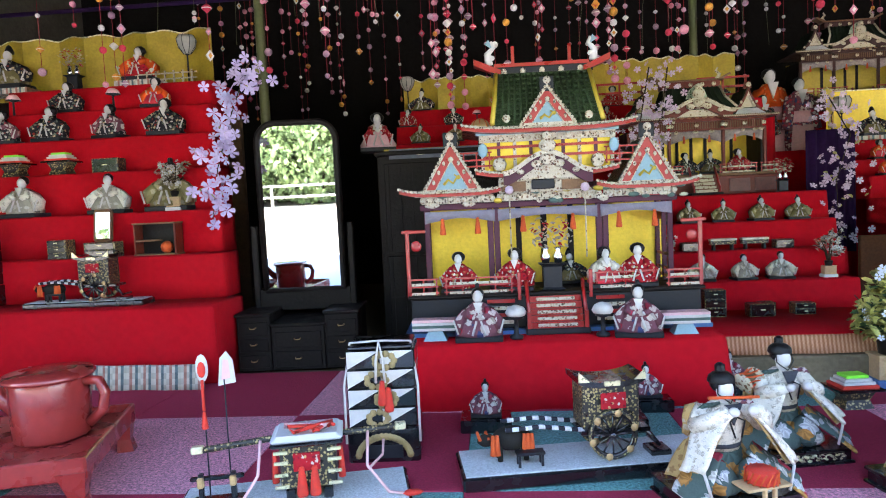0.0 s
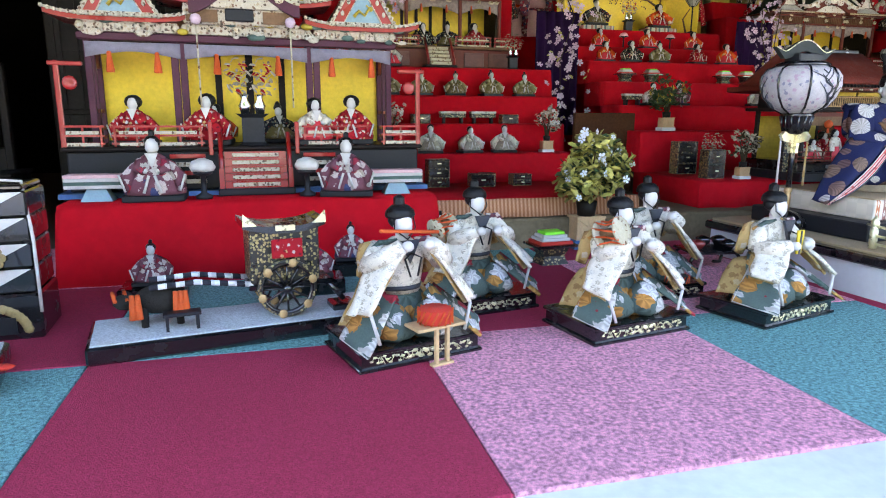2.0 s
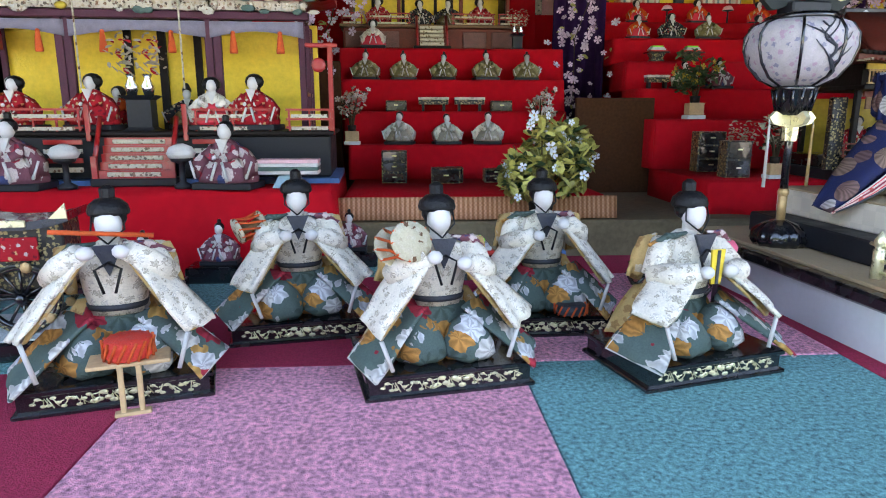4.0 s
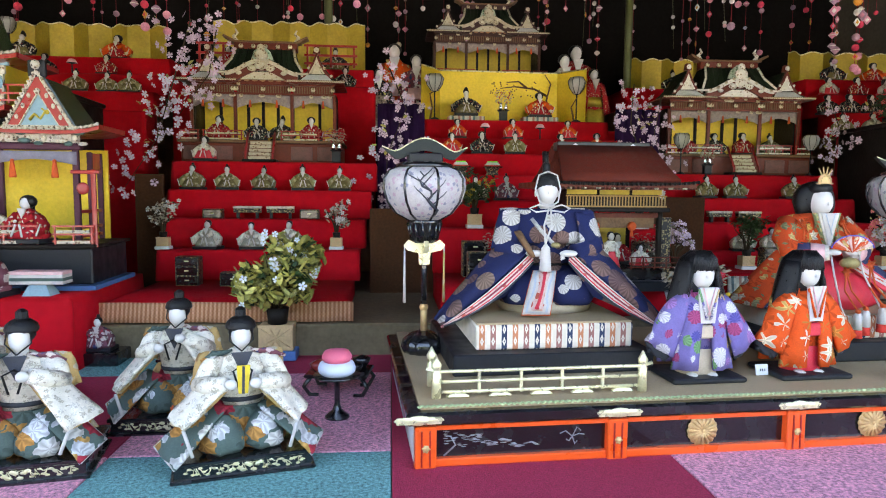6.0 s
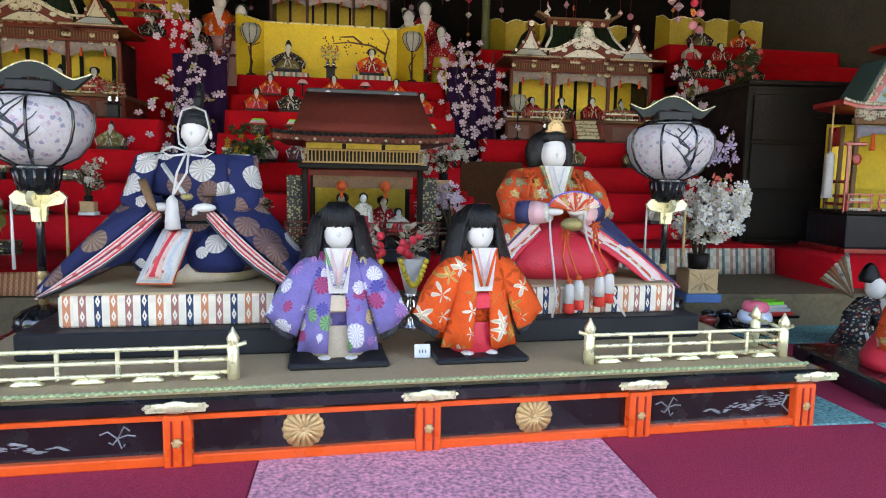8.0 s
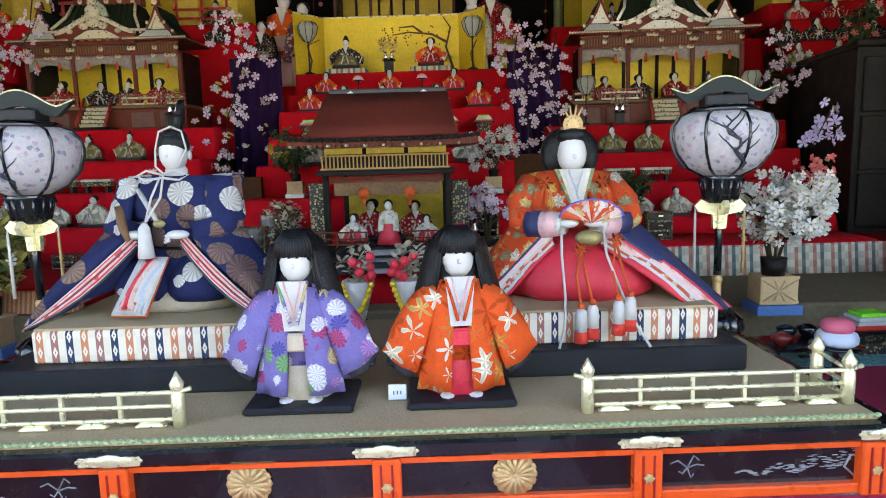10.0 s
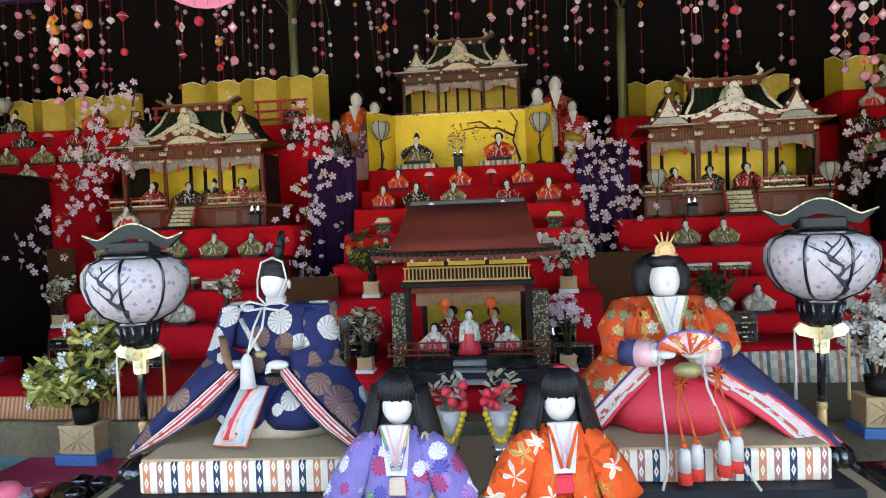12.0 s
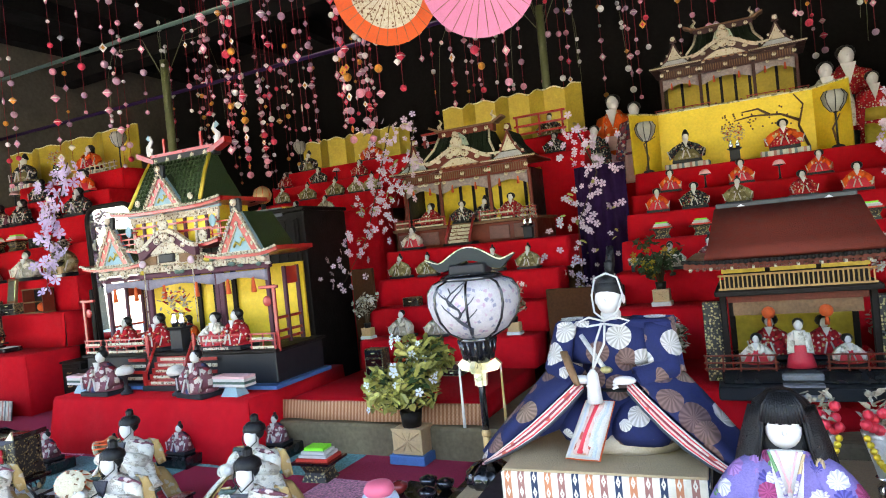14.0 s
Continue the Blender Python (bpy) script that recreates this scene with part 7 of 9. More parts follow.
part("rest_foot", one(0.08, 0.085, 0.030, 0.10, 0.05, 0.008, BLACK, b=0.002), sed)
for dx, dy in ((0.062, 0.10), (0.098, 0.12)):
    g = G()
    g.tube([(dx, dy, 0.03), (dx, dy, 0.28)], 0.0015, SATIN, 5)
    part("banner_rod", g, sed)
    g = G()
    if dx < 0.08:
        g.ball(dx, dy, 0.292, 0.012, WHITESILK, sy=0.3, sz=2.3, n=12)
        g.ball(dx, dy - 0.004, 0.29, 0.008, REDTASSEL, sy=0.3, sz=2.0, n=10)
        g.tube([(dx, dy - 0.004, 0.27), (dx, dy - 0.004, 0.21)], 0.003, REDTASSEL, 6)
        tassel(g, dx, dy - 0.004, 0.205, 0.03, REDTASSEL)
    else:
        g.slab([(dx - 0.012, 0.25), (dx + 0.022, 0.255), (dx + 0.018, 0.30), (dx + 0.006, 0.318), (dx - 0.006, 0.305)], 0.003, WHITESILK, dy)
        g.slab([(dx - 0.005, 0.262), (dx + 0.012, 0.265), (dx + 0.010, 0.30), (dx, 0.302)], 0.003, PINKSILK, dy - 0.002)
    part("banner", g, sed, "white and red cloth charm")

OX = mat("black_ox", (0.02, 0.018, 0.016), 0.8, 0, 60, 0.3, 0.5)


def ox_cart(t, w, s=1.0, y=0.08, z=0.034):
    """A black and gold court cart with spoked wheels, shafts wound in white, and a draped ox."""
    cx = w * 0.60
    for sy in (-0.045, 0.045):
        wh = part("wheel", G().lathe([(0.047, -0.005), (0.052, -0.005), (0.052, 0.005), (0.047, 0.005), (0.047, -0.005)], LACQUERGOLD, 30, M=pose(cx, y + sy, z + 0.052, 90), cap=False), t, "lacquered wheel with gold rim")
        g = G()
        g.lathe([(0.042, -0.004), (0.049, -0.004), (0.049, 0.004), (0.042, 0.004), (0.042, -0.004)], BLACK, 30, M=pose(cx, y + sy, z + 0.052, 90), cap=False)
        part("rim", g, wh)
        g = G()
        for q in range(6):
            a = 0.3 + q * math.pi / 3
            g.ball(cx + 0.047 * math.cos(a), y + sy - 0.005, z + 0.052 + 0.047 * math.sin(a), 0.0085, GOLD, sy=0.25, n=7)
        part("gold_plate", g, wh)
        for q in range(12):
            a = q * math.pi / 6
            g = G()
            g.tube([(cx, y + sy, z + 0.052), (cx + 0.046 * math.cos(a), y + sy, z + 0.052 + 0.046 * math.sin(a))], 0.0022, BLACK, 5)
            part("spoke", g, wh)
        g = G()
        g.ball(cx, y + sy - 0.004, z + 0.052, 0.010, BLACK, n=10)
        part("hub", g, wh)
    part("cabin", one(cx, y, z + 0.062, 0.122, 0.078, 0.098, LACQUERGOLD, b=0.003), t, "black cabin with gold scrollwork")
    part("window_blind", one(cx + 0.002, y - 0.047, z + 0.108, 0.054, 0.004, 0.034, REDBROC, b=0.001), t, "red brocade blind")
    g = G()
    n = 10
    top = [(cx + 0.072 * (2 * i / n - 1), z + 0.164 + 0.012 * abs(2 * i / n - 1) ** 2.5) for i in range(n + 1)]
    g.slab(top + [(x, q - 0.012) for x, q in reversed(top)], 0.095, BLACK, y - 0.048)
    part("roof", g, t, "black roof with upturned ends")
    for dx in (-0.060, 0.060):
        g = G()
        g.slab([(cx + dx - 0.012, z + 0.168), (cx + dx + 0.012, z + 0.168), (cx + dx * 1.18, z + 0.190)][:: 1 if dx > 0 else 1], 0.004, PALEGOLD, y - 0.0515)
        part("roof_fitting", g, t)
    part("roof_fitting", one(cx, y - 0.049, z + 0.157, 0.034, 0.005, 0.010, PALEGOLD, b=0.001), t)
    part("floor_beam", one(cx + 0.01, y, z + 0.050, 0.15, 0.075, 0.010, BLACK, b=0.002), t)
    for sy in (-0.03, 0.03):
        g = G()
        g.tube([(cx - 0.05, y + sy, z + 0.060), (cx - 0.15, y + sy, z + 0.075), (cx - 0.225, y + sy, z + 0.072)], 0.005, ZIGZAG, 8)
        part("shaft", g, t, "cart shaft wound in white cord")
    g = G()
    g.tube([(cx + 0.075, y - 0.03, z + 0.055), (cx + 0.105, y - 0.03, z + 0.018), (cx + 0.105, y + 0.03, z + 0.018)], 0.005, BLACK, 6)
    g.box(cx + 0.105, y - 0.02, z - 0.002, 0.045, 0.05, 0.012, BLACK, b=0.002)
    part("step_stool", g, t)
    ox = w * 0.215
    g = G()
    g.ball(ox, y, z + 0.045, 0.026, OX, sx=1.7, n=14)
    g.ball(ox - 0.055, y - 0.006, z + 0.046, 0.014, OX, sx=1.5, n=10)
    for dx in (-0.028, 0.028):
        for sy in (-0.012, 0.012):
            g.tube([(ox + dx, y + sy, z + 0.035), (ox + dx, y + sy, z)], 0.006, OX, 6)
    for dx in (-0.07, -0.052):
        g.tube([(ox + dx, y - 0.018, z + 0.05), (ox + dx - 0.004, y, z + 0.062), (ox + dx, y + 0.01, z + 0.05)], 0.0035, ORTASSEL, 5)
    part("ox", g, t, "black ox model with orange harness")
    g = G()
    for dx in (-0.045, -0.036, 0.022, 0.030, 0.038):
        g.lathe([(0.004, 0), (0.006, -0.03), (0.007, -0.042)], ORTASSEL, 7, ox + dx, y - 0.028, z + 0.062)
    part("ox_drape", g, t, "orange silk tassels")
    s2 = part("trestle", one(ox + 0.03, y - 0.042, z + 0.024, 0.06, 0.026, 0.006, SATIN, b=0.001), t)
    for dx in (0.006, 0.054):
        for dy in (-0.052, -0.032):
            part("leg", one(ox + dx, y + dy, z, 0.005, 0.005, 0.024, SATIN), s2)


cart, w = base_board("ox_cart_model", "black and gold ox-drawn court cart model on speckled base", (0.004, 1.235), (0.535, 1.325), 0.155)
ox_cart(cart, w)
cart2, w2 = base_board("ox_cart_model", "small ox-drawn court cart model on the red stand", (-1.62, 2.22), (-1.14, 2.25), 0.10, 0.022)
cart2.matrix_world = pose(-1.66, 2.18, 0.274, 0, 0, 2) @ Matrix.Scale(0.95, 4)
ox_cart(cart2, w2, z=0.026, y=0.05)

# dull red lacquer table with ewer and bowls
rt = thing("lacquer_table", "low dull-red lacquer table with curved legs and raised rim", "table", pose(-0.745, 1.165, 0.001, 0, 0, 17))
part("top", one(-0.21, 0.19, 0.085, 0.42, 0.38, 0.012, BROWNLAC, b=0.003), rt)
for x, y, sx, sy in ((-0.21, 0.004, 0.42, 0.012), (-0.004, 0.19, 0.012, 0.38), (-0.21, 0.376, 0.42, 0.012)):
    part("rim", one(x, y, 0.070, sx, sy, 0.045, BROWNLAC, b=0.003), rt)
for x, y in ((-0.022, 0.02), (-0.022, 0.36), (-0.40, 0.02), (-0.40, 0.36)):
    g = G()
    g.rings([[(x + dx * k + o, y + dy * k, z) for dx, dy in ((-0.022, -0.02), (0.022, -0.02), (0.022, 0.02), (-0.022, 0.02))] for z, k, o in ((0, 0.9, 0.004), (0.03, 0.7, 0), (0.07, 1.1, -0.004), (0.086, 1.3, -0.006))], BROWNLAC, False)
    part("leg", g, rt)
ew = thing("lacquer_ewer", "dull red lacquer ewer with flat lid, spout and loop handle", "ewer", pose(-0.938, 1.34, 0.099, 0, 0, 4) @ Matrix.Scale(1.3, 4))
part("body", G().lathe([(0.056, 0), (0.062, 0.006), (0.064, 0.10), (0.062, 0.108)], BROWNLAC, 32), ew)
part("lid", G().lathe([(0.072, 0), (0.074, 0.004), (0.070, 0.010), (0.02, 0.014)], BROWNLAC, 32, z=0.106), ew)
g = G()
g.tube([(0.062, 0, 0.098), (0.088, 0, 0.096), (0.097, 0, 0.075), (0.092, 0, 0.045), (0.066, 0, 0.022)], 0.009, BROWNLAC, 10)
part("handle", g, ew)
g = G()
g.tube([(-0.058, 0, 0.045), (-0.085, 0, 0.07), (-0.112, 0, 0.105)], 0.016, BROWNLAC, 12, 0.010)
part("spout", g, ew)
bw = thing("lacquer_bowl", "dull red lacquer bowl with smaller cup on it", "bowl", pose(-1.08, 1.46, 0.099))
part("bowl", G().lathe([(0.03, 0), (0.035, 0.008), (0.075, 0.05), (0.082, 0.066), (0.078, 0.066), (0.03, 0.02)], BROWNLAC, 28), bw)
part("cup", G().lathe([(0.018, 0.066), (0.04, 0.09), (0.042, 0.098), (0.038, 0.098), (0.012, 0.075)], BROWNLAC, 22), bw)

# stool and drum before the flute player
st = thing("drum_stand", "tiny pale wooden stool with orange drum", "drum", pose(0.548, 1.115, 0.001, 0, 0, 18))
for dx in (-0.010, 0.010):
    part("leg", one(dx, 0, 0.004, 0.006, 0.008, 0.058, PALEWOOD, b=0.001), st)
part("foot", one(0, 0, 0, 0.040, 0.012, 0.005, PALEWOOD, b=0.001), st)
part("seat", one(0, 0.02, 0.060, 0.090, 0.045, 0.005, PALEWOOD, b=0.001), st)
g = G()
g.lathe([(0.024, 0), (0.028, 0.004), (0.025, 0.012), (0.028, 0.020), (0.024, 0.024)], REDTASSEL, 18, 0, 0.02, 0.066)
for k in range(16):
    a = k * 0.3927
    g.tube([(0.0285 * math.cos(a), 0.02 + 0.0285 * math.sin(a), 0.067), (0.0275 * math.cos(a + 0.2), 0.02 + 0.0275 * math.sin(a + 0.2), 0.078), (0.0285 * math.cos(a + 0.4), 0.02 + 0.0285 * math.sin(a + 0.4), 0.089)], 0.0019, ORTASSEL, 4)
part("drum", g, st, "orange-corded drum")


# ---- plants and blossom ----
def leaves(g, rnd, c, r, n, size, m, flat=0.8):
    for k in range(n):
        a, u = rnd.uniform(0, 6.283), rnd.uniform(-1, 1)
        q = rnd.random() ** 0.4
        p = Vector(c) + Vector((r * q * math.cos(a) * math.sqrt(1 - u * u), r * q * math.sin(a) * math.sqrt(1 - u * u), r * flat * q * u))
        M = Matrix.Translation(p) @ Euler((rnd.uniform(-0.9, 0.9), rnd.uniform(-0.9, 0.9), rnd.uniform(0, 6.28))).to_matrix().to_4x4()
        w = size * rnd.uniform(0.6, 1.2)
        g.add([(-w, 0, 0), (-w * 0.4, -w * 0.45, w * 0.12), (w * 0.5, -w * 0.4, w * 0.1), (w, 0, -w * 0.1), (w * 0.5, w * 0.4, w * 0.1), (-w * 0.4, w * 0.45, w * 0.12), (0, 0, -0.08 * w)], [(0, 1, 6), (1, 2, 6), (2, 3, 6), (3, 4, 6), (4, 5, 6), (5, 0, 6)], m, False, M)


def flowers(g, rnd, pts, size, m, heart=None):
    for p in pts:
        M = Matrix.Translation(p) @ Euler((math.pi / 2 + rnd.uniform(-0.8, 0.8), rnd.uniform(-0.6, 0.6), rnd.uniform(-0.8, 0.8))).to_matrix().to_4x4()
        w = size * rnd.uniform(0.7, 1.25)
        o = rnd.uniform(0, 1)
        for k in range(5):
            a = o + k * 1.2566
            pet = [(0, 0, 0)] + [(w * q * math.cos(a + d), w * q * math.sin(a + d), w * hgt) for q, d, hgt in ((0.55, -0.5, 0.12), (0.95, -0.36, 0.22), (1.0, 0, 0.15), (0.95, 0.36, 0.22), (0.55, 0.5, 0.12))]
            g.add(pet, [(0, 1, 2, 3), (0, 3, 4, 5)], m, False, M)
        if heart:
            g.ball(0, 0, w * 0.1, w * 0.18, heart, n=5, M=M)


def potted(name, label, pos, h, r, leaf, bloom=None, nb=30, nl=260, size=0.016, basew=0.07, seed=1, planter=True, bloom_size=0.95):
    t = thing(name, label, "plant", pose(*pos))
    rnd = random.Random(seed)
    z0 = 0.0
    if planter:
        part("foot_block", one(0, 0, 0, basew * 1.2, basew, basew * 0.28, BLUEBASE if basew > 0.06 else WHITEPANEL, b=0.002), t)
        z0 = basew * 0.28
        bx = part("planter", one(0, 0, z0, basew, basew * 0.8, basew * 0.75, PALEWOOD, b=0.002), t, "pale wooden lattice planter")
        for k in range(4):
            x = basew * (k / 3 - 0.5) * 0.86
            g = G()
            g.tube([(x, -basew * 0.41, z0 + basew * 0.1), (-x, -basew * 0.41, z0 + basew * 0.66)], basew * 0.02, PALEWOOD, 4)
            part("lattice", g, bx)
        for z in (0.04, 0.70):
            part("band", one(0, -basew * 0.405, z0 + basew * z, basew * 1.02, basew * 0.03, basew * 0.07, PALEWOOD), bx)
        z0 += basew * 0.75
    g = G()
    g.lathe([(basew * 0.28, 0), (basew * 0.34, basew * 0.5), (basew * 0.3, basew * 0.5)], DARKWOOD, 12, 0, 0, z0 - 0.002)
    part("pot", g, t)
    g = G()
    for k in range(7):
        a = k * 0.9
        g.tube([(0, 0, z0), (0.2 * r * math.cos(a), 0.2 * r * math.sin(a), z0 + (h - z0) * 0.4), (0.7 * r * math.cos(a), 0.6 * r * math.sin(a), z0 + (h - z0) * (0.55 + 0.05 * k))], 0.004, STEM, 5, 0.0015)
    part("trunk", g, t)
    g = G()
    cz = h - r * 0.75
    lobes = [(rnd.uniform(-0.6, 0.6) * r, rnd.uniform(-0.4, 0.4) * r, cz + rnd.uniform(-0.75, 0.6) * r) for _ in range(9)]
    for c in lobes:
        leaves(g, rnd, c, r * 0.52, nl // 14, size, leaf)
        leaves(g, rnd, c, r * 0.52, nl // 25, size, YELLOWLEAF if leaf is GREENLEAF else leaf)
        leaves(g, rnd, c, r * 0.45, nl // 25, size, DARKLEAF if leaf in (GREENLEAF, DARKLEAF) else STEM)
    part("leaves", g, t)
    if bloom:
        g = G()
        pts = []
        for _ in range(nb):
            c = rnd.choice(lobes)
            a, u = rnd.uniform(0, 6.28), rnd.uniform(-0.6, 1)
            pts.append((c[0] + 0.5 * r * math.cos(a), c[1] - abs(0.5 * r * math.sin(a)), c[2] + 0.45 * r * u))
        flowers(g, rnd, pts, size * bloom_size, bloom, GILTDK)
        part("blossoms", g, t)
    return t


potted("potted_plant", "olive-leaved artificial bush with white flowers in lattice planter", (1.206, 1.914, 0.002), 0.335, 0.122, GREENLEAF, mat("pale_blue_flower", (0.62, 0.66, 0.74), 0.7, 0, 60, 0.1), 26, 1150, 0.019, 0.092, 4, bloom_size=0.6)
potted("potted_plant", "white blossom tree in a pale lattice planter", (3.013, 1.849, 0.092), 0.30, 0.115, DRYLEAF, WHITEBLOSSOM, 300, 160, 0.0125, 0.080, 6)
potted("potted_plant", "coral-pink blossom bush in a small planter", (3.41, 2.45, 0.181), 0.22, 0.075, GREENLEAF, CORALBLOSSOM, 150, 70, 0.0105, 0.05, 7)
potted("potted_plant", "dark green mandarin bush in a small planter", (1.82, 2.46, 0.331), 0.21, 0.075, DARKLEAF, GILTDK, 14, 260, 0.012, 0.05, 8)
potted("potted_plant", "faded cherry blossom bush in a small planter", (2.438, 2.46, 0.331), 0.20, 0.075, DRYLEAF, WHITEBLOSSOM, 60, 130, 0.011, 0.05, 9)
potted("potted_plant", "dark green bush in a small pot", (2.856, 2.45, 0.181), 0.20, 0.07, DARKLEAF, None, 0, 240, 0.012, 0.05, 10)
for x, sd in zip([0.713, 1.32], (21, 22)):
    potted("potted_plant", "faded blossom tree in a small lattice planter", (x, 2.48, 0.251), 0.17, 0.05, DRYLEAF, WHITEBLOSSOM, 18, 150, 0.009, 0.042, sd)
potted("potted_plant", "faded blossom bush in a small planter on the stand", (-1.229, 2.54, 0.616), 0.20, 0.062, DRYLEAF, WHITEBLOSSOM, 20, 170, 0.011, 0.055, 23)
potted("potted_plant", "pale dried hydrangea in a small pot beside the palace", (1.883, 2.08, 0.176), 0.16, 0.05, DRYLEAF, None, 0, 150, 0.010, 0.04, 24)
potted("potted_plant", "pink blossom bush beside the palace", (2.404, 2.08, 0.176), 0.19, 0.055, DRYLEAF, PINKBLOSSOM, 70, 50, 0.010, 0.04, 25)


def branch(label, pts, n, m, size, width, seed, leafy=True):
    """A drooping artificial cherry branch: stem, blossoms, a few leaves."""
    t = thing("blossom_branch", label, "blossom branch", group="artificial cherry branches")
    rnd = random.Random(seed)
    P3 = [Vector(p) for p in pts]
    g = G()
    g.tube(P3, 0.003, STEM, 5, 0.0012)
    part("stem", g, t)
    bl = []
    for _ in range(n):
        u = rnd.uniform(0, len(P3) - 1.001)
        i = int(u)
        bl.append(P3[i].lerp(P3[i + 1], u - i) + Vector((rnd.gauss(0, width), rnd.gauss(0, width * 0.6), rnd.gauss(0, width * 0.8))))
    g = G()
    flowers(g, rnd, bl, size, m)
    part("blossoms", g, t)
    if leafy:
        g = G()
        for p in bl[:: 9]:
            leaves(g, rnd, p, 0.03, 2, 0.014, GREENLEAF)
        part("leaves", g, t)


branch("lilac cherry blossom branch hanging beside the red stand", [(-0.807, 2.35, 1.154), (-0.877, 2.33, 0.967), (-0.933, 2.3, 0.759), (-0.962, 2.28, 0.53)], 85, BLOSSOM, 0.024, 0.045, 31)
branch("lilac cherry blossom branch drooping over the violet drape", [(1.508, 2.86, 0.976), (1.579, 2.82, 0.802), (1.501, 2.78, 0.614), (1.495, 2.74, 0.346)], 110, PINKBLOSSOM, 0.0135, 0.055, 32)
branch("pink cherry blossom branch drooping over the violet drape", [(2.554, 2.86, 0.93), (2.53, 2.82, 0.761), (2.576, 2.78, 0.575), (2.581, 2.74, 0.333)], 100, PINKBLOSSOM, 0.0135, 0.055, 33)
branch("pink cherry blossom branch hanging among the strings", [(2.695, 2.9, 0.892), (2.66, 2.88, 0.723), (2.708, 2.85, 0.533)], 37, PINKBLOSSOM, 0.014, 0.04, 34)
branch("pink cherry blossom branch beside the palace stand", [(0.746, 2.75, 1.118), (0.693, 2.7, 0.882), (0.641, 2.65, 0.65), (0.54, 2.6, 0.471)], 130, PINKBLOSSOM, 0.013, 0.055, 35)
branch("pink cherry blossom branch at the stand's edge", [(3.481, 2.9, 0.874), (3.514, 2.88, 0.747), (3.473, 2.85, 0.603)], 45, PINKBLOSSOM, 0.014, 0.05, 36)
branch("lilac blossom branch low in the gap", [(3.472, 2.5, 0.553), (3.413, 2.48, 0.449)], 18, BLOSSOM, 0.018, 0.03, 37)
branch("pale blossom branch among the hanging strings", [(0.834, 2.8, 1.125), (0.802, 2.78, 0.917), (0.687, 2.76, 0.752)], 52, PINKBLOSSOM, 0.014, 0.05, 38)


# ---- gold folding screens ----
def screen(label, pts, z, h, m=GILT, wavy=True):
    s = thing("folding_screen", label, "folding screen", pose(0, 0, z), group="gold folding screens")
    for (x0, y0), (x1, y1) in zip(pts, pts[1:]):
        d = Vector((x1 - x0, y1 - y0))
        w = d.length
        M = pose(x0, y0, 0, 0, 0, math.degrees(math.atan2(d.y, d.x)))
        n = 8
        top = [(w * i / n, h + (0.007 * math.cos(math.pi * (2 * i / n - 1)) if wavy else 0)) for i in range(n + 1)]
        g = G()
        g.slab([(0, 0), (w, 0)] + top[::-1], 0.006, m, 0, M)
        pn = part("panel", g, s)
        g = G()
        g.tube([M @ Vector((x, 0.002, zz)) for x, zz in top], 0.004, PALEGOLD, 5)
        part("border", g, pn, "pale brocade border")
    return s


def zig(x0, x1, y, n, d=0.05):
    return [(x0 + (x1 - x0) * i / n, y + (d if i % 2 else 0)) for i in range(n + 1)]


sc = screen("flat gold screen painted with a plum branch", [(1.66, 3.17), (1.755, 3.30), (2.335, 3.31), (2.44, 3.18)], 0.797, 0.255, GILT, False)
g = G()
rnd = random.Random(12)
INK = mat("ink_branch", (0.10, 0.045, 0.02), 0.7, 0, 60, 0.3)
for a in ([(2.31, 3.302, 0.03), (2.28, 3.302, 0.12), (2.30, 3.302, 0.20), (2.27, 3.302, 0.245)], [(2.285, 3.302, 0.14), (2.22, 3.302, 0.175), (2.12, 3.302, 0.185), (2.05, 3.302, 0.175)], [(2.40, 3.215, 0.0), (2.385, 3.23, 0.08), (2.41, 3.21, 0.13)], [(1.70, 3.22, 0.0), (1.712, 3.235, 0.07), (1.70, 3.22, 0.13), (1.74, 3.275, 0.16)], [(2.18, 3.302, 0.18), (2.14, 3.302, 0.21), (2.08, 3.302, 0.205)]):
    g.tube([(x, y - 0.002, z) for x, y, z in a], 0.006, INK, 5, 0.002)
for _ in range(46):
    x = rnd.uniform(2.0, 2.3)
    g.ball(x, 3.299, rnd.uniform(0.13, 0.21), 0.0038, INK, sy=0.3, n=5)
part("painted_branch", g, sc, "dark painted plum branch")
screen("six-fold gold screen with wavy top behind the dolls", zig(-2.645, -1.303, 3.16, 8), 1.237, 0.30, GILTDK)
screen("small gold folding screen with wavy top", zig(-0.40, 0.36, 3.62, 8), 1.102, 0.20, GILTDK)
screen("small gold folding screen with wavy top", zig(0.62, 1.38, 3.55, 8), 1.052, 0.27, GILTDK)
screen("small gold folding screen with wavy top", zig(2.85, 3.6, 3.72, 8), 1.022, 0.20, GILTDK)
screen("small gold folding screen with wavy top", zig(3.70, 4.30, 3.58, 6), 1.072, 0.18, GILTDK)


# ---- small furnishings ----
def ball_lamp(x, y, z, s=1.0, top=WHITESILK):
    t = thing("small_lamp", "small black table lamp with white domed shade", "lamp", pose(x, y, z + 0.001) @ Matrix.Scale(s, 4), group="small lamps")
    part("foot", G().lathe([(0.016, 0), (0.017, 0.006), (0.006, 0.012), (0.005, 0.045), (0.018, 0.050), (0.020, 0.056)], SATIN, 14), t)
    part("shade", G().lathe([(0.022, 0), (0.026, 0.008), (0.020, 0.020), (0.006, 0.026)], top, 16, z=0.056), t, "white domed shade")


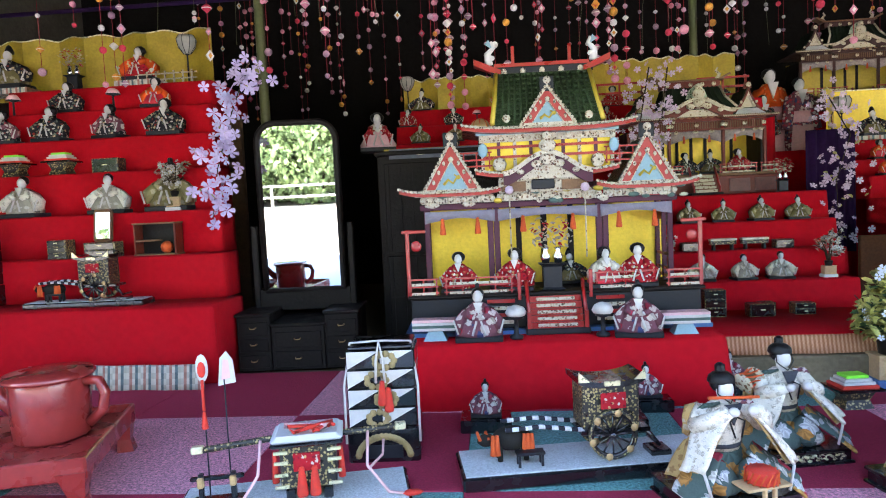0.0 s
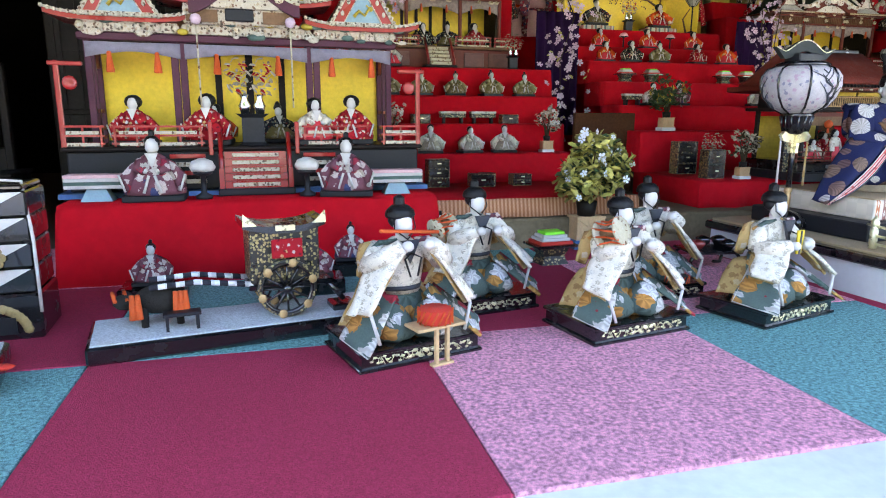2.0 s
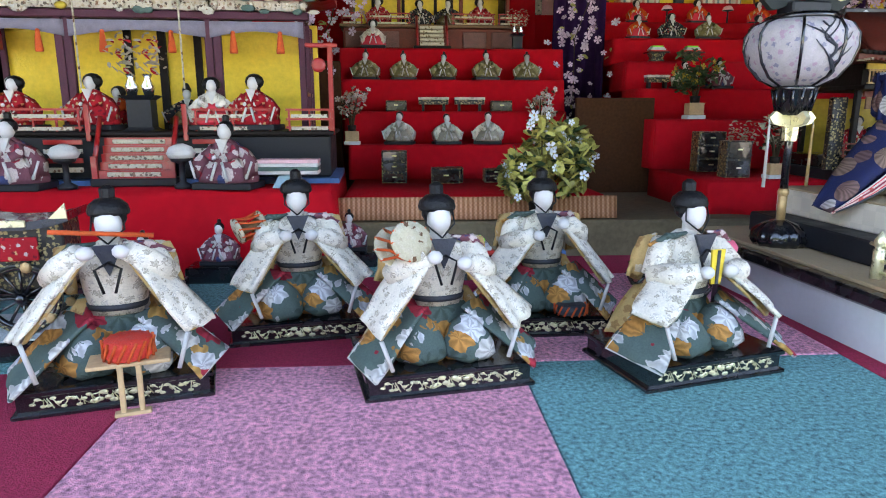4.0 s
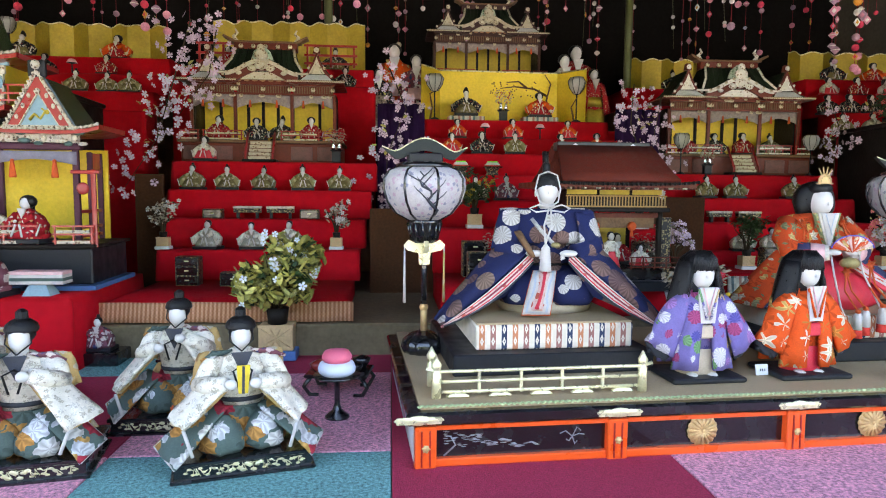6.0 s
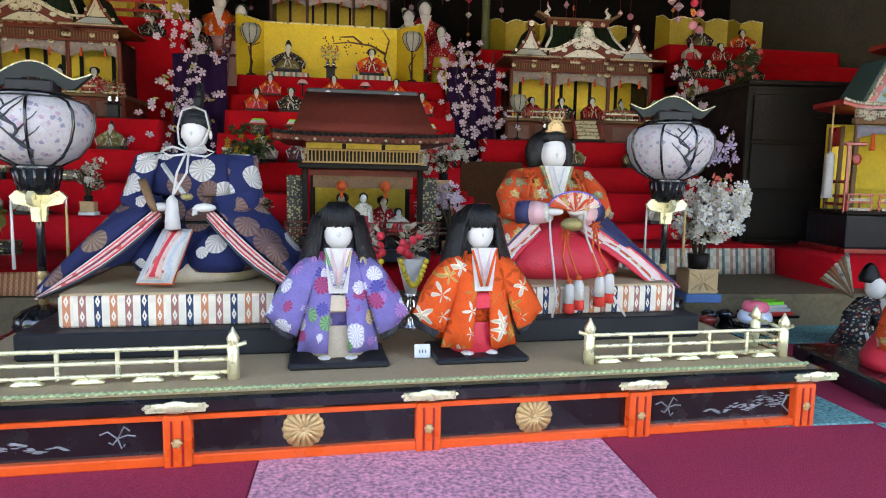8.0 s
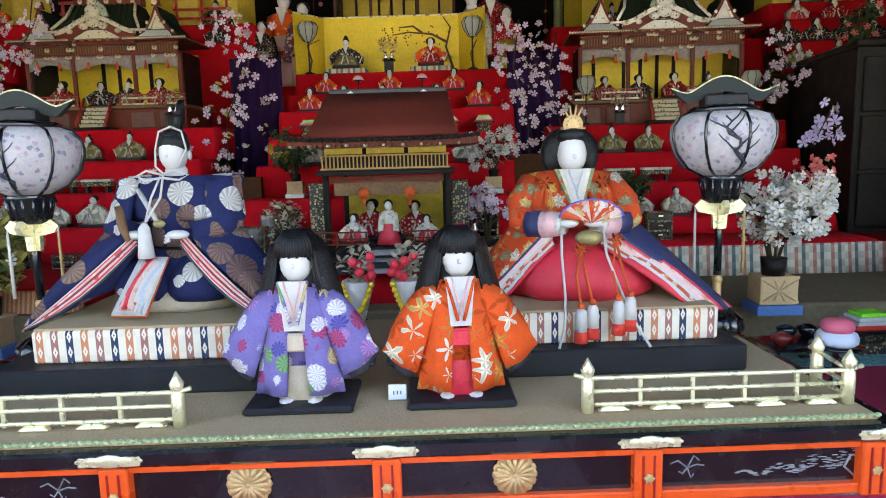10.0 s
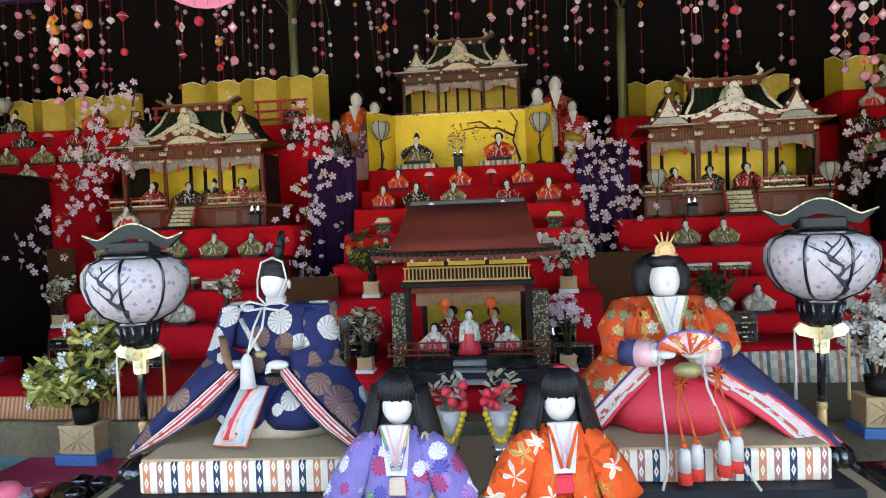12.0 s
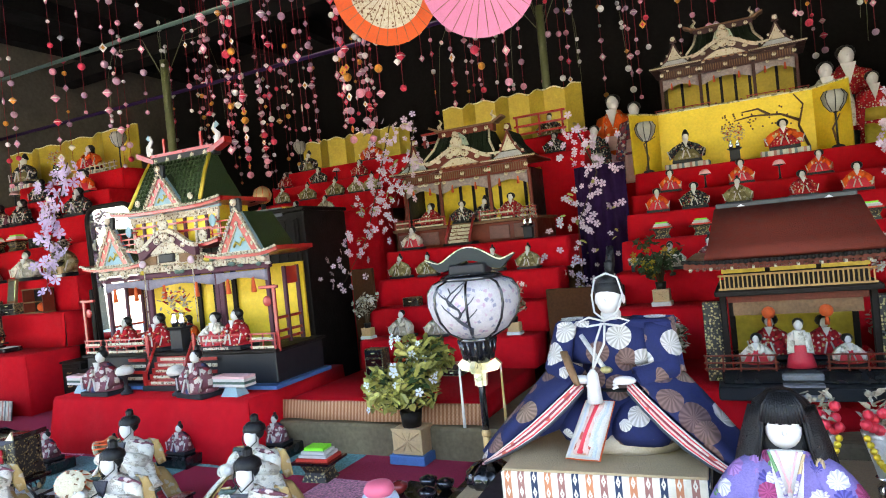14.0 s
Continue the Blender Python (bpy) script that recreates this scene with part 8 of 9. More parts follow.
def disc_lamp(x, y, z, s=1.0):
    t = thing("small_lamp", "small black stand with pink and white cap", "lamp", pose(x, y, z + 0.001) @ Matrix.Scale(s, 4), group="small lamps")
    part("foot", G().lathe([(0.014, 0), (0.004, 0.006), (0.003, 0.05), (0.024, 0.056)], SATIN, 12), t)
    part("cap", G().lathe([(0.024, 0), (0.016, 0.014), (0.010, 0.018), (0.004, 0.019)], PINKSILK, 14, z=0.056), t)


def paper_lantern(x, y, z, s=1.0):
    t = thing("paper_lantern", "small standing lantern with ribbed grey paper shade", "lantern", pose(x, y, z + 0.001) @ Matrix.Scale(s, 4), group="small paper lanterns")
    part("pole", G().lathe([(0.02, 0), (0.018, 0.006), (0.003, 0.012), (0.003, 0.11), (0.012, 0.118)], SATIN, 10), t)
    prof = [(0.012, 0.115), (0.030, 0.140), (0.036, 0.165), (0.026, 0.182)]
    part("shade", G().lathe(prof, mat("grey_paper", (0.34, 0.33, 0.29), 0.7, 0, 60, 0.2), 14), t, "grey paper shade")
    for k in range(8):
        a = k * math.pi / 4
        g = G()
        g.tube([((r + 0.001) * math.cos(a), (r + 0.001) * math.sin(a), zz) for r, zz in prof], 0.0013, SATIN, 4)
        part("rib", g, t)


def chest(x, y, z, w, h, d, rows, label, legs=False, m=LACQUERGOLD):
    t = thing("miniature_chest", label, "miniature furniture", pose(x, y, z + 0.001), group="miniature lacquer furniture")
    part("case", one(0, 0, 0, w, d, h, m, b=0.0015), t)
    for k in range(rows):
        hh = h / rows
        dr = part("drawer", one(0, -d / 2 - 0.001, hh * k + 0.003, w * 0.88, 0.003, hh - 0.006, BLACK, b=0.0008), t)
        part("knob", one(0, -d / 2 - 0.003, hh * (k + 0.5), w * 0.18, 0.003, 0.004, PALEGOLD), dr)


def long_box(x, y, z, w, label="long black and white miniature box on trestle legs"):
    t = thing("miniature_box", label, "miniature furniture", pose(x, y, z + 0.001), group="miniature lacquer furniture")
    part("box", one(0, 0, 0.022, w, 0.026, 0.016, LACQUERGOLD, b=0.0015), t)
    part("lid", one(0, 0, 0.038, w * 1.02, 0.03, 0.008, WHITEBROC, b=0.001), t)
    for s in (-1, 1):
        part("trestle", one(s * w * 0.35, 0, 0, 0.008, 0.024, 0.022, SATIN), t)


def cake_stand(x, y, z, s=1.0, rz=0):
    t = thing("rice_cake_stand", "layered green, white and pink rice cakes on black stand", "rice cakes", pose(x, y, z + 0.001, 0, 0, rz) @ Matrix.Scale(s, 4), group="diamond rice cakes")
    part("foot", G().rings([[(r * c, r * 0.8 * q, zz) for c, q in ((-1, -1), (1, -1), (1, 1), (-1, 1))] for r, zz in ((0.034, 0), (0.026, 0.02), (0.036, 0.042))], LACQUERGOLD, False), t)
    part("tray", one(0, 0, 0.042, 0.105, 0.08, 0.006, BLACK, b=0.0015), t)
    for k, m in enumerate((REDTASSEL, WHITESILK, WHITESILK, LIME)):
        f = 0.084 - 0.011 * k
        part("cake_layer", one(0, 0, 0.0482 + 0.0072 * k, f, f * 0.75, 0.007, m, b=0.001), t)


def mochi(x, y, z, s=1.0):
    t = thing("round_rice_cakes", "pink rice cake on white one on black pedestal dish", "rice cakes", pose(x, y, z + 0.001) @ Matrix.Scale(s, 4), group="round rice cakes")
    part("pedestal", G().lathe([(0.026, 0), (0.024, 0.005), (0.010, 0.016), (0.0055, 0.03), (0.0055, 0.075), (0.046, 0.086), (0.048, 0.090), (0.02, 0.090)], BLACK, 24), t, "black lacquer pedestal dish")
    part("white_cake", G().lathe([(0.030, 0), (0.037, 0.006), (0.038, 0.014), (0.034, 0.024), (0.02, 0.028)], BLUEWHITE, 26, z=0.090), t, "bluish white round cake")
    part("pink_cake", G().lathe([(0.026, 0), (0.030, 0.006), (0.030, 0.012), (0.024, 0.021), (0.01, 0.024)], HOTPINK, 26, z=0.117), t, "pink round cake")


def tray_set(x, y, z, s=1.0, rz=0):
    t = thing("meal_tray", "black lacquer meal tray with small red and black bowls", "tray", pose(x, y, z + 0.001, 0, 0, rz) @ Matrix.Scale(s, 4), group="lacquer meal trays")
    part("tray", one(0, 0, 0.045, 0.15, 0.11, 0.008, BLACK, b=0.003), t)
    for dx in (-0.06, 0.06):
        for dy in (-0.042, 0.042):
            g = G()
            g.tube([(dx, dy, 0.046), (dx * 1.25, dy * 1.2, 0.025), (dx * 1.05, dy, 0.003), (dx * 0.7, dy, 0.003)], 0.005, BLACK, 6)
            part("leg", g, t)
    for dx, dy, m in ((-0.045, -0.025, BROWNLAC), (0.04, -0.03, BLACK), (0, 0.03, BLACK), (0.048, 0.03, BLACK)):
        part("bowl", G().lathe([(0.010, 0), (0.020, 0.014), (0.022, 0.022), (0.014, 0.026), (0.005, 0.030)], m, 16, dx, dy, 0.053), t)


def stone_lantern(x, y, z, s=1.0):
    t = thing("flower_vase_stand", "small black stand with two silver vases", "miniature furniture", pose(x, y, z + 0.001) @ Matrix.Scale(s, 4), group="vase stands")
    part("stand", G().rings([[(r * c, r * 0.7 * q, zz) for c, q in ((-1, -1), (1, -1), (1, 1), (-1, 1))] for r, zz in ((0.022, 0), (0.016, 0.004), (0.016, 0.04), (0.024, 0.046))], SATIN, False), t)
    for dx in (-0.011, 0.011):
        v = part("vase", G().lathe([(0.006, 0), (0.009, 0.012), (0.004, 0.022), (0.007, 0.028)], SILVER, 12, dx, 0, 0.046), t)
        g = G()
        rnd = random.Random(int(dx * 1e4))
        leaves(g, rnd, (dx * 1.6, 0, 0.098), 0.022, 40, 0.006, DRYLEAF, 1.3)
        leaves(g, rnd, (dx * 1.6, 0, 0.098), 0.022, 14, 0.006, REDBROC, 1.3)
        part("dried_bouquet", g, v)


# ---- dolls and furnishings on the stands ----
def row(kind, xs, y, z, s=1.0):
    for i, x in enumerate(xs):
        doll(kind if isinstance(kind, str) else kind[i % len(kind)], x, y, z, s * (1 + 0.04 * math.sin(7 * i + 10 * x)), 12 * math.sin(3 * i + 5 * x))


# on the five-step stand
row("olive", [0.75, 0.88, 1.022, 1.17, 1.315], 2.715, 0.463, 0.95)
row("grey", [0.865, 1.016, 1.151], 2.49, 0.251, 1.02)
for x, w in zip([0.98, 1.102], (0.10, 0.10)):
    long_box(x, 2.605, 0.356, w)
for x in [0.854, 1.21]:
    chest(x, 2.605, 0.356, 0.07, 0.035, 0.04, 1, "black miniature box with cord on the stand")
chest(0.848, 2.32, 0.146, 0.075, 0.095, 0.05, 3, "black and gold miniature chest with open shelves")
chest(1.0, 2.30, 0.146, 0.085, 0.045, 0.05, 1, "low black and gold miniature chest")
chest(1.028, 2.32, 0.146, 0.05, 0.045, 0.05, 2, "small black miniature sewing box")
chest(1.152, 2.32, 0.146, 0.07, 0.04, 0.05, 2, "small black mirror stand base")
doll("white", 0.774, 2.80, 0.577, 1.0)
stone_lantern(1.295, 2.80, 0.577, 1.1)
row(("red", "court", "emperor", "red"), [0.79, 0.945, 1.055, 1.175], 2.965, 0.670, 1.05)
# on the tall seven-step stand
L7, L6, L5 = 1.236, 1.101, 0.956
doll("emperor", -2.3, 3.05, L7 + 0.03, 2.0)
doll("empress", -1.621, 3.05, L7 + 0.03, 1.7)
for x, w in ((-2.3, 0.24), (-1.621, 0.22)):
    t = thing("small_dais", "small dais bound in striped cloth under the doll", "dais", pose(x, 3.05, L7 + 0.001), group="small daises")
    part("mat_block", one(0, 0, 0, w, 0.11, 0.028, STRIPE_PALE, b=0.002), t)
stone_lantern(-1.967, 3.05, L7, 1.7)
paper_lantern(-1.397, 3.09, L7, 1.35)
for x0 in (-1.508,):
    f = thing("miniature_fence", "small cream miniature fence before the dolls", "miniature fence", pose(x0 + 0.04, 3.0, L7 + 0.001))
    for k in range(7):
        part("post", one(-0.14 + 0.045 * k, 0, 0, 0.007, 0.007, 0.06, CREAM), f)
    for z in (0.018, 0.045):
        part("rail", one(0, 0, z, 0.31, 0.006, 0.006, CREAM), f)
row(("court", "orange"), [-1.9, -1.466], 2.89, L6, 1.5)
for x in [-2.175, -1.676]:
    disc_lamp(x, 2.89, L6, 1.4)
row(("flower", "court", "flower", "court"), [-2.144, -1.908, -1.627, -1.366], 2.77, L5, 1.62)
for x in [-2.005, -1.787]:
    cake_stand(x, 2.65, 0.796, 1.25)
chest(-1.573, 2.65, 0.796, 0.12, 0.06, 0.06, 1, "black miniature travelling box with cord")
row("grey", [-1.882, -1.507], 2.53, 0.616, 1.75)
doll("olive", -1.242 - 0.02, 2.58, 0.616, 2.1)
chest(-1.651, 2.41, 0.443, 0.08, 0.075, 0.06, 3, "small black miniature drawers with a candle arm")
chest(-1.472, 2.41, 0.443, 0.13, 0.06, 0.06, 2, "black miniature mirror stand with drawers")
g = G()
g.box(0, 0, 0.0, 0.075, 0.008, 0.13, BROWN, b=0.01)
g.box(0, -0.005, 0.012, 0.058, 0.003, 0.106, MIRROR, b=0.001)
thing("miniature_mirror", "small upright mirror on the miniature drawers", "mirror", pose(-1.472, 2.41, 0.505, -8), g)
t = thing("miniature_shelf", "open brown miniature shelf with tiny kettle and bowls", "miniature furniture", pose(-1.242, 2.41, 0.444))
for dx in (-0.082, 0.082):
    part("side", one(dx, 0, 0, 0.006, 0.06, 0.125, REDWOOD), t)
for z, x0, w in ((0.0, 0, 0.18), (0.055, -0.04, 0.08), (0.122, 0, 0.18)):
    part("shelf", one(x0, 0, z, w, 0.06, 0.006, BROWN), t)
part("kettle", G().ball(0.035, -0.005, 0.03, 0.024, ORTASSEL, n=12), t)
part("back_panel", one(0, 0.03, 0, 0.17, 0.004, 0.125, DARKWOOD), t)
ob = copy_thing(b, pose(-1.93, 2.22, 0.274, 0, 0, 6))
# on the stand with the gold screen
C7 = 0.797
doll("emperor", 1.868, 3.19, C7 + 0.022, 1.25)
doll("empress", 2.219, 3.19, C7 + 0.022, 1.2)
for x in (1.868, 2.219):
    t = thing("small_dais", "small dais bound in striped cloth under the doll", "dais", pose(x, 3.19, C7 + 0.001), group="small daises")
    part("mat_block", one(0, 0, 0, 0.17, 0.08, 0.021, STRIPE_PALE, b=0.002), t)
stone_lantern(2.045, 3.18, C7, 1.15)
for x in [1.718, 2.391]:
    paper_lantern(x, 3.16, C7, 1.15)
row("orange", [1.812, 2.062, 2.316], 3.03, 0.701, 0.92)
for x in [1.938, 2.189]:
    disc_lamp(x, 3.03, 0.701, 0.95)
row(("orange", "court", "olive", "red", "orange"), [1.775, 1.905, 2.05, 2.25, 2.41], 2.90, 0.626, 0.95)
for x in (1.80, 1.93, 2.30, 2.42):
    cake_stand(x, 2.76, 0.531, 0.75)
row(("grey", "purple", "grey"), [1.84, 1.96, 2.36], 2.60, 0.431, 0.95)
for x, k in ((1.80, 3), (2.40, 2)):
    chest(x, 2.30, 0.176, 0.085, 0.12, 0.05, k, "black and gold miniature cabinet on the red stand")
chest(2.42, 2.12, 0.176, 0.10, 0.06, 0.05, 1, "black miniature box with red silk")
chest(1.79, 2.12, 0.176, 0.07, 0.10, 0.05, 2, "black and gold miniature cabinet with red tassels")
for x, y, z in ((1.86, 2.22, 0.176), (2.36, 2.22, 0.176)):
    stone_lantern(x, y, z, 1.2)
for x in (1.745, 2.47):
    long_box(x, 2.60, 0.431, 0.08)
# on the right stand
row("olive", [2.884, 3.018, 3.284], 2.845, 0.446, 1.0)
for x in [2.885, 3.012]:
    long_box(x, 2.72, 0.346, 0.10)
row("grey", [3.042, 2.922, 3.282], 2.60, 0.236, 1.0)
chest(2.934, 2.42, 0.181, 0.075, 0.085, 0.05, 3, "black and gold miniature chest of drawers")
row(("red", "court", "red", "olive"), [2.915, 3.05, 3.19, 3.325], 3.11, 0.650, 1.05)
for x in [2.811, 3.422]:
    paper_lantern(x, 2.94, 0.551, 1.0)
stone_lantern(2.938, 2.945, 0.551, 1.0)
# on the high stands at the back
row(("emperor", "empress"), [-0.29, 0.159], 3.53, 1.101, 1.25)
row(("red", "court", "red"), [-0.35, -0.112, 0.17], 3.37, 1.001, 1.0)
row("olive", [-0.274, -0.099, 0.088, 0.226, 0.322], 3.24, 0.901, 1.0)
row(("court", "grey"), [-0.088, 0.107], 3.11, 0.801, 1.0)
disc_lamp(0.011, 3.37, 1.001)
paper_lantern(-0.37, 3.55, 1.101, 1.1)
row(("red", "emperor"), [0.72, 1.24], 3.44, 1.051, 1.15)
row(("red", "olive", "court"), [0.66, 0.80, 1.30], 3.28, 0.951, 0.95)
row(("emperor", "empress"), [3.05, 3.40], 3.60, 1.021, 1.15)
row(("red", "olive", "court"), [2.95, 3.2, 3.5], 3.43, 0.921, 0.95)
row(("emperor", "empress"), [3.896, 4.133], 3.50, 1.071, 1.2)
row(("white", "red", "white"), [3.762, 3.917, 4.071], 3.33, 0.971, 1.0)
row("court", [3.657, 3.77, 3.883, 3.995], 3.18, 0.861, 1.0)
row(("olive", "grey", "olive"), [3.63, 3.78, 3.907], 3.03, 0.751, 1.0)
potted("potted_plant", "dark green bush on the corner stand", (3.825, 3.0, 0.751), 0.22, 0.08, DARKLEAF, CORALBLOSSOM, 12, 240, 0.013, 0.05, 41)
# around the ornate palace
CZ = 0.310
row(("red", "red", "white", "red"), [-0.034, 0.143, 0.419, 0.519], 1.995, CZ, 1.28)
row(("emperor", "empress"), [0.323, 0.151], 2.115, CZ, 1.05)
stone_lantern(0.257, 1.985, CZ, 1.75)
row("purple", [0.027, 0.485], 1.845, 0.186, 1.55)
for x in [0.136, 0.385]:
    ball_lamp(x, 1.845, 0.186, 1.2)
for x in [-0.102, 0.616]:
    t = thing("striped_box", "long white, pink and green striped box on blue cloth foot", "miniature furniture", pose(x, 1.86, 0.187), group="striped long boxes")
    part("foot", G().rings([[(-0.035, -0.025, 0), (0.035, -0.025, 0), (0.035, 0.025, 0), (-0.035, 0.025, 0)], [(-0.02, -0.015, 0.03), (0.02, -0.015, 0.03), (0.02, 0.015, 0.03), (-0.02, 0.015, 0.03)]], BLUEPAINT, False), t)
    for k, m in enumerate((WHITESILK, GREENSILK, WHITESILK, PINKSILK)):
        part("layer", one(0, 0, 0.030 + 0.0082 * k, 0.135, 0.05, 0.008, m, b=0.001), t)
# little dolls on black blocks by the red table
for x, y, s, rz in ((0.044, 1.62, 1.15, 0), (0.481, (0.481, 1.726, 0.03)[1] + 0.03, 1.15, 0), (0.38 + 0.0, (0.38, 1.608, 0.035)[1], 1.2, 0), (0.745, (0.745, 1.882, 0.03)[1], 1.15, 0)):
    thing("doll_block", "small plain black lacquer block under an attendant doll", "plinth", pose(x, y, 0.001), one(0, 0, 0, 0.13, 0.09, 0.034, BLACK, b=0.003), group="small black blocks")
    doll("purple" if y > 1.6 else "olive", x, y, 0.035, s * 0.78, rz, "attendant dolls on black blocks")

# ---- brown wooden palace behind the girls ----
pa = thing("wooden_palace", "brown lacquered wooden palace with tiled roof and red tassels", "miniature palace", pose(2.165, 1.96, 0.176, 0, 0, 1))
part("stepped_base", G().box(0, 0.13, 0, 0.34, 0.30, 0.03, SATIN, b=0.003).box(0, 0.14, 0.03, 0.32, 0.26, 0.035, BLACK, b=0.003), pa)
for k in range(3):
    part("step", one(0, -0.015 + 0.012 * k, 0.002 + 0.02 * k, 0.08, 0.03, 0.012, SILVERINK, b=0.002), pa)
part("back_wall", one(0, 0.24, 0.065, 0.27, 0.01, 0.15, GILTDK), pa)
for x in (-0.145, -0.135, 0.135, 0.145):
    part("column", one(x, 0.02 if abs(x) > 0.14 else 0.24, 0.065, 0.014, 0.014, 0.17, DARKWOOD, b=0.002), pa)
for sx in (-1, 1):
    part("side_wing", one(sx * 0.172, 0.05, 0.03, 0.04, 0.02, 0.185, LACQUERGOLD, b=0.002), pa)
part("blind", one(0, 0.016, 0.185, 0.25, 0.004, 0.038, BROWN), pa)
part("valance", one(0, 0.012, 0.215, 0.27, 0.006, 0.014, REDWOOD), pa)
for x in (-0.055, 0.055):
    g = G()
    g.ball(x, 0.005, 0.190, 0.014, ORTASSEL, n=10)
    tassel(g, x, 0.005, 0.182, 0.022, ORTASSEL)
    part("tassel", g, pa, "red-orange silk knot")
for x0, x1 in ((-0.19, -0.05), (0.05, 0.19)):
    railing(pa, x0, x1, -0.015, 0.065, 0.035, REDWOOD)
part("gallery_floor", one(0, 0.13, 0.232, 0.32, 0.30, 0.012, DARKWOOD, b=0.002), pa)
GOLDWOOD = mat("gilt_brown_wood", (0.34, 0.20, 0.07), 0.5, 0.2, 60, 0.3)
ga = part("gallery", one(0, 0.13, 0.244, 0.28, 0.22, 0.055, DARKWOOD), pa)
for k in range(33):
    part("slat", one(-0.145 + 0.29 * k / 32, -0.012, 0.246, 0.003, 0.003, 0.030, GOLDWOOD), ga)
for z in (0.246, 0.276):
    part("bar", one(0, -0.013, z, 0.30, 0.005, 0.004, GOLDWOOD), ga)
for k in range(3):
    g = G()
    g.box(-0.098 + 0.098 * k, 0.006, 0.282, 0.088, 0.004, 0.020, GILTDK)
    part("carved_panel", g, ga)
g = G()
eave(g, 0, -0.06, 0.312, 0.215, 0.38, DARKWOOD, REDWOOD, 0.012, 0.006)
for k in range(30):
    g.box(-0.20 + 0.40 * k / 29, -0.062, 0.297, 0.005, 0.05, 0.005, CREAM if k % 3 == 0 else REDWOOD)
part("eave", g, pa)
g = G()
BARK = mat("red_bark_roof", (0.13, 0.022, 0.014), 0.7, 0, 60, 0.3, 0.6, 300)
BARK.node_tree.nodes["Principled BSDF"].inputs["Specular IOR Level"].default_value = 0.2
prof = [(-0.050, 0.320), (-0.01, 0.345), (0.04, 0.382), (0.10, 0.425)]
g.sheet([[(x, y, z) for x in (-0.172 + 0.008 * i, 0, 0.172 - 0.008 * i)] for i, (y, z) in enumerate(prof)], 0.012, BARK)
g.sheet([[(x, 0.26 - y, z) for x in (-0.172 + 0.008 * i, 0, 0.172 - 0.008 * i)] for i, (y, z) in enumerate(prof)], 0.012, BARK)
g.slab([(-0.17, 0.322), (0.17, 0.322), (0.135, 0.42), (-0.135, 0.42)], 0.06, BARK, 0.10)
part("roof", g, pa, "red-brown bark roof")
g = G()
g.box(0, 0.13, 0.415, 0.29, 0.05, 0.026, mat("grey_ridge", (0.035, 0.036, 0.04), 0.5, 0, 40, 0.3), b=0.003)
for x in (-0.09, 0.09):
    g.slab([(x - 0.012, 0.428), (x, 0.420), (x + 0.012, 0.428), (x, 0.436)], 0.004, WHITEPANEL, 0.102)
part("ridge", g, pa, "grey ridge with white diamonds")
row(("red", "red"), [2.165 - 0.055, 2.165 + 0.055], 2.09, 0.242, 1.0)
g = G()
g.lathe([(0.030, 0), (0.026, 0.018), (0.016, 0.050), (0.012, 0.070)], REDSILK, 18, sy=0.8, wave=0.08)
g.lathe([(0.016, 0.045), (0.018, 0.066), (0.012, 0.080)], WHITEBROC, 14, sy=0.8)
for sg in (-1, 1):
    cape(g, [(sg * 0.010, -0.008, 0.078), (sg * 0.020, 0.0, 0.074), (sg * 0.026, -0.010, 0.030), (sg * 0.012, -0.016, 0.034)], WHITEBROC, 0.004, sag=0.003, fold=0.001)
head(g, 0, -0.002, 0.092, 0.0105)
g.ball(0, 0.003, 0.096, 0.0118, HAIR, n=10)
g.tube([(0, 0.010, 0.094), (0, 0.014, 0.05)], 0.007, HAIR, 6, 0.004)
thing("lady_in_waiting_doll", "small standing doll in white jacket and red skirt", "doll", pose(2.165, 1.985, 0.242), g)
row(("white", "white"), [2.165 - 0.085, 2.165 + 0.09], 1.99, 0.242, 0.72)

# vases with red flowers between the two large dolls
for dx, sd in ((0.628, 3), (0.712, 4)):
    v = thing("flower_vase", "silver stemmed white vase with red flowers and gold beads", "vase", PLAT @ pose(dx, 0.32, 0.104), group="silver flower vases")
    part("stem", G().lathe([(0.018, 0), (0.016, 0.005), (0.008, 0.012), (0.012, 0.03), (0.013, 0.05), (0.006, 0.06), (0.014, 0.066)], SILVER, 18), v, "turned silver stem")
    part("cone", G().lathe([(0.010, 0.066), (0.016, 0.09), (0.028, 0.135), (0.025, 0.135)], WHITESILK, 18), v, "white paper cone")
    g = G()
    rnd = random.Random(sd)
    leaves(g, rnd, (0, 0, 0.165), 0.036, 70, 0.010, DRYLEAF, 1.0)
    part("dry_leaves", g, v)
    leaves(g, rnd, (0, 0, 0.172), 0.038, 40, 0.011, WHITEBLOSSOM, 0.8)
    for k in range(7):
        part("red_flower", G().ball(rnd.uniform(-0.026, 0.026), -0.016 - 0.008 * (k % 3), 0.142 + 0.006 * k, 0.0085, REDSILK, n=9), v)
    g = G()
    for k in range(16):
        a = k / 15
        g.ball(-0.024 + 0.048 * a, -0.026 - 0.006 * math.sin(math.pi * a), 0.132 - 0.045 * math.sin(math.pi * a), 0.0055, GILT, n=7)
    part("bead_garland", g, v, "hanging garland of gold beads")

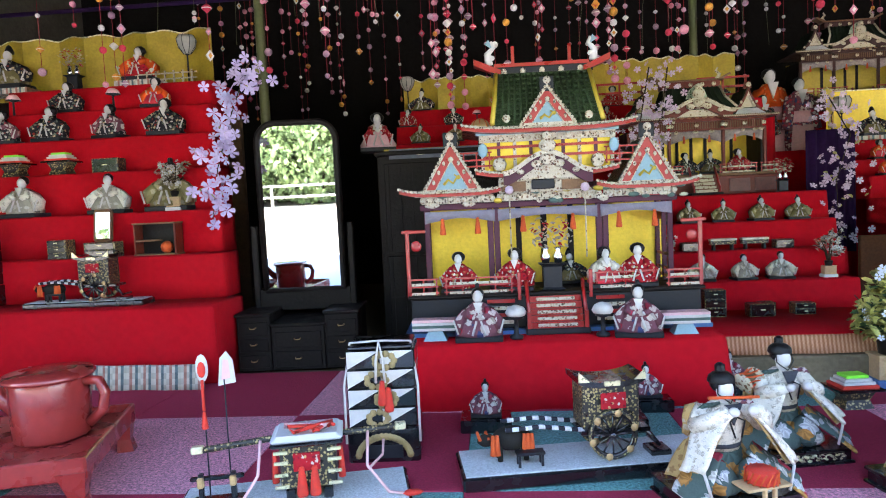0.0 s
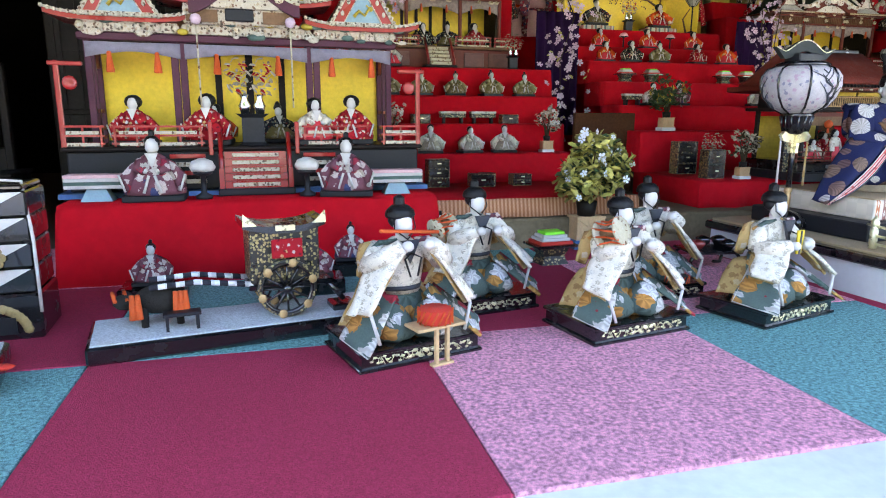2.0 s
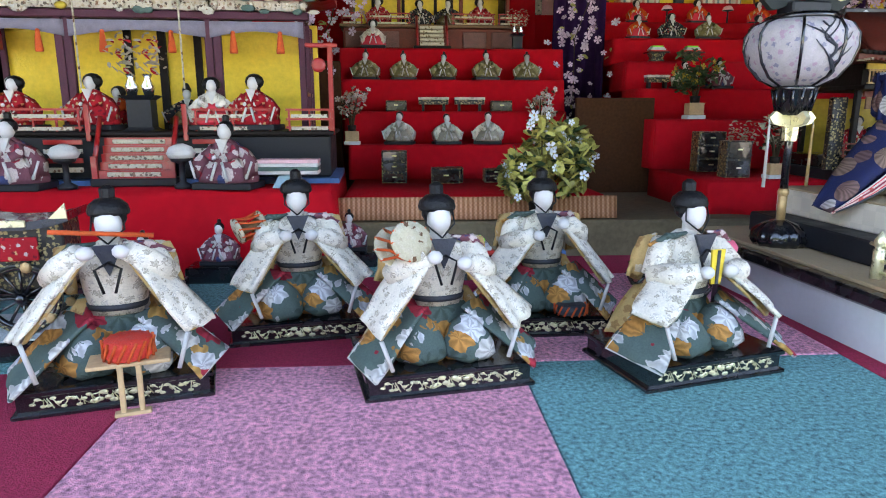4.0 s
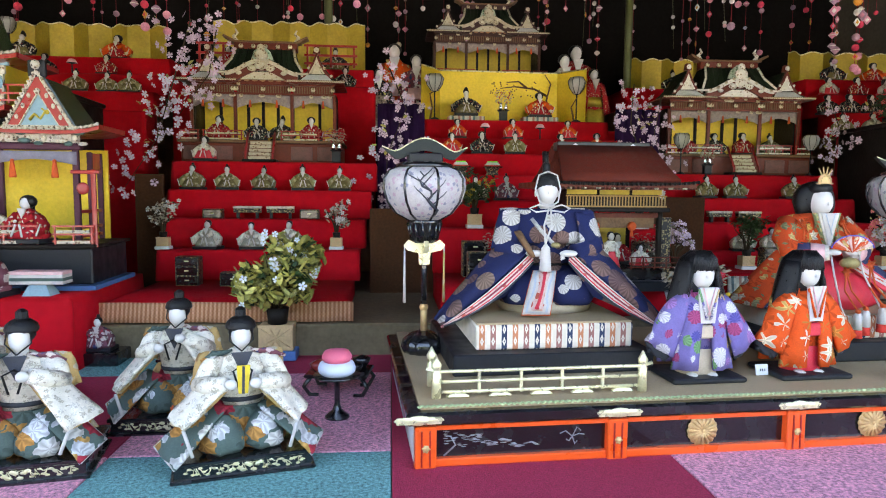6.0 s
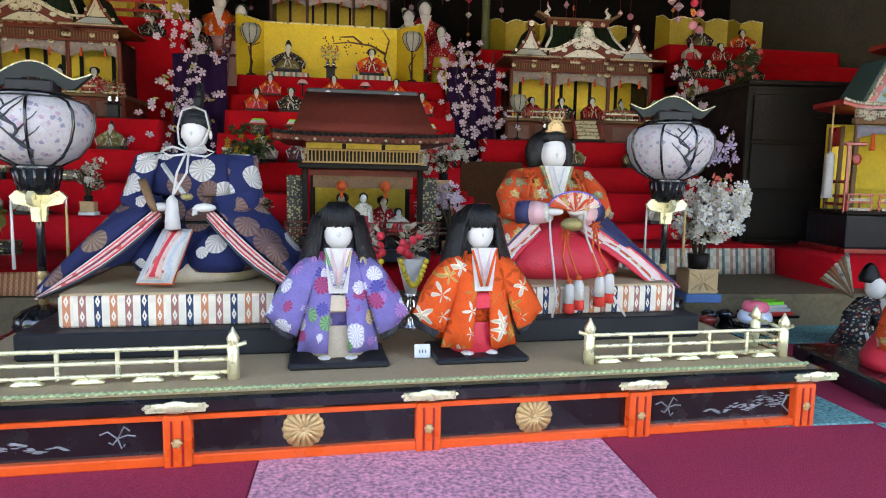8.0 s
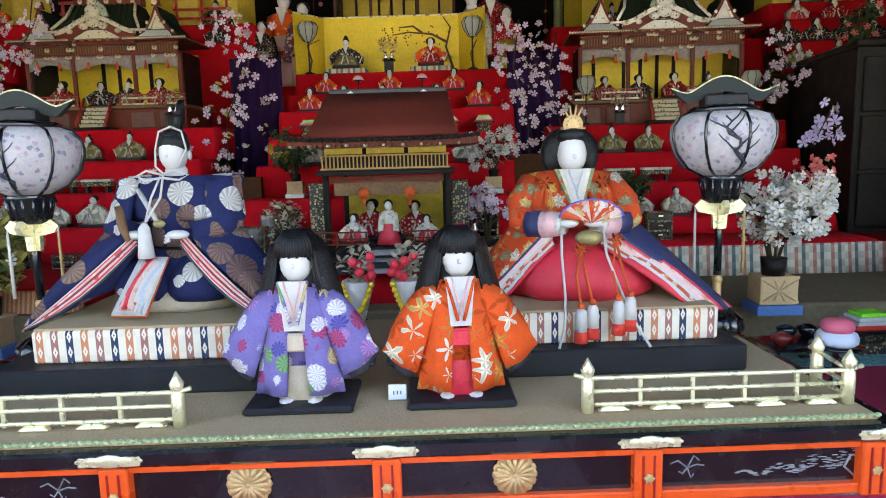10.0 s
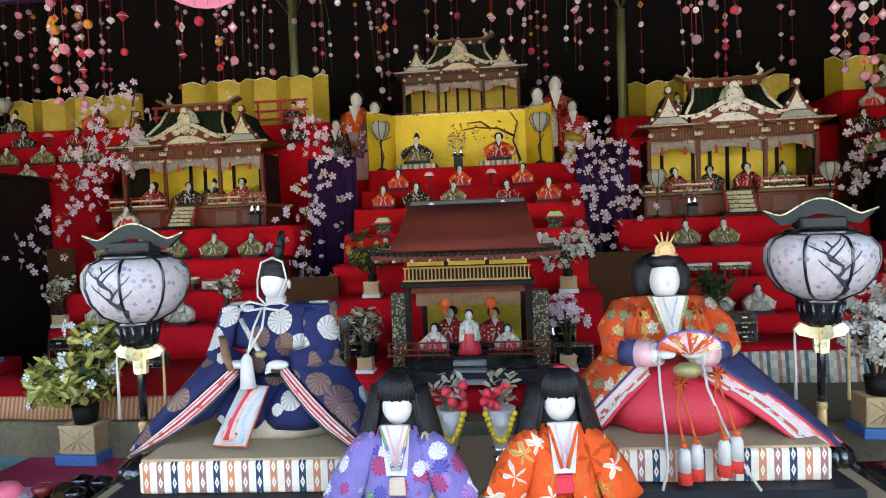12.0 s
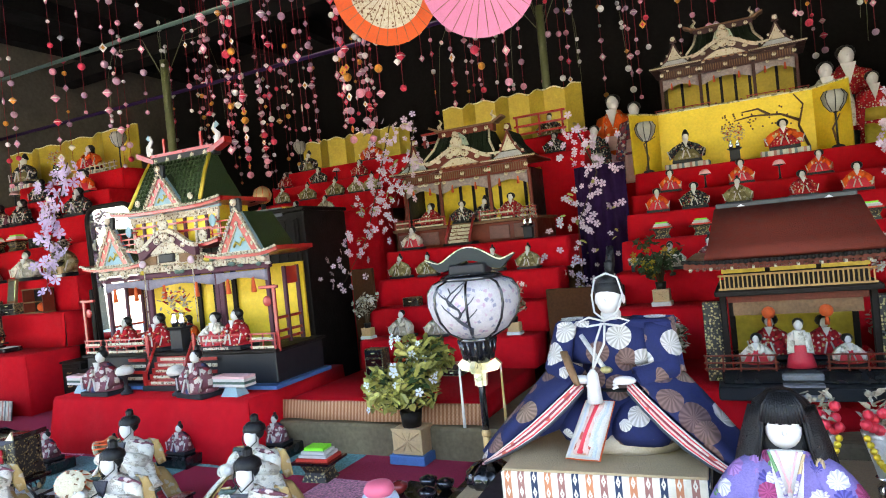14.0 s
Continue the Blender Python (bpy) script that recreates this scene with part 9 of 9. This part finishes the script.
# rice cakes and trays on the carpet
mochi(1.408, (1.408, 1.426, 0.0)[1], 0.0, 1.0)
mochi(3.024, 1.62, 0.0, 0.95)
cake_stand(1.014, (1.014, 1.709, 0.0)[1] + 0.03, 0.0, 1.15, 5)
cake_stand(3.22, 1.85, 0.0, 1.15, 5)
tray_set(1.40, 1.60, 0.0, 0.95, -8)
tray_set(3.02, 1.76, 0.0, 0.95, 6)
# dolls on the black step at the far end
g = G()
thing("black_step", "low black lacquered step under the far dolls", "plinth", pose(3.26, 1.42, 0.001, 0, 0, -6), one(0, 0, 0, 0.36, 0.30, 0.045, BLACK, b=0.004))
FAR1 = seated(COURTORANGE, COURTORANGE, hair="lady", h=0.25, lap=REDSILK, base=False, reach=0.9)
FAR2 = seated(DARKBROC, DARKBROC, hair="hat", h=0.21, base=False, reach=1.25)
thing("court_doll", "seated lady doll in orange robe over red skirt", "doll", pose(3.22, 1.40, 0.047, 0, 0, 10), FAR1)
thing("court_doll", "seated archer doll in dark robe with feathered quiver", "doll", pose(3.36, 1.68, 0.002, 0, 0, 25), FAR2)
g = G()
for k in range(8):
    g.tube([(0, 0, 0), (-0.075 + 0.009 * k, 0.02, 0.045 + 0.009 * k)], 0.003, GREYBROC if k % 3 == 1 else BROWN, 5, 0.005)
thing("feather_fan", "spread of brown and cream feathered arrows", "arrows", pose(3.36, 1.73, 0.12), g)
g = G()
g.lathe([(0.004, 0), (0.014, -0.01), (0.016, -0.13), (0.018, -0.15)], WHITESILK, 14, wave=0.05)
g.tube([(0, 0, 0), (0, 0, 0.148)], 0.003, GOLD, 5)
thing("silk_tassel", "long white silk tassel hung from the palace eave", "tassel", pose(3.672, 2.235, 0.502), g)


# ---- large standing dolls beside the upper palace ----
def tall_doll(pos, h, robe, label, obi=PINKSILK):
    g = G()
    k = h / 0.3
    M = Matrix.Scale(k, 4)
    g.lathe([(0.045, 0), (0.048, 0.04), (0.042, 0.13), (0.038, 0.19), (0.018, 0.215)], robe, 18, sy=0.75, M=M)
    g.lathe([(0.043, 0.10), (0.044, 0.14)], obi, 18, sy=0.78, M=M)
    for s in (-1, 1):
        cape(g, [(s * 0.02, -0.02, 0.20), (s * 0.045, 0, 0.195), (s * 0.07, -0.02, 0.08), (s * 0.04, -0.035, 0.07)], robe, 0.01, M)
    head(g, 0, -0.006, 0.236, 0.0195, M)
    g.ball(0, 0.002, 0.245, 0.0205, HAIR, sx=1.04, sz=0.9, n=16, M=M)
    g.slab([(-0.016, 0.215), (0.016, 0.215), (0, 0.165)], 0.006, WHITESILK, -0.036, M)
    cape(g, [(-0.036, -0.030, 0.09), (0.036, -0.030, 0.09), (0.040, -0.036, 0.0), (-0.040, -0.036, 0.0)], obi, 0.006, M, sag=0.008)
    thing("standing_doll", label, "doll", pose(*pos), g, group="tall standing dolls")


def box_under(x, y, z0, z1, w):
    thing("display_box", "red-covered box raising the tall dolls", "box", pose(x, y, z0), one(0, 0, 0, w, 0.18, z1 - z0, RED, b=0.003))


box_under(1.60, 3.46, 0.09, 0.78, 0.30)
box_under(2.62, 3.46, 0.09, 0.78, 0.30)
tall_doll((1.458, 3.40, 0.781), 0.33, DARKBROC, "tall boy doll in black kimono with pale fan pattern", GREYBROC)
tall_doll((1.534, 3.51, 0.781), 0.50, TANGERINE, "tall girl doll in pale orange kimono")
tall_doll((1.602 + 0.04, 3.42, 0.781), 0.42, PURPLEBROC, "tall girl doll in pink and black kimono")
tall_doll((2.546, 3.40, 0.781), 0.36, REDBROC, "tall girl doll in red and gold kimono", GILTDK)
tall_doll((2.48, 3.51, 0.781), 0.52, REDBROC, "tall doll in red robe with white face", GREENSILK)
tall_doll((2.424 - 0.03, 3.41, 0.781), 0.44, WHITEBROC, "tall doll in pale green kimono", GREYBROC)


# ---- bamboo, hanging strings, paper umbrellas ----
def bamboo(x, y, top, r=0.022):
    t = thing("bamboo_pole", "upright green bamboo pole among the stands", "bamboo pole", pose(x, y, 0.0), group="bamboo poles")
    g = G()
    prof = []
    z = 0.09 if x > 0.6 else 0.0
    while z < top:
        prof += [(r * 0.94, z), (r, z + 0.01), (r * 0.95, z + 0.02), (r * 0.93, z + 0.20)]
        z += 0.21
    g.lathe(prof, BAMBOO, 14)
    part("culm", g, t)
    rnd = random.Random(int(100 * x))
    for k in range(6):
        a = k * 1.05 + rnd.uniform(-0.2, 0.2)
        q = rnd.uniform(0.35, 0.6)
        pts = [(0, 0, top), (0.3 * q * math.cos(a), 0.2 * q * math.sin(a), top + 0.25), (0.8 * q * math.cos(a), 0.4 * q * math.sin(a), top + 0.28), (q * math.cos(a), 0.5 * q * math.sin(a), top + 0.05), (1.05 * q * math.cos(a), 0.5 * q * math.sin(a), top - 0.25)]
        g = G()
        g.tube(pts, 0.0022, BAMBOO, 5, 0.001)
        tw = part("twig", g, t)
        for i in range(5):
            u = rnd.uniform(1.2, 3.95)
            j = int(u)
            p = Vector(pts[j]).lerp(Vector(pts[j + 1]), u - j)
            part("rice_ball", G().ball(p.x, p.y, p.z, 0.011, rnd.choice((WHITESILK, PINKSILK, WHITESILK)), n=10), tw)


bamboo(-1.06, 3.20, 1.75, 0.026)
bamboo(1.19, 3.62, 1.62)
bamboo(2.804, 3.62, 1.55)

BALLS = [mat("ball_pink", (0.66, 0.26, 0.34), 0.8, 0, 90, 0.3, 0.5), mat("ball_red", (0.62, 0.05, 0.09), 0.8, 0, 90, 0.3, 0.5), mat("ball_white", (0.72, 0.68, 0.64), 0.8, 0, 90, 0.2, 0.5), mat("ball_mauve", (0.42, 0.25, 0.32), 0.8, 0, 90, 0.3, 0.5), mat("ball_amber", (0.62, 0.26, 0.03), 0.6, 0, 50, 0.6, 0.5)]
PRIM = {}
for i, m in enumerate(BALLS):
    g = G()
    g.ball(0, 0, 0, 0.019, m, n=14)
    PRIM["ball", i] = g.mesh("ball")
    g = G()
    g.lathe([(0.001, -0.022), (0.019, -0.004), (0.022, 0.004), (0.010, 0.016), (0.002, 0.020)], m, 12)
    g.lathe([(0.017, -0.004), (0.023, 0.0), (0.017, 0.003)], BALLS[2], 12)
    PRIM["bell", i] = g.mesh("bell")
    g = G()
    g.slab([(0, -0.026), (0.020, 0), (0, 0.026), (-0.020, 0)], 0.008, m, -0.004)
    g.slab([(0, -0.013), (0.010, 0), (0, 0.013), (-0.010, 0)], 0.003, BALLS[(i + 2) % 5], -0.0065)
    PRIM["diamond", i] = g.mesh("diamond")


def string(x, y, zb, seed, n=8, zt=2.55, gap=0.11):
    rnd = random.Random(seed)
    t = thing("ornament_string", "red cord hung with small cloth balls and charms", "hanging ornament", pose(x, y, zb), group="hanging ornament strings")
    g = G()
    g.tube([(0, 0, 0), (0, 0, zt - zb)], 0.0014, CORD, 4)
    part("cord", g, t)
    z = 0.0
    for k in range(n):
        kind = rnd.choice(("ball", "ball", "ball", "bell", "diamond"))
        o = part({"ball": "cloth_ball", "bell": "cloth_bell", "diamond": "cloth_charm"}[kind], PRIM[kind, rnd.choice((0, 0, 1, 2, 3, 3, 4))], t)
        s = rnd.uniform(0.45, 0.95)
        o.matrix_local = pose(0, 0, z, 0, 0, rnd.uniform(-60, 60)) @ Matrix.Scale(s, 4)
        z += gap * rnd.uniform(0.6, 1.3)
        if z > zt - zb - 0.05:
            break


rnd = random.Random(77)
for i in range(140):
    x = -1.75 + 6.0 * (i + rnd.uniform(0.1, 0.9)) / 140
    y = rnd.choice((2.45, 2.75, 3.0, 3.25, 3.75, 4.0, 4.2))
    zb = {2.45: 1.10, 2.75: 1.14, 3.0: 1.22, 3.25: 1.36, 3.75: 1.22, 4.0: 1.15, 4.2: 1.10}[y] + rnd.uniform(0, 0.32)
    string(x, y, zb, i, 8, 2.55, 0.115)
for cx, cy, zb in ((0.597, 2.75, 1.07), (3.418, 2.75, 0.987), (-0.085, 2.85, 1.019)):
    for k in range(4):
        string(cx + 0.06 * math.cos(k * 1.57), cy + 0.06 * math.sin(k * 1.57), zb + 0.05 * (k % 3), 200 + k, 9, 2.55, 0.06)


def umbrella(pos, m1, m2, label):
    u = thing("paper_umbrella", label, "umbrella", pose(*pos, -62, 0, 8), group="paper umbrellas")
    n = 28
    g = G()
    pts = [[(0.001, 0.0)], []]
    ring = lambda r, z: [(r * math.cos(2 * math.pi * k / n), r * math.sin(2 * math.pi * k / n), z) for k in range(n)]
    g.rings([ring(0.004, 0.055), ring(0.125, 0.012)], m1, False, cap=False)
    g.rings([ring(0.125, 0.012), ring(0.175, -0.008)], m2, False, cap=False)
    part("canopy", g, u)
    for k in range(n):
        a = 2 * math.pi * k / n
        g = G()
        g.tube([(0.004 * math.cos(a), 0.004 * math.sin(a), 0.056), (0.176 * math.cos(a), 0.176 * math.sin(a), -0.0075)], 0.0012, BROWN, 4)
        part("rib", g, u)
    g = G()
    g.tube([(0, 0, 0.06), (0, 0, -0.18)], 0.005, BROWN, 6)
    part("handle", g, u)
    g = G()
    iv = pose(*pos, -62, 0, 8).inverted()
    g.tube([iv @ (Vector(pos) + Vector((0, 0, 0.02))), iv @ Vector((pos[0], pos[1], 2.55))], 0.0015, CORD, 4)
    part("hanging_cord", g, u)


umbrella((1.123, 2.15, 1.405), CREAM, ORTASSEL, "cream and orange paper umbrella hung under the ceiling")
PINKPAPER = mat("pink_paper", (0.55, 0.17, 0.30), 0.7, 0, 40, 0.15)
umbrella((1.437, 2.15, 1.357), PINKPAPER, PINKPAPER, "pink paper umbrella hung under the ceiling")
for y, m, z in ((3.3, VELVET, 1.72), (2.9, GREENSILK, 1.95)):
    g = G()
    g.tube([(-3.21, y, z), (5.01, y + 0.3, z + 0.06)], 0.012, m, 8)
    thing("hanging_rail", "long cloth-wound rail that carries the hanging strings", "rail", None, g)
